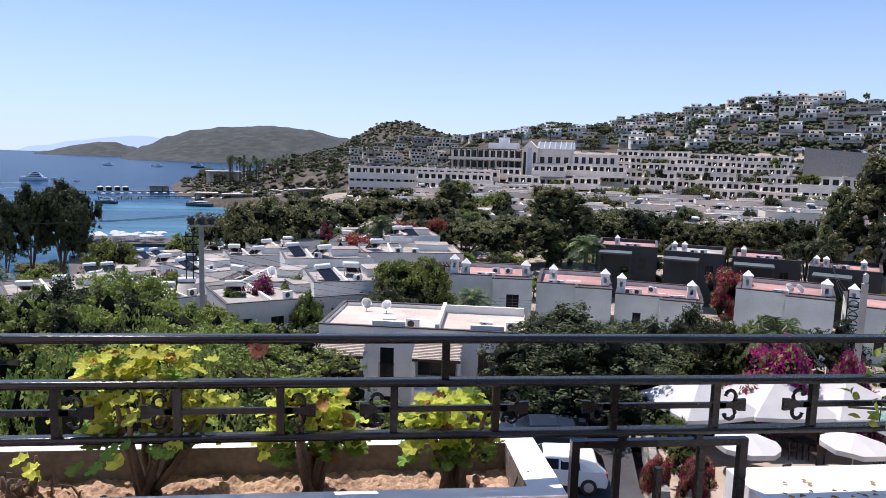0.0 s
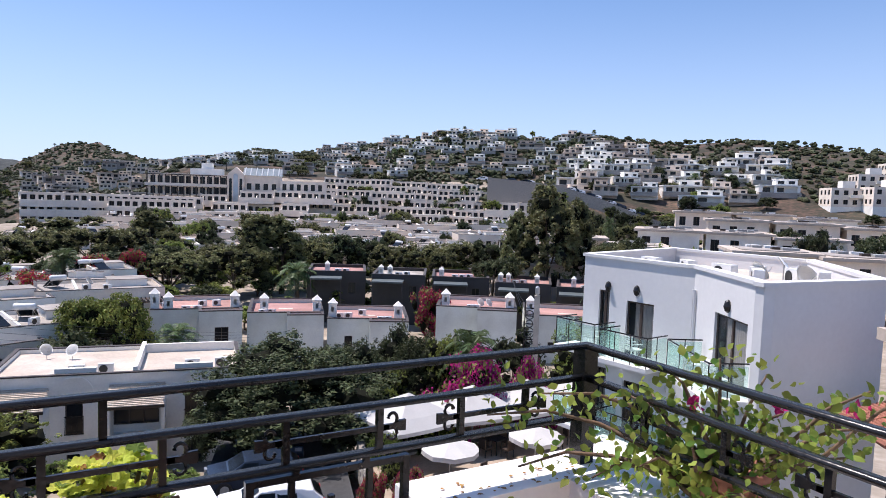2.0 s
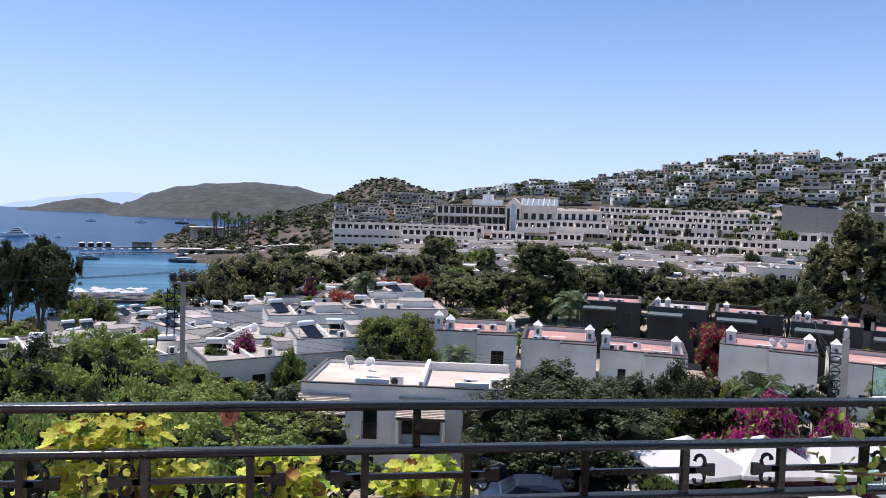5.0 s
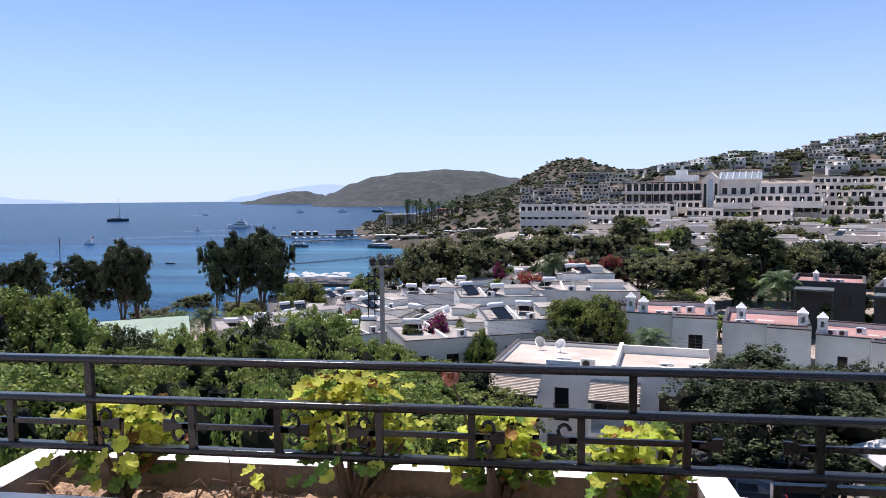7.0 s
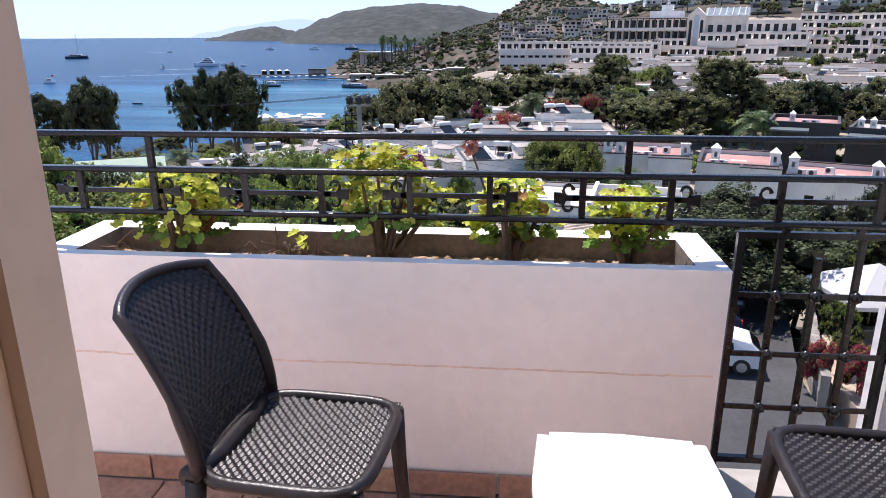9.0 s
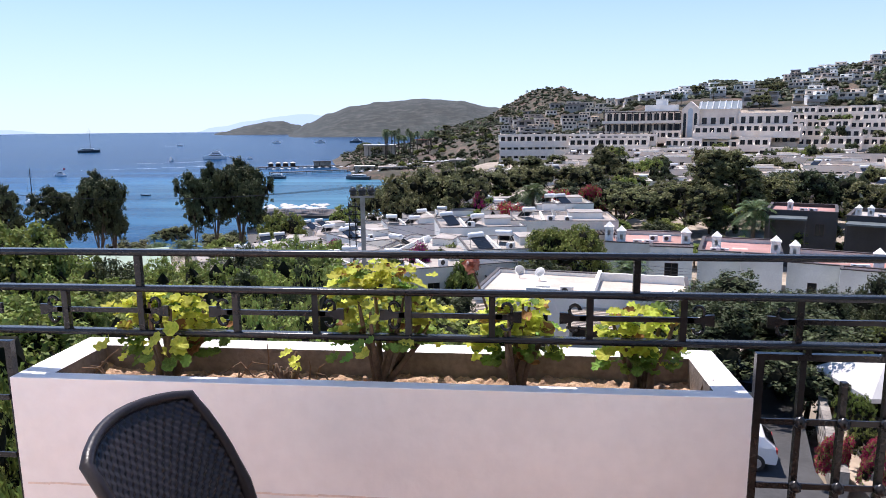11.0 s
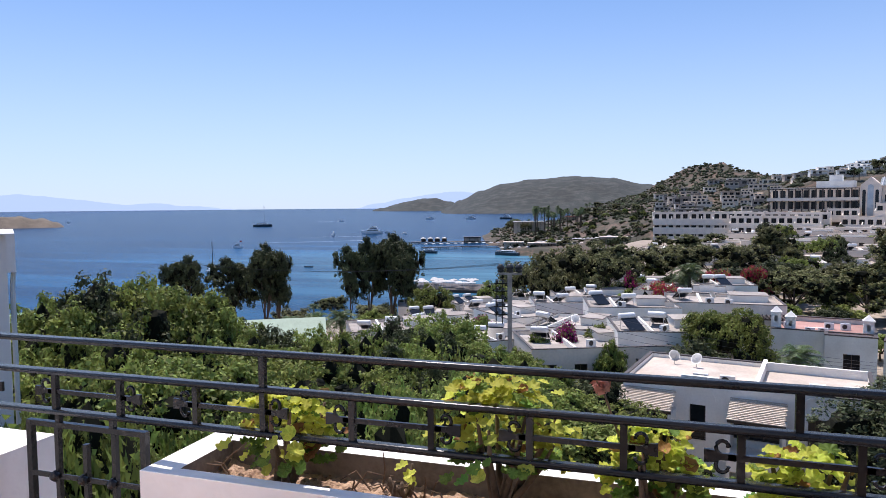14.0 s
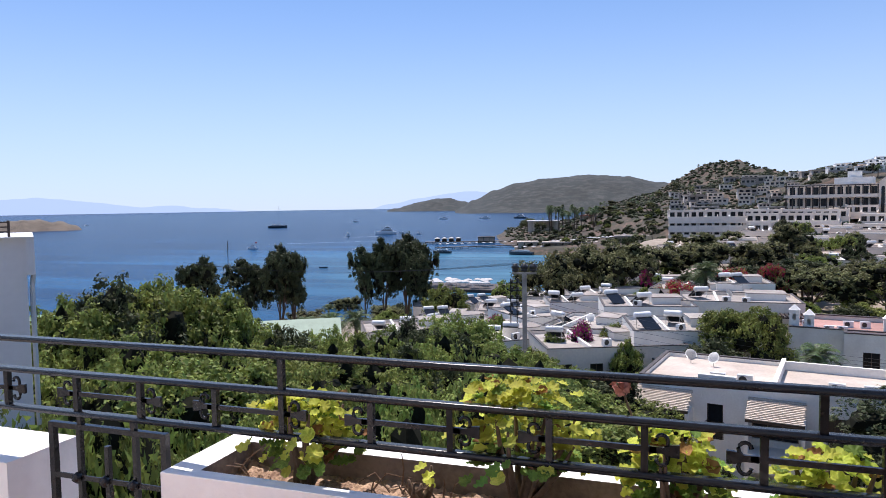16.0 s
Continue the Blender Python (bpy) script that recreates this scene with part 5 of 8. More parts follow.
grow("bloom_red", 30.5, 58.0, -8.8, 0.9)
# taller crowns at the edge of the garden
for b, r, el, s in ((45.2, 36, 6.3, 1.0), (41.8, 38, 6.1, 1.1), (38.4, 38, 8.2, 0.9), (34.0, 40, 9.9, 0.9), (28.5, 42, 10.6, 0.8), (21.5, 44, 10.2, 0.8), (18.4, 46, 9.6, 0.9)):
    grow("round" if r % 4 else "broad", b, r, 1.57 - r * math.tan(radians(el)), s)
# eucalyptus above the shore
for b, r, top, s in ((38.6, 118, -6.6, 0.95), (35.3, 122, -7.4, 1.0), (32.6, 120, -5.2, 0.95), (31.6, 122, -6.6, 0.8), (25.8, 128, -6.2, 0.85), (24.2, 130, -4.8, 0.8), (22.3, 130, -4.2, 1.15), (21.0, 126, -6.4, 0.9)):
    grow("shore", b, r, top, s)
# groves between the houses
rng = random.Random(21)
for b, r, top, kind, s in ((10.2, 118, -7.6, "olive", 1.2), (8.6, 112, -6.4, "willow", 1.2), (6.6, 118, -5.0, "olive", 1.3), (5.0, 110, -6.0, "olive", 1.2), (3.6, 122, -5.6, "gum", 0.9), (2.2, 130, -5.4, "willow", 1.2), (0.6, 135, -4.8, "olive", 1.3), (-1.4, 140, -4.6, "gum", 1.0), (-3.4, 132, -4.2, "olive", 1.3), (-5.6, 138, -4.6, "willow", 1.2), (-7.4, 150, -3.4, "gum", 1.0), (-9.0, 108, -6.2, "olive", 1.1), (-11.2, 112, -6.6, "willow", 1.25), (-13.6, 108, -5.6, "willow", 1.2), (-15.4, 112, -2.4, "gum", 1.0), (-17.2, 112, -2.6, "gum", 1.1), (-19.2, 116, -4.6, "olive", 1.2), (-21.6, 118, -4.0, "broad", 1.15), (-23.6, 122, -4.6, "broad", 1.0), (-26.4, 118, -5.6, "olive", 1.1), (-28.8, 116, -5.0, "olive", 1.1), (-31.2, 120, -4.8, "olive", 1.2), (-33.6, 122, -4.6, "broad", 1.0), (-6.0, 118, -6.8, "pine", 1.2), (-3.6, 114, -7.4, "pine", 1.1), (-8.4, 122, -6.2, "pine", 1.1), (7.6, 128, -7.4, "broad", 1.2), (11.6, 132, -9.8, "olive", 1.2), (-44.5, 100, -3.0, "olive", 0.9), (-49.0, 78, -1.9, "round", 0.8), (-34.8, 96, -5.2, "pine", 0.9), (13.8, 124, -12.5, "round", 1.0), (18.9, 108, -11.2, "round", 1.0)):
    grow(kind, b, r, top - (0.0 if kind == "gum" or b > 4 else 1.5), s)
for k in range(90):
    b, r = rng.uniform(-38, 5), rng.uniform(82, 135)
    p = at(b, r)
    grow(rng.choice(("hedge", "shrub", "hedge", "round")), b, r, ground_z(p.x, p.y) + rng.uniform(2.4, 4.6), rng.uniform(0.6, 1.0))
for k in range(22):
    b = rng.uniform(-36, 9)
    r = rng.uniform(125, 235)
    p = at(b, r)
    grow(rng.choice(("olive", "round", "broad", "willow", "pine", "olive")), b, r, ground_z(p.x, p.y) + rng.uniform(4.5, 7.2), rng.uniform(0.55, 0.95))
for k in range(50):
    b, r = rng.uniform(-2, 12.5), rng.uniform(560, 860)
    p = at(b, r)
    if ground_z(p.x, p.y) > SEA + 1:
        grow(rng.choice(("tall_palm", "tall_palm", "tall_palm", "olive")), b, r, ground_z(p.x, p.y) + rng.uniform(7, 11), rng.uniform(0.8, 1.2))
for k in range(30):
    b, r = rng.uniform(0, 10), rng.uniform(240, 420)
    p = at(b, r)
    if ground_z(p.x, p.y) > SEA + 1:
        grow(rng.choice(("olive", "round", "pine")), b, r, ground_z(p.x, p.y) + rng.uniform(4, 7), rng.uniform(0.7, 1.0))
for b, r, top in ((9.5, 54, -11.6), (7.4, 53, -11.4), (5.2, 52, -11.2), (3.0, 53, -11.2), (0.8, 54, -11.9), (-1.2, 55, -11.4), (11.4, 57, -11.8), (13.5, 58, -12.0), (15.6, 60, -12.2), (17.6, 62, -12.0), (-7.0, 66, -11.6), (-20.5, 60, -12.6), (-24.0, 58, -12.4), (-15.0, 60, -12.8)):
    grow("hedge" if r % 2 else "shrub", b, r, top, 0.9)
# dense garden below the terrace
for k in range(78):
    b = rng.uniform(4, 56)
    r = rng.uniform(24, 46) if b > 12 else rng.uniform(26, 38)
    lo = -13.2 + max(0, 46 - r) * 0.02
    top = 1.57 - r * math.tan(radians(lerp_table([(4, 14.2), (12, 12.2), (20, 10.6), (28, 10.6), (34, 10.0), (39, 8.4), (44, 6.8), (54, 7.4)], b) + rng.uniform(0.0, 2.4) + max(0, (34 - r) * 0.35)))
    grow(rng.choice(("hedge", "hedge", "shrub", "hedge", "round")), b, r, top, rng.uniform(0.8, 1.15))
for k in range(38):
    b, r = rng.uniform(16, 56), rng.uniform(12, 23)
    grow(rng.choice(("hedge_near", "fresh", "hedge_near")), b, r, 1.57 - r * math.tan(radians(rng.uniform(15, 23))), rng.uniform(0.6, 0.85))
for b, r, top in ((-5.5, 33, -11), (-9, 31, -10.8), (-2, 36, -11.5), (-38, 24, -8.6), (-41.5, 22, -7.8), (-30, 34, -9.6), (-48, 19, -6.4), (-52, 17, -5.4), (-45, 24, -8.0)):
    grow("fresh", b, r, top, 0.8)

for k in range(38):
    b, r = rng.uniform(14, 52), rng.uniform(60, 215)
    p = at(b, r)
    grow(rng.choice(("round", "olive", "broad", "palm", "hedge", "shrub")), b, r, ground_z(p.x, p.y) + rng.uniform(4.0, 6.5), rng.uniform(0.7, 1.1))
for k in range(36):
    b, r = rng.uniform(-6, 16), rng.uniform(54, 120)
    p = at(b, r)
    grow(rng.choice(("shrub", "hedge", "fresh", "bloom")), b, r, ground_z(p.x, p.y) + rng.uniform(4.2, 6.0), rng.uniform(0.5, 0.8))
for k in range(12):
    b, r = rng.uniform(-64, -43), rng.uniform(80, 150)
    p = at(b, r)
    grow(rng.choice(("round", "broad", "olive", "pine", "palm")), b, r, ground_z(p.x, p.y) + 5.5 + 0.045 * r + rng.uniform(-1.0, 1.0), rng.uniform(0.7, 1.1))
for k in range(34):
    b, r = rng.uniform(6.2, 10.8), rng.uniform(540, 720)
    grow("tall_palm", b, r, rng.uniform(-6.0, 1.0), rng.uniform(1.3, 1.7))
for k in range(46):
    b, r = rng.uniform(-36, -6), rng.uniform(118, 205)
    p = at(b, r)
    grow(rng.choice(("olive", "willow", "round", "broad", "shrub")), b, r, ground_z(p.x, p.y) + rng.uniform(4.5, 7.5) * (1.0 if r > 140 else 0.9), rng.uniform(0.5, 0.9))
# palms and garden trees among the hotel terraces and the villas above
for k in range(60):
    b, r = rng.uniform(-37, -10), rng.uniform(243, 325)
    p = at(b, r)
    grow(rng.choice(("palm", "palm", "round", "olive", "shrub")), b, r, -7.2 + (r - 250) * 0.19 + rng.uniform(-0.6, 1.6), rng.uniform(0.45, 0.8))
for k in range(70):
    b, r = rng.uniform(-44, -12), rng.uniform(345, 470)
    p = at(b, r)
    if r < lerp_table(RIDGE_R, b):
        grow(rng.choice(("palm", "palm", "shrub", "hedge", "olive", "broad")), b, r, ground_z(p.x, p.y) + rng.uniform(3.5, 7.0), rng.uniform(0.6, 1.0))
# gardens between the white villas
for k in range(26):
    b, r = rng.uniform(-57, -39), rng.uniform(248, 325)
    p = at(b, r)
    grow(rng.choice(("shrub", "hedge", "palm", "olive")), b, r, ground_z(p.x, p.y) + rng.uniform(3.5, 6.5), rng.uniform(0.8, 1.2))
for k in range(20):
    b, r = rng.uniform(-63, -43), rng.uniform(185, 262)
    p = at(b, r)
    grow(rng.choice(("shrub", "hedge", "shrub", "olive")), b, r, ground_z(p.x, p.y) + rng.uniform(3.0, 5.5), rng.uniform(0.8, 1.4))
# gardens above the beach
for k in range(45):
    b, r = rng.uniform(1.5, 11.5), rng.uniform(440, 660)
    p = at(b, r)
    if ground_z(p.x, p.y) > SEA + 2.5:
        grow(rng.choice(("olive", "hedge", "shrub", "shrub")), b, r, ground_z(p.x, p.y) + rng.uniform(3.0, 5.5), rng.uniform(0.7, 1.1))
# scrub over the hills, too many to count
def scrub(name, n, b0, b1, lo, hi, size, leaf, label):
    c = []
    while len(c) < n:
        b = rng.uniform(b0, b1)
        rr = lerp_table(RIDGE_R, b)
        r = rng.uniform(lo, hi) * rr
        if r < 215:
            continue
        p = at(b, r)
        z = ground_z(p.x, p.y)
        if z > SEA + 1.2:
            s = rng.uniform(0.5, 1.3) * size
            for q in range(3):
                c.append((p.x + rng.uniform(-s, s), p.y + rng.uniform(-s, s), z + s * rng.uniform(0.3, 0.9)))
    c = np.array(c)
    n_ = len(c)
    p = (1 + 5 ** 0.5) / 2
    ico = np.array([(-1, p, 0), (1, p, 0), (-1, -p, 0), (1, -p, 0), (0, -1, p), (0, 1, p), (0, -1, -p), (0, 1, -p), (p, 0, -1), (p, 0, 1), (-p, 0, -1), (-p, 0, 1)]) / 1.9
    tri = np.array([(0, 11, 5), (0, 5, 1), (0, 1, 7), (0, 7, 10), (0, 10, 11), (1, 5, 9), (5, 11, 4), (11, 10, 2), (10, 7, 6), (7, 1, 8), (3, 9, 4), (3, 4, 2), (3, 2, 6), (3, 6, 8), (3, 8, 9), (4, 9, 5), (2, 4, 11), (6, 2, 10), (8, 6, 7), (9, 8, 1)])
    grow_ = size * (0.45 + 0.75 * nrng.random((n_, 1, 1)) ** 2)
    v = ico[None] * (0.7 + 0.6 * nrng.random((n_, 12, 1))) * grow_ * [1.15, 1.15, 0.8] + c[:, None, :]
    f = (tri[None] + (np.arange(n_) * 12)[:, None, None]).reshape(-1, 3)
    tagged(new(name, pydata(name, v.reshape(-1, 3), f, leaf)), label, "scrub", kind="stuff")


scrub("scrub", 7000, -44, -10, 0.66, 0.995, 1.4, LEAF_SCRUB, "dark maquis scrub and small trees on the hillside")
scrub("scrub", 3600, -70, -42, 0.7, 1.0, 1.15, LEAF_SCRUB, "olive-green low bushes on the dry hilltop")
scrub("scrub", 2400, -10, 5, 0.8, 0.99, 1.6, LEAF_SCRUB, "dark bushes on the brown crest of the round hill")
scrub("scrub", 6000, -12, 14, 0.4, 0.99, 1.5, LEAF_SCRUB, "dark scrub covering the round hill")

# ---- the terrace ----
RY = 1.708                     # plane of the front railing
CX = 1.761                     # corner of the railing


def railing():
    t = thing("railing", "black wrought-iron balcony railing with scroll ends", "railing")
    def bar(name, b, label=""):
        bm = boxes(b)
        bevel(bm, 0.0045 if name == "rail" else 0.004, 3 if name == "rail" else 2)
        part(name, bm, IRON, t, label, smooth=name == "rail")
    # front run
    for z, h in ((1.120, 0.017), (1.006, 0.016), (0.866, 0.015)):
        bar("rail", (-3.4, CX + 0.02, RY - 0.017, RY + 0.017, z - h / 2, z + h / 2))
    xs = [-3.35, -3.1, -2.78, -2.45, -2.12, -1.84, -1.535, -1.285, -0.98, -0.73, -0.445, -0.195, 0.09, 0.355, 0.675, 0.96, 1.245, 1.5]
    for x in xs:
        bar("baluster", (x - 0.0095, x + 0.0095, RY - 0.0095, RY + 0.0095, 0.873, 0.998))
    for x in (-2.78, -1.285, 0.22):
        bar("post", (x - 0.0095, x + 0.0095, RY - 0.0095, RY + 0.0095, 1.013, 1.112))
    # flat bars between balusters, ending in split scrolls
    def scroll(p, d, axis):
        for s in (1, -1):
            bm = bmesh.new()
            pts = []
            for k in range(10):
                a = radians(-90 + 265 * k / 9)
                q = 0.020 * (1 - 0.035 * k)
                u, w = d * (0.030 + q * 0.95 * math.cos(a)), s * (0.024 + q * 1.05 * math.sin(a))
                pts.append(Vector(p) + (Vector((u, 0, w)) if axis == "x" else Vector((0, u, w))))
            tube(bm, pts, [0.0055] * 7 + [0.005, 0.0055, 0.007], 5)
            part("scroll", bm, IRON, t, smooth=True)
        bm = bmesh.new()
        e = Vector((d, 0, 0)) if axis == "x" else Vector((0, d, 0))
        o = Vector(p)
        n_ = Vector((0, 1, 0)) if axis == "x" else Vector((1, 0, 0))
        prof = [(0.0, 0.009), (0.035, 0.008), (0.055, 0.016), (0.075, 0.017)]
        rows = [[bm.verts.new(o + e * u + n_ * b * 0.005 + Vector((0, 0, a * hh))) for a, b in ((-1, -1), (1, -1), (1, 1), (-1, 1))] for u, hh in prof]
        for p1, q1 in zip(rows, rows[1:]):
            for k in range(4):
                bm.faces.new((p1[k], p1[(k + 1) % 4], q1[(k + 1) % 4], q1[k]))
        bm.faces.new(rows[0])
        bm.faces.new(rows[-1][::-1])
        bmesh.ops.recalc_face_normals(bm, faces=bm.faces)
        part("spear_end", bm, IRON, t)
    for a, b in ((-3.35, -3.1), (-2.78, -2.45), (-2.12, -1.84), (-1.535, -1.285), (-0.98, -0.73), (-0.445, -0.195), (0.09, 0.355), (0.675, 0.96), (1.245, 1.5)):
        bar("flat_bar", (a - 0.03, b + 0.03, RY - 0.005, RY + 0.005, 0.928, 0.943))
        scroll((b + 0.012, RY, 0.935), 1, "x")
        scroll((a - 0.012, RY, 0.935), -1, "x")
    # corner post and side run towards the house
    bar("corner_post", (CX - 0.03, CX + 0.03, RY - 0.03, RY + 0.03, 0.70, 1.112))
    for z, h in ((1.120, 0.017), (1.006, 0.016), (0.866, 0.015)):
        bar("rail", (CX - 0.017, CX + 0.017, -0.15, RY - 0.022, z - h / 2, z + h / 2))
    for y in (1.42, 1.12, 0.82, 0.52, 0.2):
        bar("baluster", (CX - 0.0095, CX + 0.0095, y - 0.0095, y + 0.0095, 0.873, 0.998))
    for y in (0.66,):
        bar("post", (CX - 0.022, CX + 0.022, y - 0.022, y + 0.022, 0.70, 1.104))
    for a, b in ((1.12, 1.42), (0.52, 0.82)):
        bar("flat_bar", (CX - 0.005, CX + 0.005, a - 0.03, b + 0.03, 0.928, 0.943))
        scroll((CX, b + 0.012, 0.935), 1, "y")
        scroll((CX, a - 0.012, 0.935), -1, "y")
    return t


def lower_panel(x0, x1, top, dark):
    t = thing("iron_grille", "black wrought-iron infill grille beside the planter", "grille", group="lower iron grilles")
    def bar(name, b):
        bm = boxes(b)
        bevel(bm, 0.004, 2)
        part(name, bm, IRON, t)
    for x in (x0, x1):
        bar("upright", (x - 0.011, x + 0.011, RY - 0.011, RY + 0.011, -0.071, top))
    bar("rail", (x0 + 0.011, x1 - 0.011, RY - 0.010, RY + 0.010, top - 0.019, top))
    bar("rail", (x0 + 0.011, x1 - 0.011, RY - 0.010, RY + 0.010, 0.034, 0.055))
    for z in (0.64, 0.44, 0.25):
        bar("cross_bar", (x0 + 0.011, x1 - 0.011, RY - 0.016, RY - 0.0105, z - 0.009, z + 0.009))
    n = 4
    for k in range(1, n):
        x = x0 + (x1 - x0) * k / n
        bar("baluster", (x - 0.0085, x + 0.0085, RY - 0.0095, RY + 0.0085, 0.056, top - 0.02 if k != 2 else 0.76))
        for z in (0.64, 0.44, 0.25):
            bm = bmesh.new()
            lathe(bm, [(0.004, -0.02), (0.018, -0.008), (0.018, 0.008), (0.004, 0.02)], 8, (x, RY - 0.02, z))
            part("knuckle", bm, IRON, t, smooth=True)
    for x in (x0 + 0.13, x1 - 0.13):
        bar("hanger", (x - 0.009, x + 0.009, RY - 0.009, RY + 0.009, top, 0.858))


railing()
lower_panel(0.575, 1.05, 0.842, 0)
lower_panel(-2.24, -1.745, 0.828, 0)


def planter():
    t = thing("planter", "white-painted masonry planter box built into the railing", "planter")
    x0, x1, y0, y1, h, w = -1.657, 0.522, 1.583, 1.995, 0.752, 0.075
    bm = bmesh.new()
    outer = [(x0, y0), (x1, y0), (x1, y1), (x0, y1)]
    inner = [(x0 + w * 1.4, y0 + w * 0.8), (x1 - w * 1.2, y0 + w * 0.8), (x1 - w * 1.2, y1 - w), (x0 + w * 1.4, y1 - w)]
    ob_, ot, it, ib = ([bm.verts.new((x, y, z)) for x, y in ring] for ring, z in ((outer, -0.06), (outer, h), (inner, h - 0.004), (inner, 0.5)))
    for a, b in ((ob_, ot), (ot, it), (it, ib)):
        for k in range(4):
            bm.faces.new((a[k], a[(k + 1) % 4], b[(k + 1) % 4], b[k]))
    bm.faces.new(ob_[::-1])
    bm.faces.new(ib)
    for f in bm.faces:
        if all(v in it or v in ib for v in f.verts):
            f.material_index = 1
    bevel(bm, 0.008, 2)
    part("box", bm, [PLANTER_W, mat("bare_cement", (0.20, 0.165, 0.14), 0.95, var=0.4, scale=6, bump=0.4)], t)
    # faint horizontal seam of the render
    bm = bmesh.new()
    for k in range(30):
        xa = x0 + 0.02 + (x1 - x0 - 0.04) * k / 30
        box(bm, xa, xa + 0.0722, y0 - 0.0015, y0 + 0.002, 0.404 + noise.noise(Vector((k * 0.4, 0, 0))) * 0.006, 0.410 + noise.noise(Vector((k * 0.4, 0, 0))) * 0.006)
    part("seam", bm, mat("old_render_seam", (0.84, 0.70, 0.60), 0.9, var=0.2, scale=6), t, "hairline crack across the painted front")
    bm = bmesh.new()
    nx, ny = 240, 36
    g = []
    for j in range(ny + 1):
        row = []
        for i in range(nx + 1):
            x = x0 + w * 1.4 + (x1 - x0 - w * 2.6) * i / nx
            y = y0 + w * 0.8 + (y1 - y0 - w * 1.8) * j / ny
            q = Vector((x, y, 0))
            z = 0.652 + noise.fractal(q * 6, 1.0, 2.0, 4) * 0.018 + abs(noise.noise(q * 19)) * 0.026 + abs(noise.noise(q * 38)) * 0.016 + max(0, noise.noise(q * 70)) * 0.010
            row.append(bm.verts.new((x, y, z)))
        g.append(row)
    for j in range(ny):
        for i in range(nx):
            bm.faces.new((g[j][i], g[j][i + 1], g[j + 1][i + 1], g[j + 1][i]))
    part("soil", bm, SOIL, t, "dry reddish crumbly soil", smooth=True)
    return t


planter()


def plinth(x0, x1, y0, y1, h):
    bm = boxes((x0, x1, y0, y1, -0.06, h))
    bevel(bm, 0.012, 2)
    return solid("plinth", bm, PLANTER_W, "white-painted low masonry plinth under the railing corner", "plinth", kind="structure")


plinth(1.075, 2.05, 1.60, 1.82, 0.70)
plinth(1.62, 2.05, -0.3, 1.60, 0.696)
plinth(-3.6, -2.34, 1.60, 1.90, 0.70)

# floor of terracotta tiles on a slab
bm = boxes((-4.0, 2.05, -2.6, 1.82, -0.30, -0.072))
floor = solid("floor", bm, CONCRETE, "terracotta-tiled terrace floor slab", "floor", kind="structure")
tile_me = mesh_of("tile", bevel(boxes((-0.145, 0.145, -0.145, 0.145, -0.0118, 0.0)), 0.003), TILE_RED)
for i in range(-7, 6):
    for j in range(-2, 6):
        x, y = i * 0.3 + 0.05, j * 0.3 - 0.095
        if y + 0.145 < 1.58 and x < 1.5:
            part("tile", tile_me, None, floor, m=Matrix.Translation((x, y, -0.06)))
skirt_me = mesh_of("skirting_tile", bevel(boxes((-0.145, 0.145, -0.006, 0.006, 0.0, 0.085)), 0.002), TILE_RED)
skirting = thing("baseboard", "terracotta skirting tiles along the planter foot", "skirting", kind="structure")
for k in range(7):
    part("tile", skirt_me, None, skirting, m=Matrix.Translation((-1.5 + k * 0.3, 1.568, -0.06)))

# house wall with the door opening that the camera stands in
bm = wall_bm(6.05, 3.06, 0.12, [(3.5, 5.3, 0.02, 2.26)])
solid("wall_south", bm, PLANTER_W, "white-painted house wall with a wide terrace door", "wall", m=Matrix.Translation((-4.0, -0.15, -0.06)), kind="structure")
bm = boxes((-0.495, -0.425, -0.16, -0.115, -0.04, 2.2), (-0.495, -0.436, -0.1145, -0.05, -0.04, 2.2), (-0.495, -0.425, -0.0495, 0.0, -0.04, 2.2), (1.26, 1.295, -0.16, 0.0, -0.04, 2.2), (-0.425, 1.26, -0.16, 0.0, 2.16, 2.198))
bevel(bm, 0.006, 2)
solid("door_frame", bm, mat("beige_frame_paint", (0.80, 0.63, 0.45), 0.5, var=0.1, scale=3), "beige-painted sliding door frame", "door frame", kind="structure")
bm = boxes((-4.0, 2.05, -4.5, -4.4, -0.06, 3.0), (-4.1, -4.0, -4.5, -0.15, -0.06, 3.0), (2.05, 2.15, -4.5, -0.15, -0.06, 3.0))
solid("wall_room", bm, PLANTER_W, "plain white room walls behind the terrace door", "wall", kind="structure")
solid("ceiling", boxes((-4.1, 2.15, -4.5, -0.03, 3.0, 3.15)), PLANTER_W, "plain white ceiling of the room", "ceiling", kind="structure")
solid("floor_room", boxes((-4.0, 2.05, -4.4, -2.6, -0.3, -0.064)), TILE_RED, "tiled room floor", "floor", kind="structure")
# storeys of the house below the terrace
solid("wall_lower", boxes((-4.0, 2.05, -4.5, 1.80, -11.5, -0.302)), WHITE, "white-rendered house wall below the terrace", "wall", kind="structure")

# ---- chairs and table on the terrace ----
def weave(bm, fun, nu, nv, amp, period, normal):
    """A woven sheet: a grid raised and sunk like crossing strands."""
    g = []
    for j in range(nv + 1):
        row = []
        for i in range(nu + 1):
            u, v = i / nu, j / nv
            a, b = int(i / period), int(j / period)
            fu, fv = (i % period) / period, (j % period) / period
            over = 1 if (a + b) % 2 else -1
            z = amp * over * math.sin(math.pi * fu) ** 0.7 * math.sin(math.pi * fv) ** 0.7
            row.append(bm.verts.new(fun(u, v) + normal * z))
        g.append(row)
    for j in range(nv):
        for i in range(nu):
            bm.faces.new((g[j][i], g[j][i + 1], g[j + 1][i + 1], g[j + 1][i]))


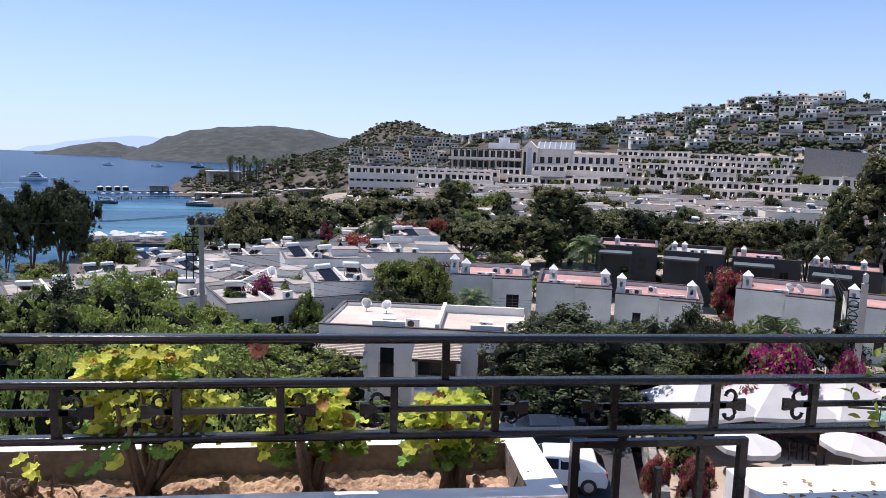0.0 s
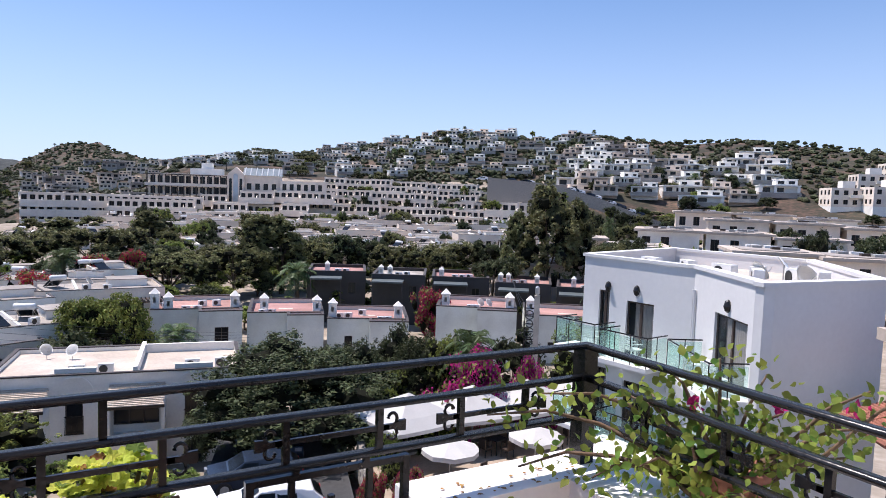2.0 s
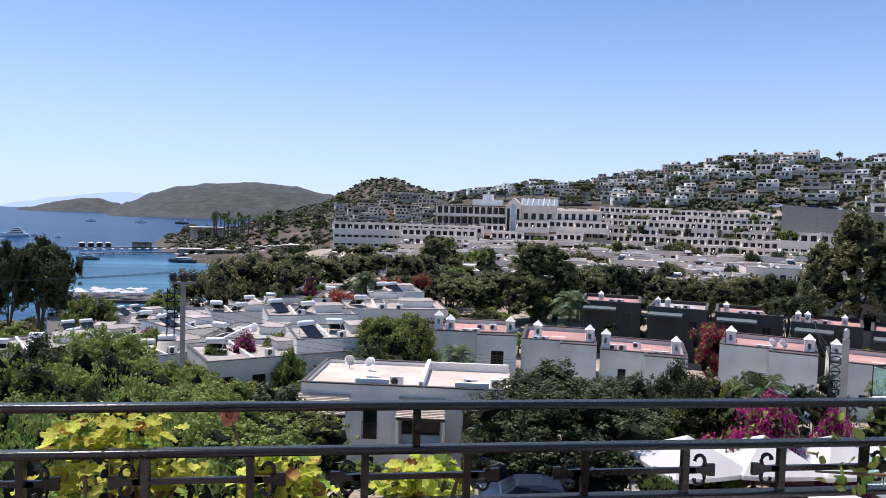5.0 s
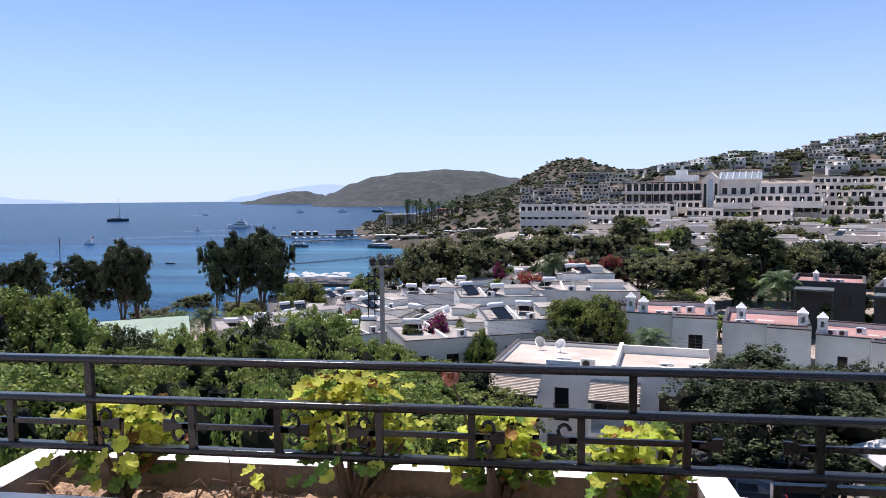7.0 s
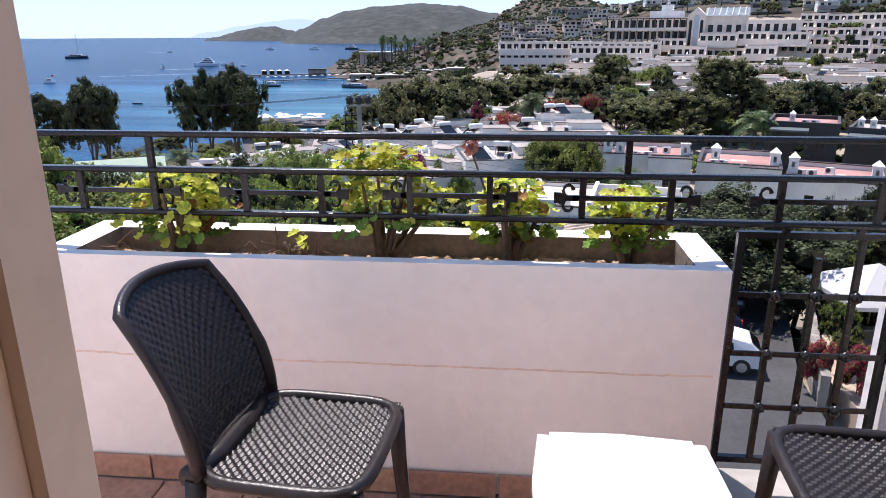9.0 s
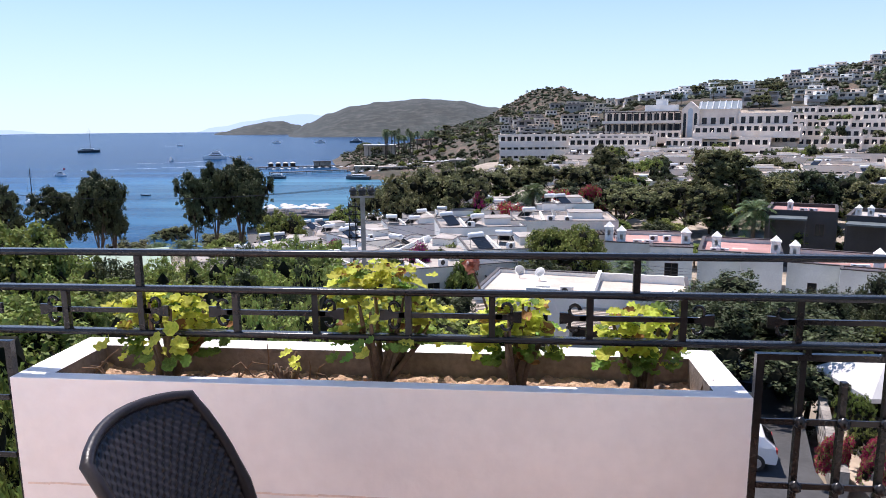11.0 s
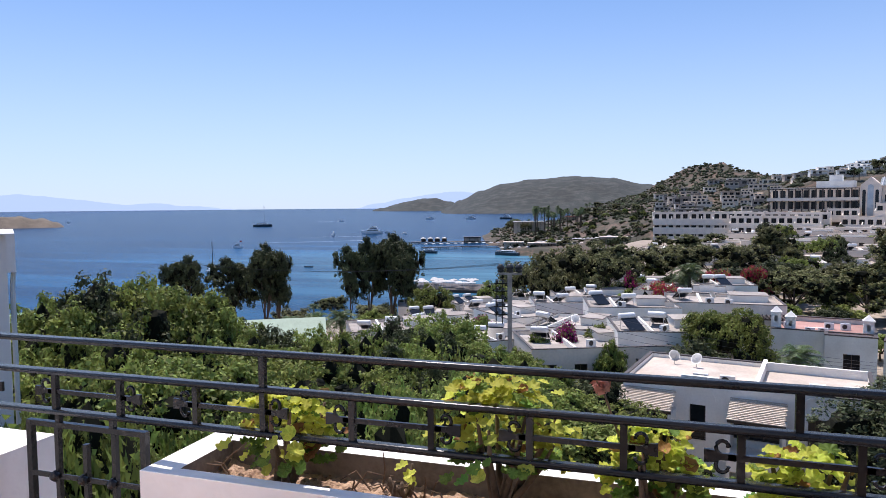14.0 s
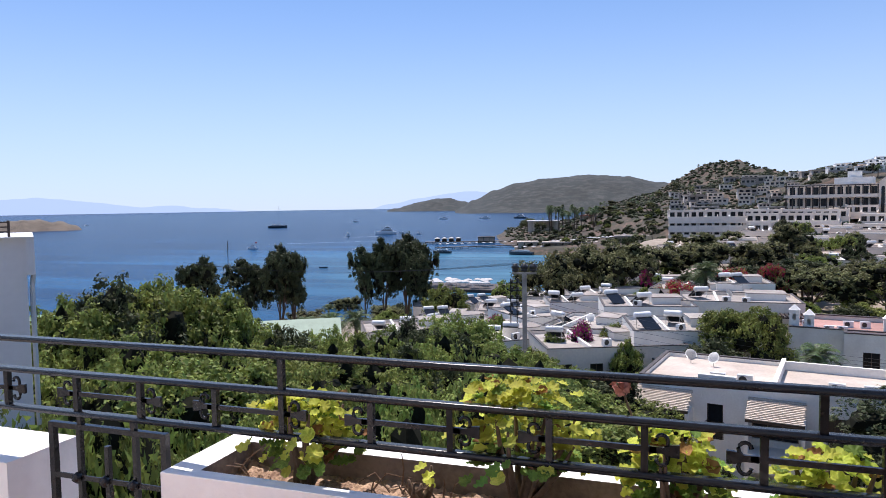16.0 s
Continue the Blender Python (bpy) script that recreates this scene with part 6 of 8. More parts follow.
def make_chair():
    t = thing("chair", "anthracite woven-look plastic garden chair on the terrace", "chair", group="terrace chairs")
    zs = 0.44
    # seat, x runs from the back (-) to the front (+)
    bm = bmesh.new()
    seat = lambda u, v: Vector((-0.195 + 0.395 * u, -0.203 + 0.406 * v, zs - 0.018 * math.sin(math.pi * v) * (1 - 0.4 * u) - 0.012 * math.sin(math.pi * u) + 0.006))
    weave(bm, seat, 90, 90, 0.0042, 3, Vector((0, 0, 1)))
    part("seat", bm, CHAIR_PL, t, smooth=True)
    rim = []
    for k in range(40):
        a = 2 * math.pi * k / 40
        c, s = math.cos(a), math.sin(a)
        q = (abs(c) ** 5 + abs(s) ** 5) ** (-1 / 5)
        rim.append((0.002 + 0.205 * c * q, 0.212 * s * q, zs - 0.004))
    bm = bmesh.new()
    tube(bm, rim + rim[:1], 0.017, 8, cap=False)
    part("seat_frame", bm, CHAIR_PL, t, smooth=True)
    # backrest, curved and leaning
    def back(u, v):
        y = -0.205 + 0.41 * u
        w = 1 - 0.16 * (v - 0.35) ** 2
        return Vector((-0.205 - 0.05 * v - 0.14 * v * v + 0.06 * (2 * u - 1) ** 2 * (0.4 + 0.6 * v), y * w, zs + 0.01 + 0.40 * v - 0.025 * (2 * u - 1) ** 2 * v))
    bm = bmesh.new()
    weave(bm, lambda u, v: back(0.015 + 0.97 * u, 0.02 + 0.965 * v), 90, 90, 0.0042, 3, Vector((1, 0, 0)))
    part("backrest", bm, CHAIR_PL, t, smooth=True)
    bm = bmesh.new()
    path = [back(0, v / 8) for v in range(9)] + [back(u / 10, 1) for u in range(1, 10)] + [back(1, 1 - v / 8) for v in range(9)]
    tube(bm, path, [0.019] * 4 + [0.014] * (len(path) - 8) + [0.019] * 4, 8)
    part("back_frame", bm, CHAIR_PL, t, smooth=True)
    bm = bmesh.new()
    tube(bm, [(-0.205, -0.21, zs), (-0.19, -0.1, zs - 0.01), (-0.19, 0.1, zs - 0.01), (-0.205, 0.21, zs)], 0.028, 8)
    part("back_rail", bm, CHAIR_PL, t, smooth=True)
    for x, y, dx in ((0.185, 0.19, 0.03), (0.185, -0.19, 0.03), (-0.195, 0.195, -0.06), (-0.195, -0.195, -0.06)):
        bm = bmesh.new()
        tube(bm, [(x, y, zs - 0.01), (x + dx * 0.3, y * 1.02, 0.25), (x + dx, y * 1.06, -0.06)], [0.026, 0.021, 0.017], 8)
        part("leg", bm, CHAIR_PL, t, smooth=True)
    return t


CHAIR = make_chair()
CHAIR.matrix_basis = place(Vector((-0.635, 1.095, 0.0)), -5)
copy_thing(CHAIR, place(Vector((0.74, 1.03, 0.0)), 176))


def make_table():
    t = thing("side_table", "low white plastic side table with stepped corners", "table")
    a, s = 0.205, 0.03
    out = [(-a + s, -a - 0.01), (a - s, -a - 0.01), (a - s, -a + s * 0.5), (a, -a + s * 0.5), (a + 0.012, 0), (a, a - s * 0.5), (a - s, a - s * 0.5), (a - s, a), (0, a + 0.012), (-a + s, a), (-a + s, a - s * 0.5), (-a, a - s * 0.5), (-a - 0.012, 0), (-a, -a + s * 0.5), (-a + s, -a + s * 0.5)]
    bm = bmesh.new()
    top = [bm.verts.new((x, y, 0.45)) for x, y in out]
    low = [bm.verts.new((x, y, 0.42)) for x, y in out]
    bm.faces.new(top)
    bm.faces.new(low[::-1])
    for k in range(len(out)):
        bm.faces.new((low[k], low[(k + 1) % len(out)], top[(k + 1) % len(out)], top[k]))
    bevel(bm, 0.004, 2)
    white = mat("white_plastic", (0.82, 0.82, 0.80), 0.35, var=0.04, scale=3)
    part("tabletop", bm, white, t)
    for x in (-0.16, 0.16):
        for y in (-0.16, 0.16):
            bm = bmesh.new()
            tube(bm, [(x, y, 0.42), (x * 1.08, y * 1.08, -0.06)], [0.022, 0.016], 8)
            part("leg", bm, white, t, smooth=True)
    t.matrix_basis = place(Vector((0.15, 0.95, 0)), -2)


make_table()

# ---- geraniums in the planter ----
def leaf_mesh(seed, material, scallop=7, cup=0.25):
    r = random.Random(seed)
    bm = bmesh.new()
    c = bm.verts.new((0.3, 0, 0.0))
    n = scallop * 5
    mid, rim = [], []
    for k in range(n):
        a = -math.pi + 2 * math.pi * (k + 0.5) / n
        rr = 1.0 + 0.055 * math.cos(scallop * a) - 0.35 * max(0, abs(a) - 2.55)
        wave = 0.15 * math.sin(scallop * a + seed) + 0.16 * math.sin(2 * a + seed * 1.7)
        mid.append(bm.verts.new((0.3 + 0.5 * rr * math.cos(a) * 0.9, 0.5 * rr * math.sin(a), cup * 0.3 + 0.05 * math.cos(scallop * a))))
        rim.append(bm.verts.new((0.3 + rr * math.cos(a) * 0.9, rr * math.sin(a), cup + wave)))
    for k in range(n):
        k2 = (k + 1) % n
        bm.faces.new((c, mid[k], mid[k2]))
        bm.faces.new((mid[k], rim[k], rim[k2], mid[k2]))
    return mesh_of("leaf", bm, material, True)


LEAF_GER_GREEN = leaf_mat("green_geranium_leaf", (0.20, 0.29, 0.06), (0.10, 0.17, 0.035), 0.3, through_=0.35, rnd=0.25)
GER = [leaf_mesh(k, LEAF_GERANIUM) for k in range(5)]
GER_G = [leaf_mesh(k + 7, LEAF_GER_GREEN, 8, 0.12) for k in range(3)]
GER_D = [leaf_mesh(k + 17, LEAF_GER_DRY, 6, 0.6) for k in range(2)]
STEM = mat("woody_stem", (0.16, 0.10, 0.06), 0.85, var=0.4, scale=12, bump=0.4)


def turn_to(direction, roll):
    q = Vector(direction).to_track_quat("Z", "X").to_matrix().to_4x4()
    return q @ Matrix.Rotation(roll, 4, "Z")


def geranium(x, w, top, n, seed, flower=None):
    r = random.Random(seed)
    t = thing("geranium", "leggy geranium with yellow-green ruffled leaves and woody stems", "geranium", place(Vector((x, 1.79, 0.65))), group="planter geraniums")
    h = top - 0.65
    tips, rest = [], {}
    for k in range(7):
        a = r.uniform(0, 6.28)
        q = Vector((math.cos(a) * w * r.uniform(0.2, 0.8), math.sin(a) * 0.08, h * r.uniform(0.55, 0.95)))
        bm = bmesh.new()
        tube(bm, [(r.uniform(-0.04, 0.04), r.uniform(-0.03, 0.03), -0.03), (q.x * 0.35, q.y * 0.5, q.z * 0.35), (q.x * 0.75, q.y, q.z * 0.7), q], [0.014, 0.011, 0.008, 0.004], 6)
        part("stem", bm, STEM, t, smooth=True)
        tips.append(q)
    for k in range(n):
        q = tips[k % 7]
        v = r.random()
        z = h * (0.36 + 0.62 * v)
        sp = w * (0.75 + 0.35 * math.sin(3.0 * v)) * r.uniform(0.2, 1.0) ** 0.6 * (1.1 - 0.45 * v)
        a = r.uniform(0, 6.28)
        p = Vector((math.cos(a) * sp * 0.95 + (q.x * 0.25), math.sin(a) * sp * 0.62, z))
        p.y = max(-0.155, min(0.13, p.y))
        if abs(p.y + 0.082) < 0.03:
            p.y = -0.082 + (0.045 if p.y > -0.082 or z > 0.2 else -0.05)
        size = r.uniform(0.015, 0.029) * (1.0 if v < 0.8 else 0.9)
        d = Vector((p.x * 1.2, p.y * 2.0 - 0.10, 0.42 + 0.20 * v))
        me = r.choice(GER_D) if r.random() < 0.05 else r.choice(GER_G) if (r.random() < (0.75 if v < 0.28 else 0.16)) else r.choice(GER)
        m = Matrix.Translation(p) @ turn_to(d + Vector((r.uniform(-0.22, 0.22), r.uniform(-0.22, 0.22), 0)), a) @ Matrix.Scale(size, 4)
        if k % 3 == 0:
            part("leaf", me, None, t, m=m)
        else:
            one = me.copy()
            one.transform(m)
            rest.setdefault(me.materials[0].name, (bmesh.new(), me.materials[0]))[0].from_mesh(one)
            bpy.data.meshes.remove(one)
    for joined, material in rest.values():
        part("foliage", joined, material, t, smooth=True)
    if flower:
        fx, fz = flower
        bm = bmesh.new()
        tube(bm, [(fx * 0.4, 0, h * 0.6), (fx, 0.0, fz - 0.66)], 0.0035, 5)
        part("flower_stalk", bm, STEM, t)
        v, f = cards([(fx, 0.0, fz - 0.65)], 0.016, 60, 0.028)
        part("flower_head", pydata("flower_head", v, f, mat("faded_coral_petal", (0.55, 0.22, 0.15), 0.7, var=0.3, scale=20)), None, t, "withered coral flower head")


geranium(-1.25, 0.22, 0.985, 220, 1)
geranium(-0.55, 0.22, 1.085, 260, 2)
geranium(-0.13, 0.15, 0.985, 165, 3, (-0.13, 1.08))
geranium(0.255, 0.14, 0.955, 145, 4)
geranium(-0.85, 0.05, 0.78, 3, 5)
# dead twigs lying on the soil
r = random.Random(9)
for k in range(26):
    x = r.choice((-1.5, -0.92, -0.88, -0.8, -0.95, 0.40)) + r.uniform(-0.1, 0.1)
    y = r.uniform(1.72, 1.88)
    a, l = r.uniform(-1.2, 1.2), r.uniform(0.06, 0.16)
    bm = bmesh.new()
    tube(bm, [(x, y, 0.672), (x + l * 0.5 * math.sin(a), y, 0.69 + l * 0.28), (x + l * math.sin(a), y + r.uniform(-0.03, 0.03), 0.68 + l * r.uniform(0.1, 0.75))], [0.0035, 0.0028, 0.0015], 5)
    solid("dead_twig", bm, STEM, "dry broken twig on the planter soil", "twig", group="dead twigs")
for k in range(40):
    p = Vector((r.uniform(-1.5, 0.38), r.uniform(1.66, 1.88), 0.678))
    bm = bmesh.new()
    bmesh.ops.create_icosphere(bm, subdivisions=1, radius=r.uniform(0.006, 0.017))
    for v in bm.verts:
        v.co *= 1 + 0.4 * noise.noise(v.co * 90 + p)
    solid("soil_clod", bm, SOIL, "crumbly lump of dry soil in the planter", "clod", m=Matrix.Translation(p), group="soil clods")

# ---- bougainvillea trailing over the corner ----
def vine_leaf(seed, material, length=1.0):
    bm = bmesh.new()
    prof = [(0, 0.0), (0.18, 0.24), (0.42, 0.34), (0.72, 0.19), (1.0, 0.0)]
    mid = [bm.verts.new((x * length, 0, 0.10 * math.sin(x * 3))) for x, w in prof]
    for s in (1, -1):
        side = [bm.verts.new((x * length, s * w, 0.10 * math.sin(x * 3) + 0.12 * w + 0.03 * math.sin(seed + x * 9))) for x, w in prof[1:-1]]
        bm.faces.new((mid[0], side[0], mid[1]) if s < 0 else (mid[0], mid[1], side[0]))
        for k in range(2):
            bm.faces.new((mid[k + 1], side[k], side[k + 1], mid[k + 2]) if s < 0 else (mid[k + 1], mid[k + 2], side[k + 1], side[k]))
        bm.faces.new((mid[3], side[2], mid[4]) if s < 0 else (mid[3], mid[4], side[2]))
    return mesh_of("leaf", bm, material, True)


def vine():
    r = random.Random(33)
    t = thing("bougainvillea", "potted bougainvillea trailing over the railing with magenta flowers", "bougainvillea")
    leaves = [vine_leaf(k, LEAF_VINE) for k in range(3)] + [vine_leaf(9, LEAF_GER_GREEN)]
    bract = [vine_leaf(k + 4, leaf_mat("pink_bract_%s" % "ab"[k], (0.62, 0.04, 0.20), (0.4, 0.02, 0.12), 0.2, through_=0.4), 0.9) for k in range(2)]
    root = Vector((1.86, 1.18, 0.70))
    ends = [((1.72, 1.58, 0.88), (1.30, 1.64, 0.95)), ((1.80, 1.45, 0.95), (1.50, 1.62, 1.00)), ((1.70, 1.50, 0.80), (1.40, 1.60, 0.78)), ((1.85, 1.30, 0.98), (1.80, 1.36, 1.10)), ((1.90, 1.25, 0.95), (1.82, 1.20, 1.18)), ((1.92, 1.15, 0.92), (1.86, 1.02, 1.06)), ((1.95, 1.05, 0.95), (1.95, 0.84, 1.16)), ((1.98, 0.98, 0.92), (2.02, 0.70, 1.22)), ((1.78, 1.30, 0.82), (1.64, 1.32, 0.84)), ((1.76, 1.42, 0.78), (1.62, 1.50, 0.74)), ((1.95, 1.30, 0.85), (2.05, 1.36, 0.98)), ((1.80, 1.12, 0.80), (1.70, 0.98, 0.82)), ((1.95, 1.1, 0.82), (2.1, 0.95, 0.92)), ((1.75, 1.2, 0.8), (1.66, 1.15, 0.95)), ((1.9, 1.4, 0.8), (1.98, 1.6, 0.86)), ((1.82, 1.3, 0.9), (1.7, 1.45, 1.02)), ((1.88, 1.1, 0.86), (1.78, 0.92, 0.95)), ((1.9, 1.2, 0.88), (1.93, 1.12, 1.14)), ((1.84, 1.36, 0.86), (1.86, 1.5, 1.0)), ((2.0, 1.1, 0.9), (2.06, 0.86, 1.04))]
    rest, count = [bmesh.new(), bmesh.new()], 0
    for a, b in ends:
        a, b = Vector(a), Vector(b)
        pts = [root + Vector((r.uniform(-0.03, 0.03), r.uniform(-0.03, 0.03), 0)), root.lerp(a, 0.55) + Vector((0, 0, 0.04)), a, a.lerp(b, 0.5) + Vector((0, 0, 0.03)), b]
        bm = bmesh.new()
        tube(bm, pts, [0.013, 0.010, 0.0075, 0.005, 0.003], 6)
        part("branch", bm, STEM, t, smooth=True)
        for k in range(80):
            u = r.uniform(0.9, 4.0) if r.random() < 0.8 else r.uniform(0.3, 1.0)
            j = min(3, int(u))
            p = pts[j].lerp(pts[j + 1], u - j) + Vector((r.gauss(0, 0.042), r.gauss(0, 0.042), r.gauss(0, 0.038)))
            d = Vector((r.gauss(-0.3, 0.9), r.gauss(-0.5, 0.9), r.gauss(0.45, 0.6)))
            m = Matrix.Translation(p) @ turn_to(d, r.uniform(0, 6.28)) @ Matrix.Scale(r.uniform(0.024, 0.044), 4)
            me = r.choice(leaves)
            count += 1
            if count % 10 == 0:
                part("leaf", me, None, t, m=m)
            else:
                one = me.copy()
                one.transform(m)
                rest[me is leaves[3]].from_mesh(one)
                bpy.data.meshes.remove(one)
    part("foliage", rest[0], LEAF_VINE, t, smooth=True)
    part("foliage", rest[1], LEAF_GER_GREEN, t, smooth=True)
    for p in ((1.80, 1.27, 1.03), (1.90, 1.05, 1.06), (2.0, 0.9, 1.08)):
        for k in range(9):
            q = Vector(p) + Vector((r.gauss(0, 0.012), r.gauss(0, 0.012), r.gauss(0, 0.012)))
            part("bract", r.choice(bract), None, t, m=Matrix.Translation(q) @ turn_to(Vector((r.gauss(0, 1), r.gauss(-0.3, 1), r.gauss(0.4, 0.7))), r.uniform(0, 6.28)) @ Matrix.Scale(r.uniform(0.022, 0.034), 4))
    # pot
    bm = bmesh.new()
    lathe(bm, [(0.075, 0.0), (0.105, 0.14), (0.115, 0.14), (0.115, 0.165), (0.098, 0.165), (0.092, 0.13)], 18)
    part("pot", bm, ROOF_TILE, t, "terracotta pot", smooth=True, m=Matrix.Translation((1.88, 1.18, 0.697)))


vine()
r = random.Random(5)
for k in range(34):
    p = (r.uniform(1.15, 1.7), r.uniform(1.60, 1.72) if k % 2 else r.uniform(1.61, 1.66), 0.704)
    bm = bmesh.new()
    me = vine_leaf(k, LEAF_GER_DRY) if k == 0 else me
    tagged(new("fallen_leaf", me), "dry brown fallen leaf on the white plinth", "leaf", "fallen leaves").matrix_basis = Matrix.Translation(p) @ Matrix.Rotation(r.uniform(0, 6), 4, "Z") @ Matrix.Scale(r.uniform(0.012, 0.024), 4)
    bm.free()


# ---- neighbouring hotel with glass balconies ----
GLASS_GREEN = bpy.data.materials.new("green_balcony_glass")
GLASS_GREEN.use_nodes = True
gn = GLASS_GREEN.node_tree
gb = gn.nodes["Principled BSDF"]
gb.inputs["Base Color"].default_value = (0.74, 0.92, 0.87, 1)
gb.inputs["Roughness"].default_value = 0.04
gb.inputs["Transmission Weight"].default_value = 0.92
gb.inputs["IOR"].default_value = 1.1
CURTAIN = mat("grey_curtain", (0.30, 0.29, 0.27), 0.9, var=0.15, scale=2)
WALL_R = mat("bright_white_render", (0.66, 0.655, 0.65), 0.85, var=0.05, scale=0.6, bump=0.1, stain=0.05)


def balcony(t, m, x0, x1, z, depth=1.25):
    """A slab with posts, handrail and glass panels in front of a wall (local y=0)."""
    b = part("balcony", boxes((x0, x1, -depth, -0.002, z - 0.16, z)), WALL_R, t, m=m)
    runs = [((x0 + 0.05, -depth + 0.06), (x1 - 0.05, -depth + 0.06)), ((x0 + 0.05, -depth + 0.06), (x0 + 0.05, -0.05)), ((x1 - 0.05, -depth + 0.06), (x1 - 0.05, -0.05))]
    for (ax, ay), (bx, by) in runs:
        bm = bmesh.new()
        tube(bm, [(ax, ay, z + 1.06), (bx, by, z + 1.06)], 0.025, 8)
        part("handrail", bm, IRON, b)
        n = 3 if abs(bx - ax) > 1.5 else 2
        for k in range(n):
            u0, u1 = k / n, (k + 1) / n
            p, q = (ax + (bx - ax) * u0, ay + (by - ay) * u0), (ax + (bx - ax) * u1, ay + (by - ay) * u1)
            dx, dy = (q[0] - p[0]) * 0.04, (q[1] - p[1]) * 0.04
            e = 0.006
            bm = boxes((min(p[0] + dx, q[0] - dx) - e, max(p[0] + dx, q[0] - dx) + e, min(p[1] + dy, q[1] - dy) - e, max(p[1] + dy, q[1] - dy) + e, z + 0.08, z + 0.99))
            g = part("glass_panel", bm, GLASS_GREEN, b, "green-tinted glass panel")
            g.visible_shadow = False
            bm = bmesh.new()
            tube(bm, [(p[0], p[1], z), (p[0], p[1], z + 1.06)], 0.018, 6)
            part("baluster", bm, IRON, b)
    return b


def hotel_door(t, m, x0, x1, z0, z1):
    w, h = x1 - x0, z1 - z0
    f = part("door", boxes((0, w, 0, 0.08, h - 0.07, h), (0, 0.07, 0, 0.08, 0, h - 0.07), (w - 0.07, w, 0, 0.08, 0, h - 0.07), (w / 2 - 0.05, w / 2 + 0.05, 0.003, 0.077, 0, h - 0.07)), WOOD_DARK, t, m=m @ Matrix.Translation((x0, 0.08, z0)))
    part("pane", boxes((0.07, w * 0.28, 0.03, 0.038, 0, h - 0.07)), GLASS_DARK, f)
    n = 36
    for xa in (0.07, w / 2 + 0.05):
        bm = bmesh.new()
        row = [[bm.verts.new((xa + (w / 2 - 0.12) * k / n, 0.06 + 0.018 * math.sin(k * 1.3), zz)) for k in range(n + 1)] for zz in (0.02, h - 0.08)]
        for k in range(n):
            bm.faces.new((row[0][k], row[0][k + 1], row[1][k + 1], row[1][k]))
        part("curtain", bm, CURTAIN, f, "pleated grey curtain")


def balcony_chair(m):
    t = thing("balcony_chair", "white slatted chair on a hotel balcony", "chair", m, group="balcony chairs")
    part("seat", boxes((-0.25, 0.25, -0.25, 0.25, 0.40, 0.44)), WHITEPAINT, t)
    for k in range(6):
        part("back_slat", boxes((-0.25, 0.25, 0.22, 0.26, 0.48 + k * 0.075, 0.52 + k * 0.075)), WHITEPAINT, t)
    for x in (-0.23, 0.23):
        for y in (-0.22, 0.24):
            part("leg", boxes((x - 0.02, x + 0.02, y - 0.02, y + 0.02, 0.0, 0.399 if y < 0 else 0.94)), WHITEPAINT, t)
        part("armrest", boxes((x - 0.03, x + 0.03, -0.22, 0.219, 0.62, 0.65)), WHITEPAINT, t)
    return t


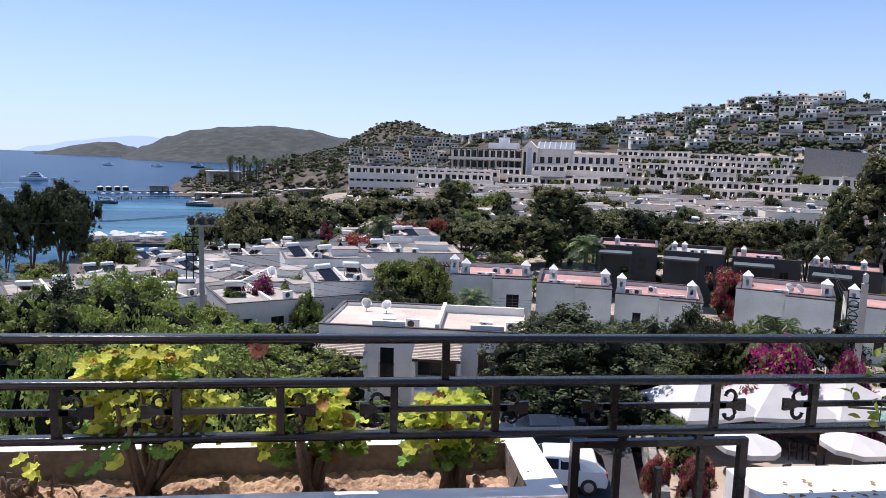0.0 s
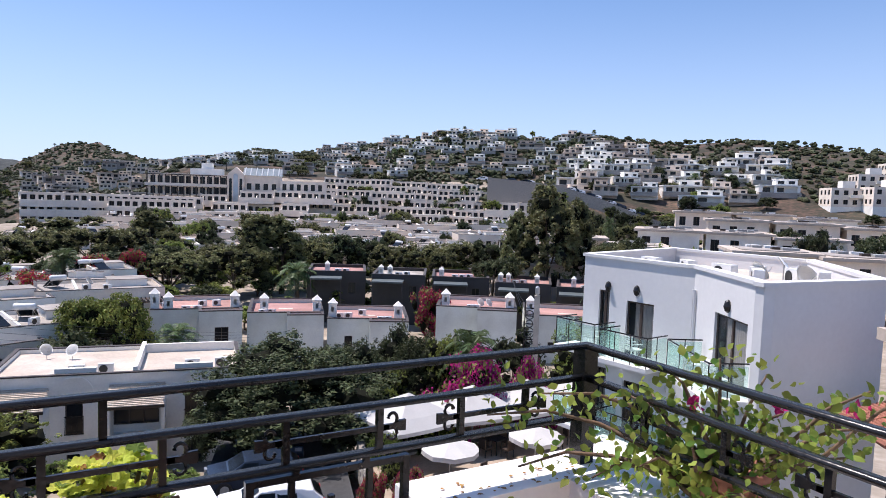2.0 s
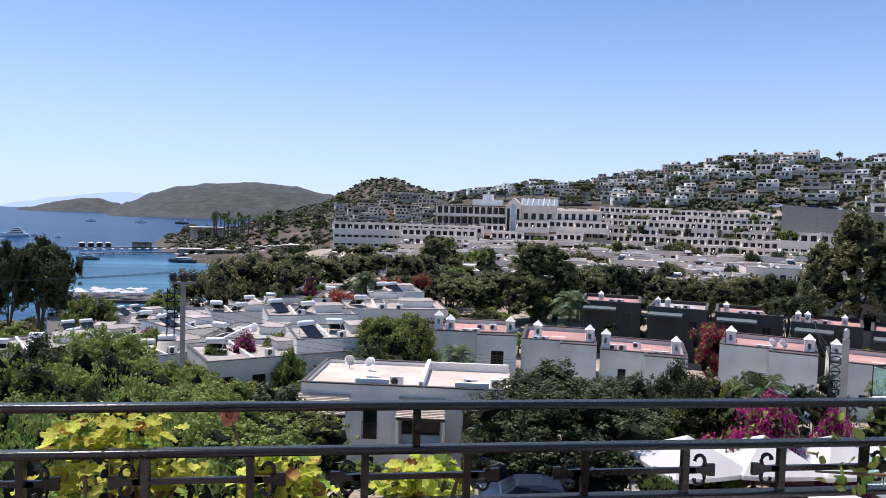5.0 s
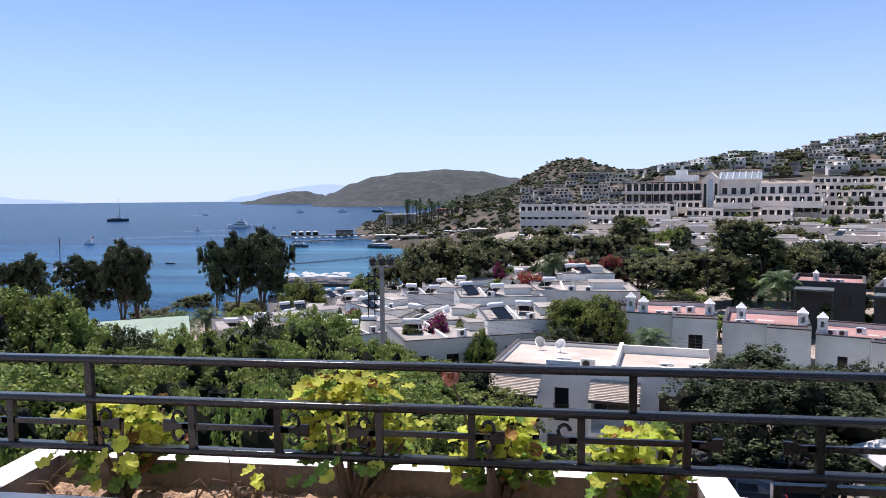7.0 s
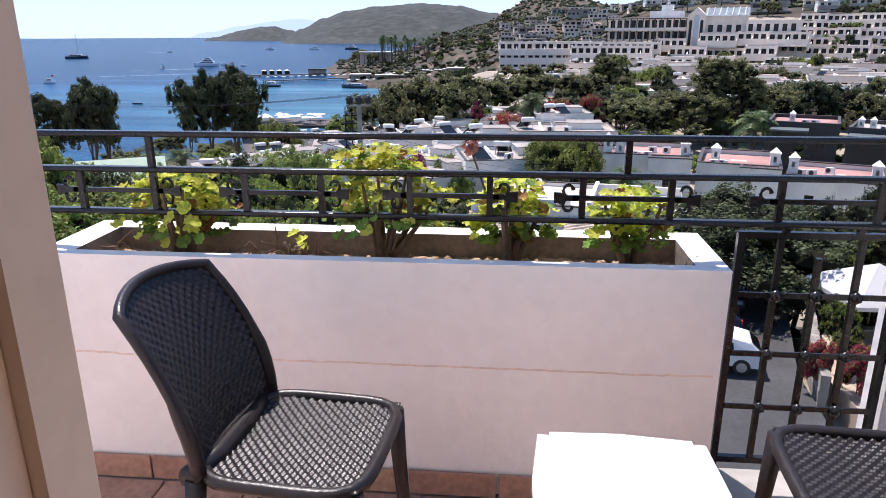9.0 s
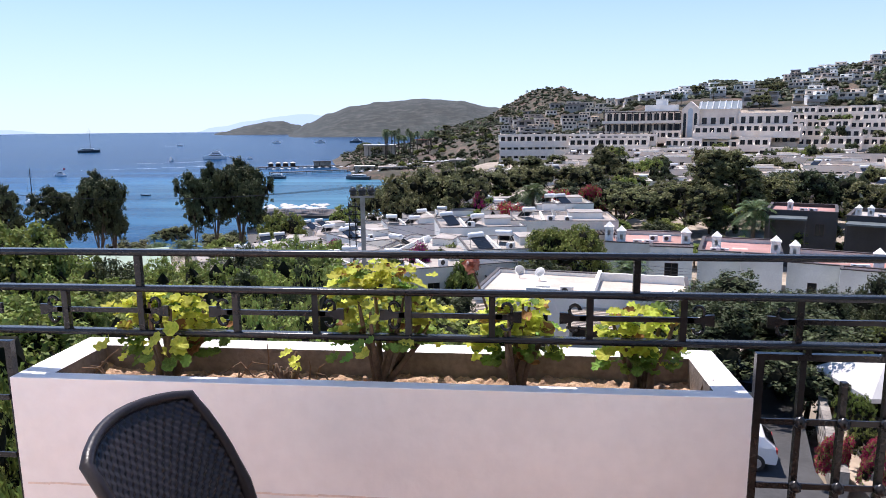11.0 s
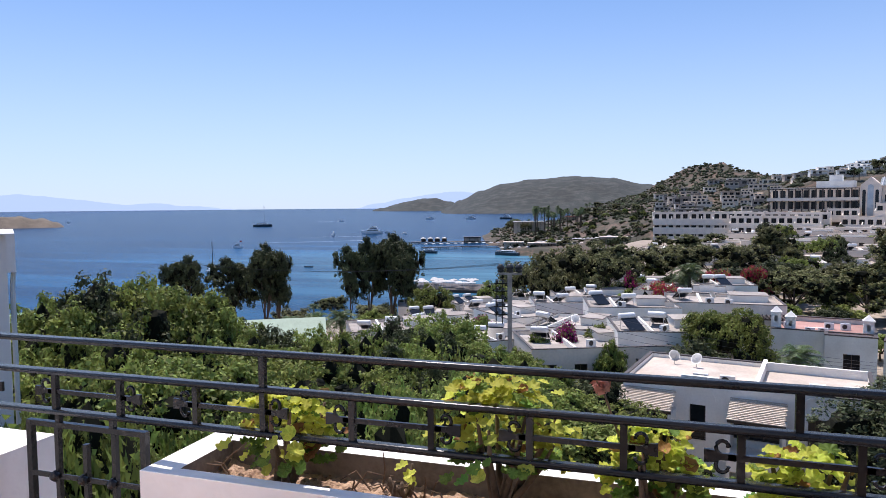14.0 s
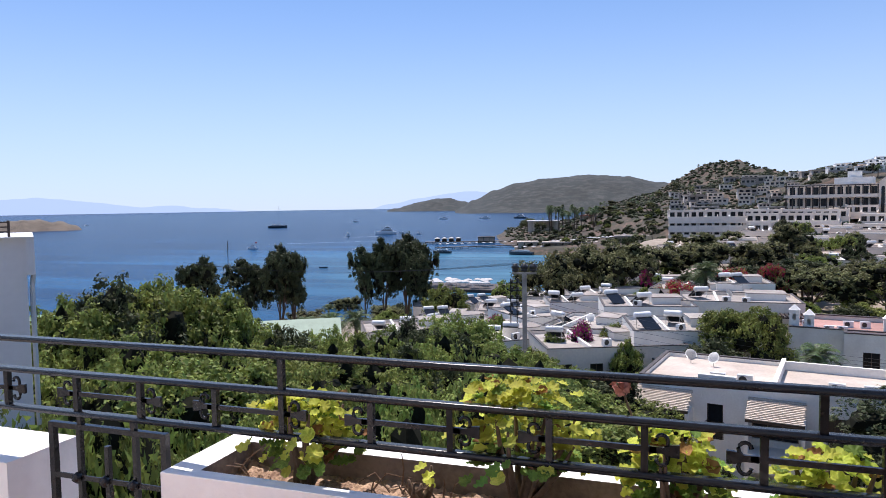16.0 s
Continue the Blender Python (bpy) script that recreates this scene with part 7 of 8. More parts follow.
def neighbour():
    A, B, C, D, E, F = (18.72, 20.47), (19.3, 15.64), (17.02, 11.47), (22.1, 10.9), (27.0, 16.2), (26.0, 22.5)
    base, top = -12.0, -0.52
    h = top - base
    t = thing("hotel_building", "white hotel wing with green glass balconies and rooftop equipment", "hotel")
    def side(p, q, ops):
        m, w = front_pose(p, q, base)
        # mitred ends are butted by a few millimetres
        part("wall", wall_bm(w, h, 0.3, ops), WALL_R, t, m=m)
        part("cornice", boxes((-0.07, w + 0.07, -0.07, 0.34, h, h + 0.1 + 0.006 * len(t.children) % 0.03)), WALL_R, t, m=m)
        return m
    z0 = -4.0 - base
    doors_ab = [(0.8, 1.3, z0, z0 + 2.25), (2.1, 3.3, z0, z0 + 2.0)] + [(0.8, 1.3, z0 - 3.0, z0 - 0.75), (2.1, 3.3, z0 - 3.0, z0 - 1.0)]
    doors_bc = [(1.75, 3.95, z0 + 0.25, z0 + 2.3), (1.75, 3.95, z0 - 2.75, z0 - 0.7)]
    m = side(A, B, doors_ab)
    for o in doors_ab:
        hotel_door(t, m, *o)
    for k in range(2):
        balcony(t, m, -0.3, 1.7, z0 + 0.05 - 3 * k)
        balcony(t, m, 1.85, 4.0, z0 - 0.05 - 3 * k)
    balcony_chair(m @ place(Vector((2.9, -0.5, z0 - 0.05)), 160))
    balcony_chair(m @ place(Vector((0.9, -0.5, z0 + 0.05)), 190))
    for x in (1.24, 2.55):
        bm = bmesh.new()
        lathe(bm, [(0.02, -0.2), (0.09, -0.14), (0.13, 0.0), (0.09, 0.14), (0.02, 0.2)], 10)
        part("wall_lamp", bm, IRON, t, "black oval wall lamp", m=m @ Matrix.Translation((x, -0.04, z0 + 2.42)))
    m = side(B, C, doors_bc)
    for o in doors_bc:
        hotel_door(t, m, *o)
    for k in range(2):
        balcony(t, m, 1.0, 4.35, z0 + 0.18 - 3 * k)
    balcony_chair(m @ place(Vector((3.5, -0.6, z0 + 0.18)), 200))
    balcony_chair(m @ place(Vector((1.7, -0.6, z0 + 0.18)), 150))
    bt = thing("balcony_table", "small white table on a hotel balcony", "table", m @ place(Vector((2.5, -0.62, z0 + 0.18))))
    part("tabletop", bevel(boxes((-0.3, 0.3, -0.25, 0.25, 0.70, 0.73)), 0.008), WHITEPAINT, bt)
    bm = bmesh.new()
    lathe(bm, [(0.2, 0.0), (0.03, 0.03), (0.03, 0.70)], 10)
    part("pedestal", bm, WHITEPAINT, bt)
    bm = bmesh.new()
    lathe(bm, [(0.02, -0.2), (0.09, -0.14), (0.13, 0.0), (0.09, 0.14), (0.02, 0.2)], 10)
    part("wall_lamp", bm, IRON, t, "black oval wall lamp", m=m @ Matrix.Translation((2.7, -0.04, z0 + 2.62)))
    for x in (0.08, 0.22):
        bm = bmesh.new()
        tube(bm, [(x, -0.06, 0), (x, -0.06, h - 0.7)], 0.045, 8)
        part("drainpipe", bm, WALL_R, t, m=m)
    for p, q in ((C, D), (D, E), (E, F), (F, A)):
        side(p, q, [])
    bm = bmesh.new()
    ring = [Vector((x, y, 0)) for x, y in (A, B, C, D, E, F)]
    cen = sum(ring, Vector()) / 6
    ring = [cen + (p - cen) * 0.965 for p in ring]
    up = [bm.verts.new((p.x, p.y, top - 0.55)) for p in ring]
    dn = [bm.verts.new((p.x, p.y, top - 0.8)) for p in ring]
    bm.faces.new(up)
    bm.faces.new(dn[::-1])
    for k in range(6):
        bm.faces.new((dn[k], dn[(k + 1) % 6], up[(k + 1) % 6], up[k]))
    part("roof", bm, ROOF_CREAM, t)
    zr = top - 0.549
    for x, y, a in ((20.4, 18.6, 80), (20.9, 17.3, 60), (21.0, 15.8, 85), (21.6, 14.9, 20), (22.2, 13.9, 60), (20.6, 14.2, 40), (22.4, 13.0, 30)):
        put(AC, place(Vector((x, y, zr)), a + 180, 1.05))
    d = put(DISH, place(Vector((21.3, 14.6, zr)), 70, 0.8))
    put(DISH, place(Vector((22.6, 14.6, zr)), 40, 0.95))
    put(DISH, place(Vector((21.4, 13.0, zr)), -20, 0.8))


neighbour()


def second_wing():
    """The next wing beyond, seen at the edge of the terrace view, with its tiled canopy."""
    t = thing("hotel_building", "white hotel wing with a terracotta canopy beside it", "hotel")
    m, w = front_pose((15.6, 6.2), (20.0, 3.2), -12.0)
    h = 11.3
    ops = [(1.0, 2.6, h - 3.6, h - 1.3)]
    part("wall", wall_bm(w, h, 0.3, ops), WALL_R, t, m=m)
    hotel_door(t, m, *ops[0])
    balcony(t, m, 0.3, 3.2, h - 3.6)
    m2, w2 = front_pose((20.0, 9.0), (15.6, 6.2), -12.0)
    part("wall", wall_bm(w2, h, 0.3, []), WALL_R, t, m=m2)
    part("roof", boxes((0.3, w - 0.3, 0.3, 3.5, h - 0.8, h - 0.5)), ROOF_CREAM, t, m=m)
    c = thing("tiled_canopy", "pitched terracotta-tiled canopy on dark timber", "canopy")
    bm = bmesh.new()
    mm = place(Vector((20.6, 9.9, -4.6)), 0)
    for i in range(26):
        for j in range(12):
            x0, y0 = -2.6 + i * 0.2, -3.0 + j * 0.26
            z = 0.9 - abs(j * 0.26) * 0.30
            tube(bm, [(x0, -y0 - 3.0, z), (x0, -y0 - 3.3, z - 0.08)], [0.085, 0.1], 6)
    part("tiles", bm, ROOF_TILE, c, m=mm)
    part("beam", boxes((-2.7, 2.7, -3.5, -3.3, -0.35, -0.15), (-2.7, 2.7, -0.1, 0.1, 0.5, 0.7)), WOOD_DARK, c, m=mm)
    for x in (-2.5, 2.5):
        part("post", boxes((x - 0.1, x + 0.1, -3.48, -3.32, -7.5, -0.351)), WOOD_DARK, c, m=mm)


second_wing()

# ---- street and restaurant terrace below ----
def slab(name, pts, z, thick, material, label, category):
    bm = bmesh.new()
    up = [bm.verts.new((x, y, z if not isinstance(z, (list, tuple)) else z[i])) for i, (x, y) in enumerate(pts)]
    dn = [bm.verts.new((v.co.x, v.co.y, v.co.z - thick)) for v in up]
    bm.faces.new(up)
    bm.faces.new(dn[::-1])
    for k in range(len(pts)):
        bm.faces.new((dn[k], dn[(k + 1) % len(pts)], up[(k + 1) % len(pts)], up[k]))
    bmesh.ops.recalc_face_normals(bm, faces=bm.faces)
    return solid(name, bm, material, label, category, kind="structure")


slab("road", [(3.5, 12.0), (9.8, 12.0), (11.2, 25.0), (14.0, 34.0), (15.0, 41.0), (9.6, 41.0), (6.0, 30.0)], [-11.22, -11.22, -11.22, -11.5, -12.4, -12.4, -11.5], 4, ASPHALT, "shaded asphalt lane between the garden walls", "road")
slab("pavement", [(12.4, 14.0), (30.0, 13.0), (31.0, 36.0), (18.0, 36.6), (13.6, 29.8), (11.9, 24.0)], -10.95, 5, PAVING, "beige paved restaurant terrace", "terrace")


def garden_wall(pts, h, w=0.35):
    t = thing("garden_wall", "rough grey stone garden wall along the lane", "wall", kind="structure")
    r = random.Random(2)
    for (a, b) in zip(pts, pts[1:]):
        m, l = front_pose(a, b, -11.6)
        part("core", boxes((0, l, 0.04, w - 0.04, 0, h - 0.06)), CONCRETE, t, m=m)
        z = 0.0
        while z < h - 0.1:
            hh = r.uniform(0.22, 0.34)
            hh = min(hh, h - z)
            x = 0.0
            while x < l - 0.05:
                ww = min(r.uniform(0.3, 0.7), l - x)
                d = r.uniform(0, 0.03)
                part("stone", bevel(boxes((x + 0.012, x + ww - 0.012, d, w - d, z + 0.012, z + hh - 0.012)), 0.02), STONE, t, m=m)
                x += ww
            z += hh


STONE = mat("grey_field_stone", (0.30, 0.27, 0.235), 0.95, var=0.35, scale=3, bump=0.5, bscale=14, rnd=0.2)
garden_wall([(11.3, 22.6), (12.0, 25.2), (13.5, 29.6), (16.5, 34.0)], 1.5)
bm = boxes((0, 9.0, 0, 0.22, 0, 1.15), (0, 9.0, -0.05, 0.27, 1.15, 1.22))
solid("terrace_wall", bm, mat("ochre_render", (0.55, 0.42, 0.29), 0.9, var=0.1, scale=0.8, stain=0.15), "low ochre terrace wall beside the umbrellas", "wall", m=front_pose((17.4, 31.6), (26.0, 29.6), -10.95)[0], kind="structure")


def big_umbrella(x, y, rot):
    t = thing("parasol", "large square white canvas parasol, open", "parasol", place(Vector((x, y, -10.95)), rot), group="square white parasols")
    bm = bmesh.new()
    n, s = 8, 1.95
    pk = bm.verts.new((0, 0, 3.0))
    rings = []
    for q, z in ((0.35, 2.62), (0.7, 2.22), (1.0, 1.80)):
        ring = []
        for side in range(4):
            a = radians(90 * side + 45)
            b = radians(90 * side + 135)
            p, e = Vector((math.cos(a), math.sin(a), 0)) * s * 1.414 * q, Vector((math.cos(b), math.sin(b), 0)) * s * 1.414 * q
            for k in range(n):
                w = p.lerp(e, k / n)
                ring.append(bm.verts.new((w.x, w.y, z - 0.05 * math.sin(math.pi * k / n))))
        rings.append(ring)
    m = len(rings[0])
    for k in range(m):
        bm.faces.new((pk, rings[0][k], rings[0][(k + 1) % m]))
    for a, b in zip(rings, rings[1:]):
        for k in range(m):
            bm.faces.new((a[k], b[k], b[(k + 1) % m], a[(k + 1) % m]))
    low = [bm.verts.new((v.co.x, v.co.y, v.co.z - 0.18)) for v in rings[-1]]
    for k in range(m):
        bm.faces.new((rings[-1][k], low[k], low[(k + 1) % m], rings[-1][(k + 1) % m]))
    part("canopy", bm, CANVAS, t)
    bm = bmesh.new()
    tube(bm, [(0, 0, 0), (0, 0, 2.74)], 0.04, 8)
    part("pole", bm, METAL, t)
    part("base", bevel(boxes((-0.4, 0.4, -0.4, 0.4, 0, 0.12)), 0.02), CONCRETE, t)
    for k in range(4):
        a = radians(90 * k + 45)
        bm = bmesh.new()
        tube(bm, [(0, 0, 2.70), (math.cos(a) * 2.7, math.sin(a) * 2.7, 1.80)], 0.014, 5)
        part("rib", bm, METAL, t)


for x, y, a in ((15.6, 29.1, 8), (19.3, 29.0, -4), (22.6, 28.8, 5), (26.4, 28.2, 0)):
    big_umbrella(x, y, a)


def round_umbrella(x, y):
    t = thing("parasol", "octagonal white parasol with scalloped valance", "parasol", place(Vector((x, y, -10.95))), group="octagonal white parasols")
    bm = bmesh.new()
    pk = bm.verts.new((0, 0, 1.75))
    rim = [bm.verts.new((1.3 * math.cos(a), 1.3 * math.sin(a), 1.32 - (0.05 if k % 2 else 0))) for k, a in enumerate([2 * math.pi * k / 16 for k in range(16)])]
    low = [bm.verts.new((v.co.x * 1.01, v.co.y * 1.01, v.co.z - 0.2)) for v in rim]
    for k in range(16):
        bm.faces.new((pk, rim[k], rim[(k + 1) % 16]))
        bm.faces.new((rim[k], low[k], low[(k + 1) % 16], rim[(k + 1) % 16]))
    part("canopy", bm, CANVAS, t)
    bm = bmesh.new()
    tube(bm, [(0, 0, 0), (0, 0, 1.74)], 0.03, 8)
    part("pole", bm, METAL, t)
    part("base", bevel(boxes((-0.3, 0.3, -0.3, 0.3, 0, 0.1)), 0.02), CONCRETE, t)


for p in ((16.0, 25.7), (20.6, 25.4), (24.4, 24.6)):
    round_umbrella(*p)


def cafe_set(x, y, rot):
    t = thing("cafe_table", "dark cafe table on the paved terrace", "table", place(Vector((x, y, -10.95)), rot), group="cafe tables")
    part("tabletop", bevel(boxes((-0.4, 0.4, -0.4, 0.4, 0.71, 0.75)), 0.01), BLACK, t)
    for a in (-0.34, 0.34):
        for b in (-0.34, 0.34):
            part("leg", boxes((a - 0.025, a + 0.025, b - 0.025, b + 0.025, 0, 0.709)), BLACK, t)
    for k in range(4):
        m = place(Vector((x, y, -10.95)), rot + 90 * k) @ Matrix.Translation((0, -0.75, 0))
        if cafe_proto:
            copy_thing(cafe_proto[0], m)
            continue
        c = thing("cafe_chair", "dark wicker cafe chair beside a table", "chair", m, group="cafe chairs")
        cafe_proto.append(c)
        part("seat", bevel(boxes((-0.24, 0.24, -0.24, 0.24, 0.40, 0.46)), 0.02), WOOD_DARK, c)
        part("backrest", bevel(boxes((-0.24, 0.24, -0.27, -0.22, 0.461, 0.9)), 0.02), WOOD_DARK, c)
        for a in (-0.21, 0.21):
            for b in (-0.21, 0.21):
                part("leg", boxes((a - 0.02, a + 0.02, b - 0.02, b + 0.02, 0, 0.399)), BLACK, c)


cafe_proto = []
for x, y, a in ((19.6, 27.2, 10), (22.6, 26.8, -8), (17.4, 23.6, 20), (25.6, 26.4, 12)):
    cafe_set(x, y, a)


# planting along the lane wall
for x, y, k, s, sz in ((13.2, 26.6, "fresh", 0.35, 0.55), (12.7, 24.6, "hedge", 0.22, 0.3), (14.4, 29.6, "fresh", 0.4, 0.5), (15.8, 32.2, "hedge", 0.3, 0.4), (12.4, 23.0, "bloom_red", 0.3, 0.5), (13.9, 28.2, "shrub", 0.22, 0.3), (17.2, 34.4, "hedge", 0.4, 0.45), (21.0, 34.2, "hedge", 0.6, 0.7), (25.0, 33.4, "shrub", 0.7, 0.75), (28.4, 31.5, "hedge", 0.7, 0.8), (11.3, 23.8, "bloom_red", 0.25, 0.45)):
    plant(k, Vector((x, y, -11.0)), x * 50, s, sz)


# ---- cars ----
def car(x, y, z, rot, paint, label, far=False):
    t = thing("car", label, "car", place(Vector((x, y, z)), rot))
    side = [(-2.05, 0.35), (-2.1, 0.62), (-1.95, 0.86), (-1.15, 0.98), (-0.45, 1.42), (0.7, 1.47), (1.55, 1.30), (1.95, 0.98), (2.05, 0.62), (2.0, 0.32)]
    bm = bmesh.new()
    rows = []
    for y_, k in ((-0.84, 0.0), (-0.80, 1.0), (0.80, 1.0), (0.84, 0.0)):
        rows.append([bm.verts.new((px, y_ * (0.86 if pz > 1.1 and k else 1.0), pz if k or pz < 0.99 else 0.95)) for px, pz in side])
    n = len(side)
    for a, b in zip(rows, rows[1:]):
        for k in range(n):
            bm.faces.new((a[k], a[(k + 1) % n], b[(k + 1) % n], b[k]))
    bm.faces.new(rows[0][::-1])
    bm.faces.new(rows[-1])
    bmesh.ops.recalc_face_normals(bm, faces=bm.faces)
    bevel(bm, 0.03, 2)
    part("body", bm, paint, t, smooth=False)
    def pane(name, pts):
        bm = bmesh.new()
        v = [bm.verts.new(p) for p in pts]
        bm.faces.new(v)
        bmesh.ops.solidify(bm, geom=bm.faces[:], thickness=0.012)
        part(name, bm, GLASS_DARK, t)
    pane("windscreen", [(-1.1, -0.66, 1.035), (-1.1, 0.66, 1.035), (-0.5, 0.58, 1.425), (-0.5, -0.58, 1.425)])
    pane("rear_window", [(1.60, -0.58, 1.31), (1.60, 0.58, 1.31), (1.96, 0.64, 1.02), (1.96, -0.64, 1.02)])
    for s in (-1, 1):
        for x0, x1 in ((-0.85, 0.10), (0.18, 0.95)):
            pane("side_window", [(x0, s * 0.845, 0.99), (x1, s * 0.845, 1.0), (min(x1, 0.9), s * 0.715, 1.36), (max(x0 + 0.38, x0) if x0 < 0 else x0, s * 0.715, 1.36)])
        for wx in (-1.3, 1.3):
            w = bmesh.new()
            lathe(w, [(0.2, -0.1), (0.31, -0.1), (0.33, -0.05), (0.33, 0.05), (0.31, 0.1), (0.2, 0.1)], 18)
            wh = part("wheel", w, BLACK, t, m=Matrix.Translation((wx, s * 0.78, 0.33)) @ Matrix.Rotation(radians(90), 4, "X"))
            if far:
                continue
            w = bmesh.new()
            lathe(w, [(0.04, -0.115), (0.2, -0.104), (0.2, 0.104), (0.04, 0.115)], 12)
            part("rim", w, METAL, wh)
        if far:
            continue
        lt = bmesh.new()
        box(lt, 1.93, 2.02, s * 0.7 - 0.12, s * 0.7 + 0.12, 0.75, 0.93)
        part("tail_light", bevel(lt, 0.02), mat("red_lens", (0.4, 0.02, 0.02), 0.3, var=0.1) if "red_lens" not in bpy.data.materials else bpy.data.materials["red_lens"], t)
        lt = bmesh.new()
        box(lt, -2.08, -1.9, s * 0.62 - 0.16, s * 0.62 + 0.16, 0.68, 0.82)
        part("headlight", bevel(lt, 0.02), METAL, t)
    return t


CAR_WHITE = mat("white_car_paint", (0.78, 0.78, 0.78), 0.2, var=0.03)
CAR_DARK = mat("dark_blue_car_paint", (0.02, 0.03, 0.05), 0.2, var=0.1)
car(7.9, 25.9, -11.3, -12, CAR_WHITE, "white hatchback parked in the shaded lane")
car(8.2, 29.4, -11.4, -10, CAR_DARK, "dark blue hatchback parked in the shaded lane")
car(11.0, 33.6, -11.6, 70, CAR_DARK, "dark car parked further along the lane")


# ---- power poles ----
def power_pole(x, y, z0, z1, rot, arms):
    t = thing("power_pole", "concrete power pole with crossarms and dark insulators", "power pole", place(Vector((x, y, z0)), rot), group="power poles")
    h = z1 - z0
    part("mast", bevel(boxes((-0.18, 0.18, -0.16, 0.16, 0, h - 0.55)), 0.03), CONCRETE, t)
    part("crossarm", boxes((-0.95, 0.95, -0.12, 0.12, h - 0.549, h - 0.40)), CONCRETE, t)
    for k, px in enumerate((-0.72, 0.0, 0.72)):
        bm = bmesh.new()
        lathe(bm, [(0.08, 0.0), (0.12, 0.05), (0.27, 0.09), (0.27, 0.24), (0.20, 0.27), (0.31, 0.33), (0.31, 0.52), (0.2, 0.55), (0.2, 0.66), (0.07, 0.69)], 12)
        part("insulator", bm, BLACK, t, smooth=True, m=Matrix.Translation((px, 0, h - 0.398)))
    for k in range(arms):
        zz = h - 1.3 - k * 0.62
        part("bracket", boxes((-1.25, -0.181, -0.05, 0.05, zz, zz + 0.09)), IRON, t)
        for px in (-1.0, -0.55):
            bm = bmesh.new()
            lathe(bm, [(0.05, 0), (0.14, 0.05), (0.08, 0.11), (0.14, 0.17), (0.05, 0.24)], 8)
            part("insulator", bm, BLACK, t, m=Matrix.Translation((px, 0, zz + 0.091)))
    for px in (-1.1, -0.6):
        part("strut", boxes((px - 0.04, px + 0.04, -0.045, 0.045, h - 1.4 - 0.62 * arms, h - 0.9)), IRON, t)


power_pole(-12.0, 53.6, -16.0, -3.4, 10, 5)


def service_pole():
    t = thing("power_pole", "pale concrete pole wrapped in coiled black cables", "power pole", place(Vector((25.0, 31.3, -12.5)), -38))
    part("mast", bevel(boxes((-0.16, 0.16, -0.16, 0.16, 0, 8.6)), 0.04), mat("pale_concrete", (0.46, 0.42, 0.36), 0.9, var=0.2, scale=2), t)
    part("ladder", boxes((-0.7, -0.64, -0.05, 0.05, 3.0, 8.2)), IRON, t)
    for k in range(11):
        part("rung", boxes((-0.64, -0.161, -0.03, 0.03, 3.2 + k * 0.46, 3.26 + k * 0.46)), IRON, t)
    r = random.Random(8)
    for k in range(9):
        bm = bmesh.new()
        z = 3.3 + k * 0.52
        rr = r.uniform(0.18, 0.28)
        tube(bm, [(-0.4 + rr * math.cos(a), -0.12 + 0.05 * math.sin(a), z + rr * math.sin(a)) for a in [2 * math.pi * j / 14 for j in range(15)]], 0.03, 5)
        part("cable_coil", bm, BLACK, t)
    bm = bmesh.new()
    lathe(bm, [(0.05, 0), (0.13, 0.1), (0.13, 0.45), (0.05, 0.55)], 10)
    part("junction_box", bm, METAL, t, m=Matrix.Translation((0, 0, 8.6)))


service_pole()


def wire(a, b, sag):
    bm = bmesh.new()
    a, b = Vector(a), Vector(b)
    tube(bm, [a.lerp(b, k / 14) - Vector((0, 0, sag * 4 * (k / 14) * (1 - k / 14))) for k in range(15)], 0.014, 3)
    solid("power_line", bm, BLACK, "thin black overhead power line", "power line", group="power lines")


for k in range(5):
    wire((-12.6, 53.6, -5.0 - 0.62 * k), (16.5, 62.0, -11.2 - 0.25 * k), 0.8)
for k in range(3):
    wire((-12.7 + 0.7 * k, 53.6, -3.05), (-52.0, 62.0, -4.2), 0.9)
    wire((24.6, 31.4, -4.6 - 0.5 * k), (45.5, 62.0, -6.5), 0.6)


# ---- building at the seaward edge ----
def edge_building():
    t = thing("building", "white building corner with roof railing and gutter bracket", "building")
    w = 7.0
    p = at(50.25, 23.55, -12.0)
    m = place(p, 50.25) @ Matrix.Translation((-w, 0, 0))
    h = 12.85
    part("wall", boxes((0, w - 0.22, 0, 5, 0, h - 0.02)), WALL_R, t, m=m)
    part("parapet", bevel(boxes((-0.1, w, -0.22, 5.2, h - 0.018, h + 0.02), (w - 0.219, w, -0.2, 5.2, h - 1.1, h - 0.02)), 0.03), WALL_R, t, m=m)
    bm = bmesh.new()
    tube(bm, [(w - 0.1, 0.3, 0), (w - 0.1, 0.3, h - 1.5), (w - 0.05, 0.3, h - 1.1)], 0.07, 8)
    part("drainpipe", bm, WALL_R, t, m=m)
    for k in range(3):
        part("rail", boxes((w - 4, w - 0.6, 0.2, 0.25, h + 0.15 + 0.14 * k, h + 0.19 + 0.14 * k)), WOOD_DARK, t, m=m)
    for k in range(6):
        part("rail_post", boxes((w - 0.65 - 0.65 * k, w - 0.58 - 0.65 * k, 0.19, 0.26, h + 0.021, h + 0.5)), WOOD_DARK, t, m=m)


edge_building()
GREEN_ROOF = mat("green_roof_sheet", (0.16, 0.30, 0.17), 0.6, var=0.2, scale=1.0)


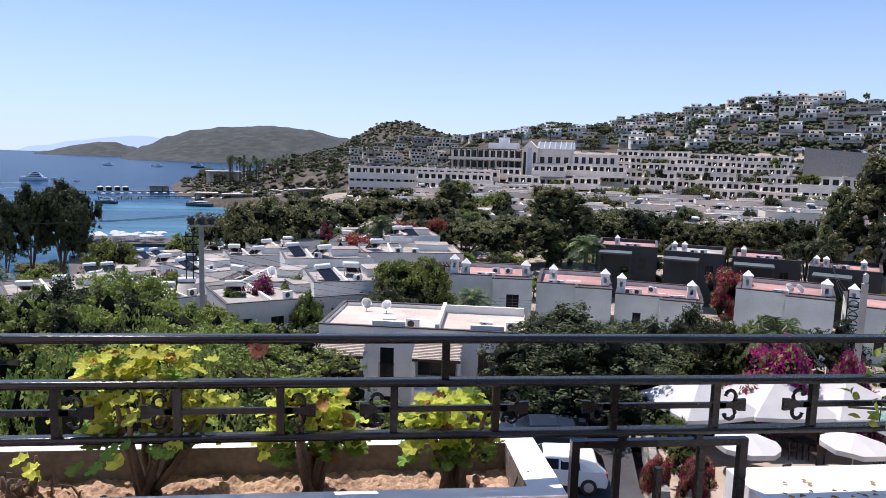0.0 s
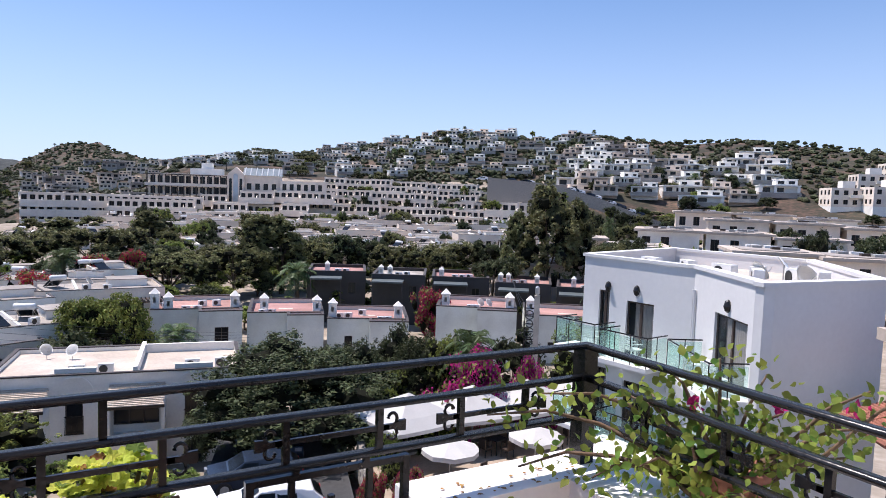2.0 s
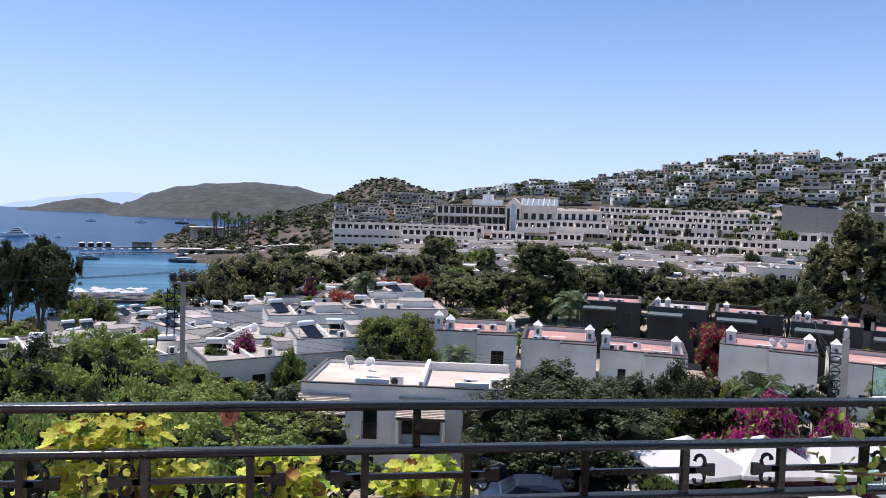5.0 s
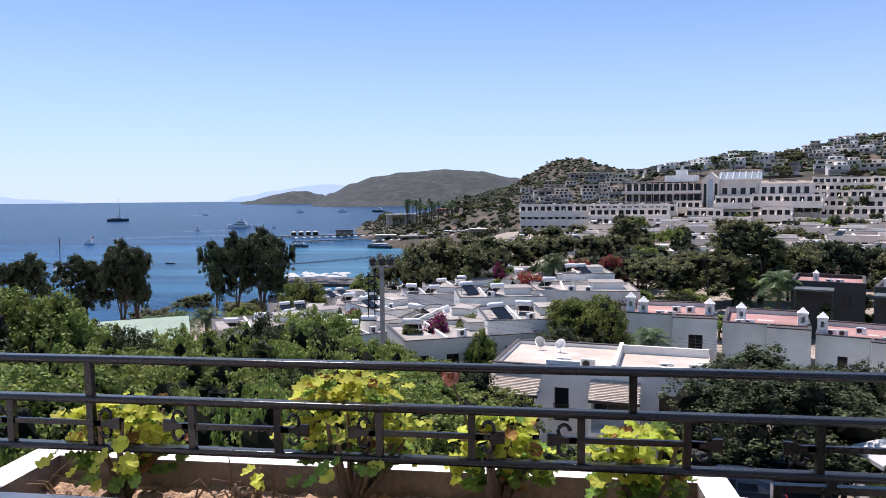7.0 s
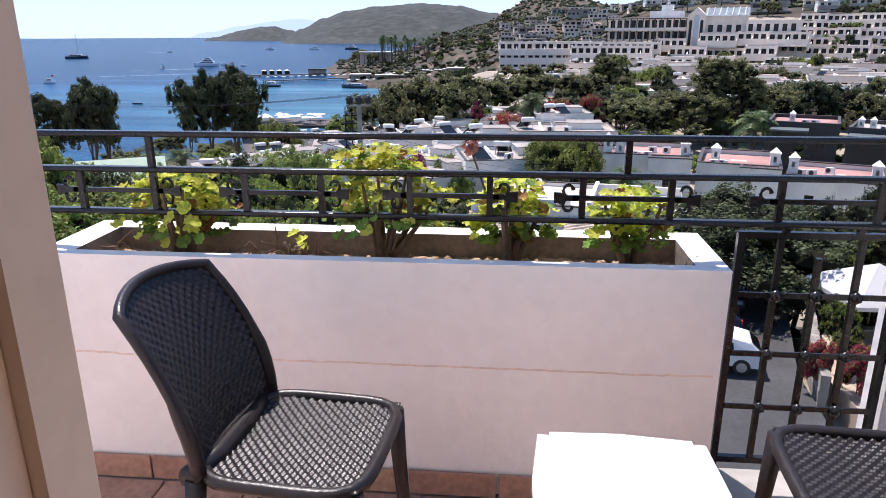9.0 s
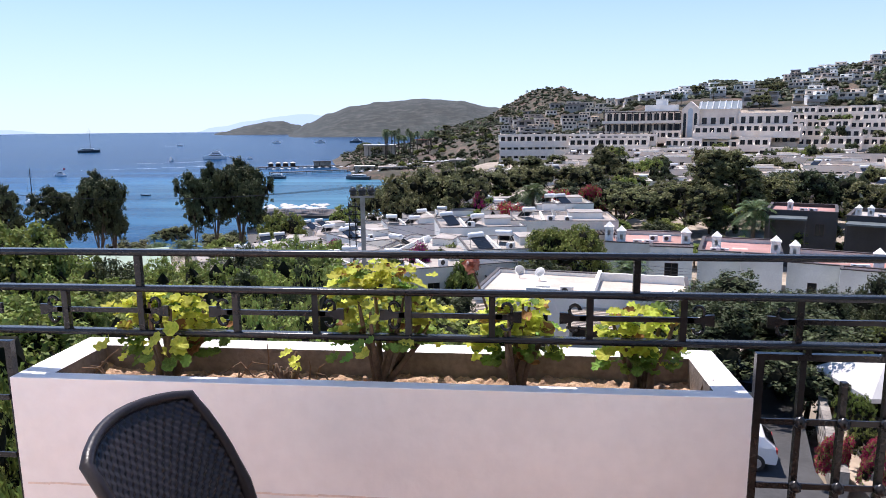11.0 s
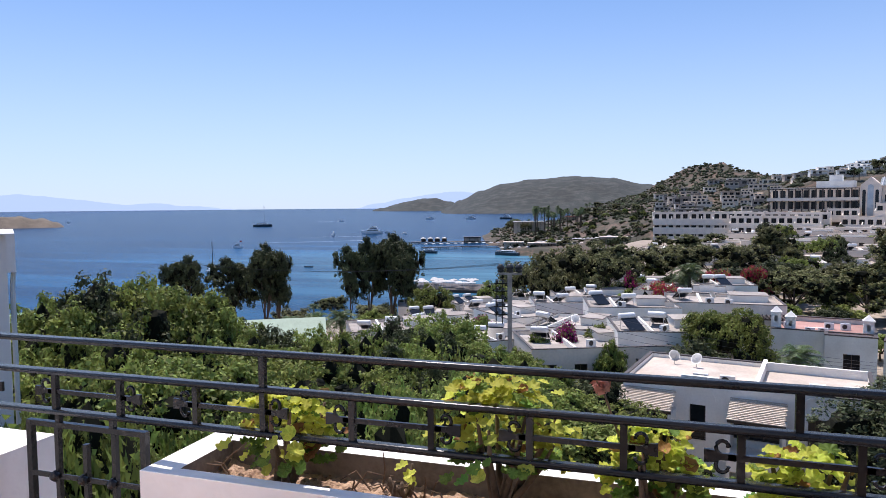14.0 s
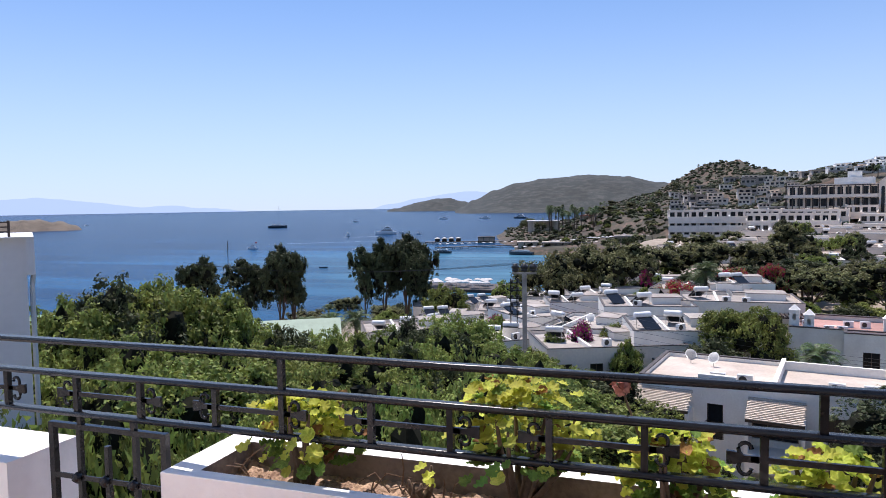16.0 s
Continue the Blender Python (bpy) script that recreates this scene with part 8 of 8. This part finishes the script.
def green_roofs():
    t = thing("shed", "shed with a green sheet roof beyond the garden", "shed")
    part("wall", boxes((-34, -27.0, 25.0, 30, -13, -4.5)), WHITE, t)
    part("roof", boxes((-34.3, -26.6, 24.6, 30.4, -4.498, -4.2)), GREEN_ROOF, t)
    part("roof_box", bevel(boxes((-28.6, -26.9, 26.4, 27.6, -4.198, -3.5)), 0.1), WHITEPAINT, t)
    t = thing("pavilion", "pavilion with pale green pitched roof among palms", "pavilion", place(Vector((-28.0, 45.5, -12.5)), 30))
    part("wall", boxes((-3, 3, -2, 2, -2, 3.8)), CREAM, t)
    bm = bmesh.new()
    v = [bm.verts.new(p) for p in ((-3.4, -2.5, 3.7), (3.4, -2.5, 3.7), (3.4, 2.5, 3.7), (-3.4, 2.5, 3.7), (-3.4, 0, 5.6), (3.4, 0, 5.6))]
    for q in ((0, 1, 5, 4), (2, 3, 4, 5), (0, 4, 3), (1, 2, 5), (3, 2, 1, 0)):
        bm.faces.new([v[i] for i in q])
    bmesh.ops.recalc_face_normals(bm, faces=bm.faces)
    part("roof", bm, mat("pale_green_roof", (0.36, 0.48, 0.34), 0.6, var=0.15, scale=1.5), t)


green_roofs()


# ---- boats, piers and the beach ----
HULL_W, HULL_D = mat("white_hull", (0.80, 0.80, 0.79), 0.3, var=0.04), mat("dark_hull", (0.03, 0.045, 0.06), 0.3, var=0.1)


def boat(x, y, length, rot, hull, decks=2, mast=0.0, label="white motor yacht at anchor in the bay", name="motor_yacht"):
    t = thing(name, label, "boat", place(Vector((x, y, SEA)), rot), group="boats in the bay")
    bm = bmesh.new()
    L, W, H = length, length * 0.24, length * 0.11
    rows = []
    for k in range(9):
        u = k / 8
        w = W / 2 * (1 - max(0, (u - 0.45) / 0.55) ** 2) * (0.9 + 0.1 * min(1, u * 4))
        z1 = H * (1 + 0.35 * max(0, u - 0.4))
        xx = -L / 2 + L * u
        rows.append([bm.verts.new((xx - (0.04 * L if k == 8 else 0), y_, z)) for y_, z in ((-w * 0.75, -0.3), (-w, z1 * 0.6), (-w, z1), (w, z1), (w, z1 * 0.6), (w * 0.75, -0.3))])
    for a, b in zip(rows, rows[1:]):
        for k in range(5):
            bm.faces.new((a[k], b[k], b[k + 1], a[k + 1]))
    bm.faces.new(rows[0])
    bmesh.ops.recalc_face_normals(bm, faces=bm.faces)
    part("hull", bm, hull, t)
    z = H
    for d in range(decks):
        x0, x1 = -L * (0.34 - 0.06 * d), L * (0.20 - 0.10 * d)
        hh = max(0.9, L * 0.07)
        part("cabin", bevel(boxes((x0, x1, -W * 0.34 + d * 0.2, W * 0.34 - d * 0.2, z, z + hh)), hh * 0.2), HULL_W, t)
        part("cabin_window", boxes((x0 + L * 0.03, x1 - L * 0.02, -W * 0.345 + d * 0.2, W * 0.345 - d * 0.2, z + hh * 0.35, z + hh * 0.75)), GLASS_DARK, t)
        z += hh + 0.01
    if mast:
        bm = bmesh.new()
        tube(bm, [(L * 0.05, 0, H), (L * 0.05, 0, mast)], [0.22, 0.12], 6)
        part("mast", bm, WOOD_DARK, t)
        bm = bmesh.new()
        tube(bm, [(L * 0.05, 0, H + 2.0), (-L * 0.38, 0, H + 2.2)], [0.18, 0.14], 6)
        part("boom", bm, WOOD_DARK, t)
        for e in (-0.48, 0.49):
            bm = bmesh.new()
            tube(bm, [(L * e, 0, H), (L * 0.05, 0, mast * 0.97)], 0.05, 3)
            part("stay", bm, BLACK, t)
    return t


boat(-588, 920, 30, 15, HULL_D, 1, 33, "dark two-masted sailing yacht at anchor", "sailing_yacht")
boat(-330, 647, 11, 100, HULL_W, 3)
boat(-309, 696, 25, 190, HULL_W, 3)
boat(-305, 441, 9.5, 170, HULL_W, 2, 0, "small white excursion boat with a red flag")
bm = boxes((-302.9, -302.8, 441.5, 441.6, SEA, SEA + 5.2))
flag = solid("flagpole", bm, METAL, "thin pole with a small red flag", "flagpole")
part("flag", boxes((-302.78, -301.2, 441.54, 441.56, SEA + 4.2, SEA + 5.2)), mat("red_cloth", (0.5, 0.02, 0.02), 0.8, var=0.1), flag)
boat(-202, 272, 8.5, 95, HULL_W, 1, 15, "small white sailing boat with bare mast", "sailing_boat")
boat(-170, 305, 5.0, 178, HULL_D, 0, 0, "low dark inflatable boat", "inflatable_boat")
boat(-145, 413, 13, 175, HULL_D, 2, 0, "dark wooden excursion boat by the pier")
boat(-213, 430, 6, 200, HULL_W, 1, 0, "small white speedboat in the bay", "speedboat")
boat(-268, 690, 7, 170, HULL_W, 1, 0, "small white speedboat in the bay", "speedboat")
boat(-300, 720, 7, 10, HULL_W, 1, 0, "small white speedboat in the bay", "speedboat")
boat(-335, 1472, 30, 175, HULL_D, 3)
boat(-412, 1463, 24, 185, HULL_W, 2)
boat(-503, 1451, 20, 190, HULL_W, 2)
boat(-92, 405, 16, 170, HULL_D, 1, 0, "dark wooden boat moored by the beach")
boat(-620, 1250, 12, 180, HULL_W, 1, 0, "small white speedboat in the bay", "speedboat")
boat(-1180, 1120, 10, 170, HULL_W, 1, 0, "small white speedboat in the bay", "speedboat")
FOAM = mat("foam", (0.75, 0.78, 0.80), 0.6, var=0.3, scale=0.5)


def wake(a, b, w):
    bm = bmesh.new()
    a, b = Vector((*a, SEA + 0.06)), Vector((*b, SEA + 0.06))
    d = (b - a)
    n = Vector((-d.y, d.x, 0)).normalized()
    pts = [(a.lerp(b, k / 12) + n * math.sin(k * 0.3) * 3, w * (1 - 0.8 * k / 12) * (0.7 + 0.3 * math.sin(k * 2.1))) for k in range(13)]
    vs = [(bm.verts.new(p + n * q), bm.verts.new(p - n * q)) for p, q in pts]
    for p, q in zip(vs, vs[1:]):
        bm.faces.new((p[0], p[1], q[1], q[0]))
    solid("wake", bm, FOAM, "white foam wake of a speedboat", "wake", kind="structure")


wake((-292, 640), (-342, 600), 1.2)
wake((-620, 1250), (-690, 1280), 2.0)
wake((-1180, 1120), (-1240, 1080), 2.0)
wake((-250, 560), (-330, 500), 1.0)


def pier(a, b, w, label, huts=0, umbrellas=0):
    m, l = front_pose(a, b, SEA)
    t = thing("pier", label, "pier", m)
    part("deck", boxes((0, l, 0, w, 1.0, 1.4)), WOOD_DARK, t)
    for k in range(int(l / 6) + 1):
        for y_ in (0.4, w - 0.4):
            bm = bmesh.new()
            tube(bm, [(min(l - 0.3, k * 6 + 0.3), y_, -4), (min(l - 0.3, k * 6 + 0.3), y_, 1.0)], 0.22, 6)
            part("pile", bm, WOOD_DARK, t)
    for k in range(huts):
        x0 = l * 0.12 + k * 5.6
        h = thing("beach_hut", "dark open hut with white hipped roof on the pier", "hut", m @ Matrix.Translation((x0, w / 2, 1.4)), group="pier huts")
        for px in (-1.6, 1.6):
            for py in (-1.6, 1.6):
                part("post", boxes((px - 0.15, px + 0.15, py - 0.15, py + 0.15, 0, 2.6)), WOOD_DARK, h)
        part("curtain", boxes((-1.5, 1.5, 1.4, 1.5, 0, 2.5)), WOOD_DARK, h)
        bm = bmesh.new()
        v = [bm.verts.new(p) for p in ((-2.2, -2.2, 2.6), (2.2, -2.2, 2.6), (2.2, 2.2, 2.6), (-2.2, 2.2, 2.6), (0, 0, 3.6))]
        for q in ((0, 1, 4), (1, 2, 4), (2, 3, 4), (3, 0, 4), (3, 2, 1, 0)):
            bm.faces.new([v[i] for i in q])
        part("roof", bm, CANVAS, h)
    for k in range(umbrellas):
        beach_umbrella(m @ Matrix.Translation(((k + 0.5) * l / umbrellas, w * 0.5, 1.4)))


beach_proto = []


def beach_umbrella(m):
    if beach_proto:
        return copy_thing(beach_proto[0], m)
    t = thing("beach_umbrella", "small white beach umbrella, open", "beach umbrella", m, group="beach umbrellas")
    beach_proto.append(t)
    bm = bmesh.new()
    lathe(bm, [(1.5, 1.9), (1.45, 2.1), (0.8, 2.4), (0.05, 2.6)], 10)
    part("canopy", bm, CANVAS, t)
    bm = bmesh.new()
    tube(bm, [(0, 0, -0.4), (0, 0, 1.95)], 0.04, 5)
    part("pole", bm, METAL, t)


pier((-193, 512), (-118, 545), 9, "long timber pier with huts and terraces", huts=4)
pier((-160, 448), (-112, 482), 6, "floating timber bathing pier with umbrellas", umbrellas=11)
pier((-100, 420), (-80, 430), 8, "short timber bathing deck by the beach", umbrellas=4)
r = random.Random(4)
for k in range(34):
    p = Vector((-76 + r.uniform(-11, 11), 236 + r.uniform(-7, 7), 0))
    beach_umbrella(Matrix.Translation((p.x, p.y, max(ground_z(p.x, p.y), SEA + 0.6) + 0.4)))
slab("quay", [(-90, 227), (-62, 227), (-60, 246), (-90, 246)], SEA + 1.0, 3, WOOD_DARK, "timber beach club deck under white umbrellas", "deck")
for k in range(18):
    p = at(4.5 + 0.33 * k, 462 + r.uniform(-5, 5))
    beach_umbrella(Matrix.Translation((p.x, p.y, max(ground_z(p.x, p.y), SEA + 0.3))))


def beach_hall(bearing, r0, w, d, h, z, roof, label, turn=0):
    t = thing("beach_hall", label, "beach hall", place(at(bearing, r0, z), bearing + turn), group="beach halls")
    part("roof", bevel(boxes((-w / 2, w / 2, -d / 2, d / 2, h, h + 0.7)), 0.15), roof, t)
    part("back_wall", boxes((-w / 2 + 0.5, w / 2 - 0.5, d / 2 - 1, d / 2 - 0.6, -3, h - 0.003)), CREAM, t)
    n = int(w / 4)
    for k in range(n + 1):
        x = -w / 2 + 0.6 + (w - 1.2) * k / n
        part("post", boxes((x - 0.15, x + 0.15, -d / 2 + 0.4, -d / 2 + 0.7, -3, h - 0.003)), WOOD_DARK, t)


beach_hall(12.2, 462, 14, 10, 3.4, SEA + 1.6, BAMBOO, "thatched beach restaurant with open front")
beach_hall(8.8, 444, 35, 8, 3.4, SEA + 2.0, ROOF_CREAM, "long low beach restaurant with pale roof")
beach_hall(3.0, 430, 34, 9, 4, SEA + 6, ROOF_CREAM, "long low beach restaurant with pale roof")
beach_hall(15.6, 552, 14, 7, 3.0, SEA + 1.4, WOOD_DARK, "low dark timber pavilion on the long pier")
beach_hall(10.9, 640, 30, 20, 7, SEA + 7.5, CANVAS, "large hall with pale tent roof on the point")
beach_hall(7.0, 700, 24, 16, 6, SEA + 12, ROOF_TILE, "clubhouse with terracotta roof among palms")


# ---- hillside road with its retaining wall ----
def ramp_wall():
    t = thing("retaining_wall", "long cream retaining wall of the hillside road", "wall", kind="structure")
    pts = [(126.0, 187.0, 7.4), (143.0, 173.5, 5.7), (153, 164.5, 2.0), (161.5, 156.0, -2.6), (171.0, 147.0, -6.6)]
    bm = bmesh.new()
    rows = []
    for x, y, z in pts:
        d = Vector((x, y, 0)).normalized()
        q = Vector((x, y, 0)) + d * 9
        rows.append([bm.verts.new(p) for p in ((x - d.x * 4.0, y - d.y * 4.0, z - 18.0), (x, y, z + 0.9), (x + d.x * 0.5, y + d.y * 0.5, z + 0.9), (x + d.x * 0.5, y + d.y * 0.5, z), (q.x, q.y, z + 0.05), (q.x, q.y, -14))])
    for a, b in zip(rows, rows[1:]):
        for k in range(6):
            bm.faces.new((a[k], b[k], b[(k + 1) % 6], a[(k + 1) % 6]))
    bm.faces.new(rows[0])
    bm.faces.new(rows[-1][::-1])
    bmesh.ops.recalc_face_normals(bm, faces=bm.faces)
    part("wall", bm, STONE, t)
    # planted bank below the wall
    bm = bmesh.new()
    rows = []
    for x, y, z in pts[1:]:
        d = Vector((x, y, 0)).normalized()
        rows.append([bm.verts.new(p) for p in ((x - d.x * 26, y - d.y * 26, -13.5), (x - d.x * 12, y - d.y * 12, (z - 3) * 0.5 - 6), (x - d.x * 2.2, y - d.y * 2.2, z - 3.0), (x + d.x * 2, y + d.y * 2, -14))])
    for a, b in zip(rows, rows[1:]):
        for k in range(4):
            bm.faces.new((a[k], b[k], b[(k + 1) % 4], a[(k + 1) % 4]))
    bm.faces.new(rows[0])
    bm.faces.new(rows[-1][::-1])
    bmesh.ops.recalc_face_normals(bm, faces=bm.faces)
    part("bank", bm, GROUND, t, "dry earth bank below the wall")
    rr = random.Random(3)
    for k in range(34):
        u = rr.uniform(0, 3.99)
        j = int(u)
        p = Vector(pts[j]).lerp(Vector(pts[j + 1]), u - j)
        d = Vector((p.x, p.y, 0)).normalized()
        w = rr.uniform(0.05, 1.0)
        q = p - d * 26 * w
        plant(rr.choice(("olive_far", "broad_far", "shrub_far", "round_far", "hedge_far")), Vector((q.x, q.y, (p.z - 3) * (1 - w) - 13 * w - 1.2)), rr.uniform(0, 360), rr.uniform(0.5, 0.8))
    rr = random.Random(6)
    for k in range(14):
        u = rr.uniform(0.2, 3.8)
        j = int(u)
        p = Vector(pts[j]).lerp(Vector(pts[j + 1]), u - j)
        d = Vector((p.x, p.y, 0)).normalized()
        p += d * rr.uniform(2, 7)
        m = place(p + Vector((0, 0, 0.06)), math.degrees(math.atan2(pts[j + 1][1] - pts[j][1], pts[j + 1][0] - pts[j][0])) + rr.uniform(-8, 8))
        if park:
            copy_thing(park[rr.randrange(len(park))], m)
    return t


park = []
base_car = car(130.0, 196.0, 7.4, -38, CAR_WHITE, "parked white car along the hillside road", True)
park.append(base_car)
park.append(car(135.0, 191.0, 6.8, -38, CAR_DARK, "dark parked car along the hillside road", True))
ramp_wall()
for k in range(14):
    b, rr_ = -37 - k * 1.7 + rng.uniform(-0.5, 0.5), 205 + rng.uniform(-18, 22)
    p = at(b, rr_)
    grow(rng.choice(("olive", "broad", "pine", "palm")), b, rr_, ground_z(p.x, p.y) + rng.uniform(4.5, 8), rng.uniform(0.7, 1.0))

# kinds that found no place are taken away again
spare = [TREES[k] for k in TREES if k not in tree_used] + [v for v, u in zip(VILLAS, villa_used) if not u] + [v for v, u in zip(HOTEL, hotel_used) if not u] + [v[0] for v, u in zip(KINDS, kind_used) if not u]
for ob in spare:
    for o in [*ob.children_recursive, ob]:
        bpy.data.objects.remove(o)
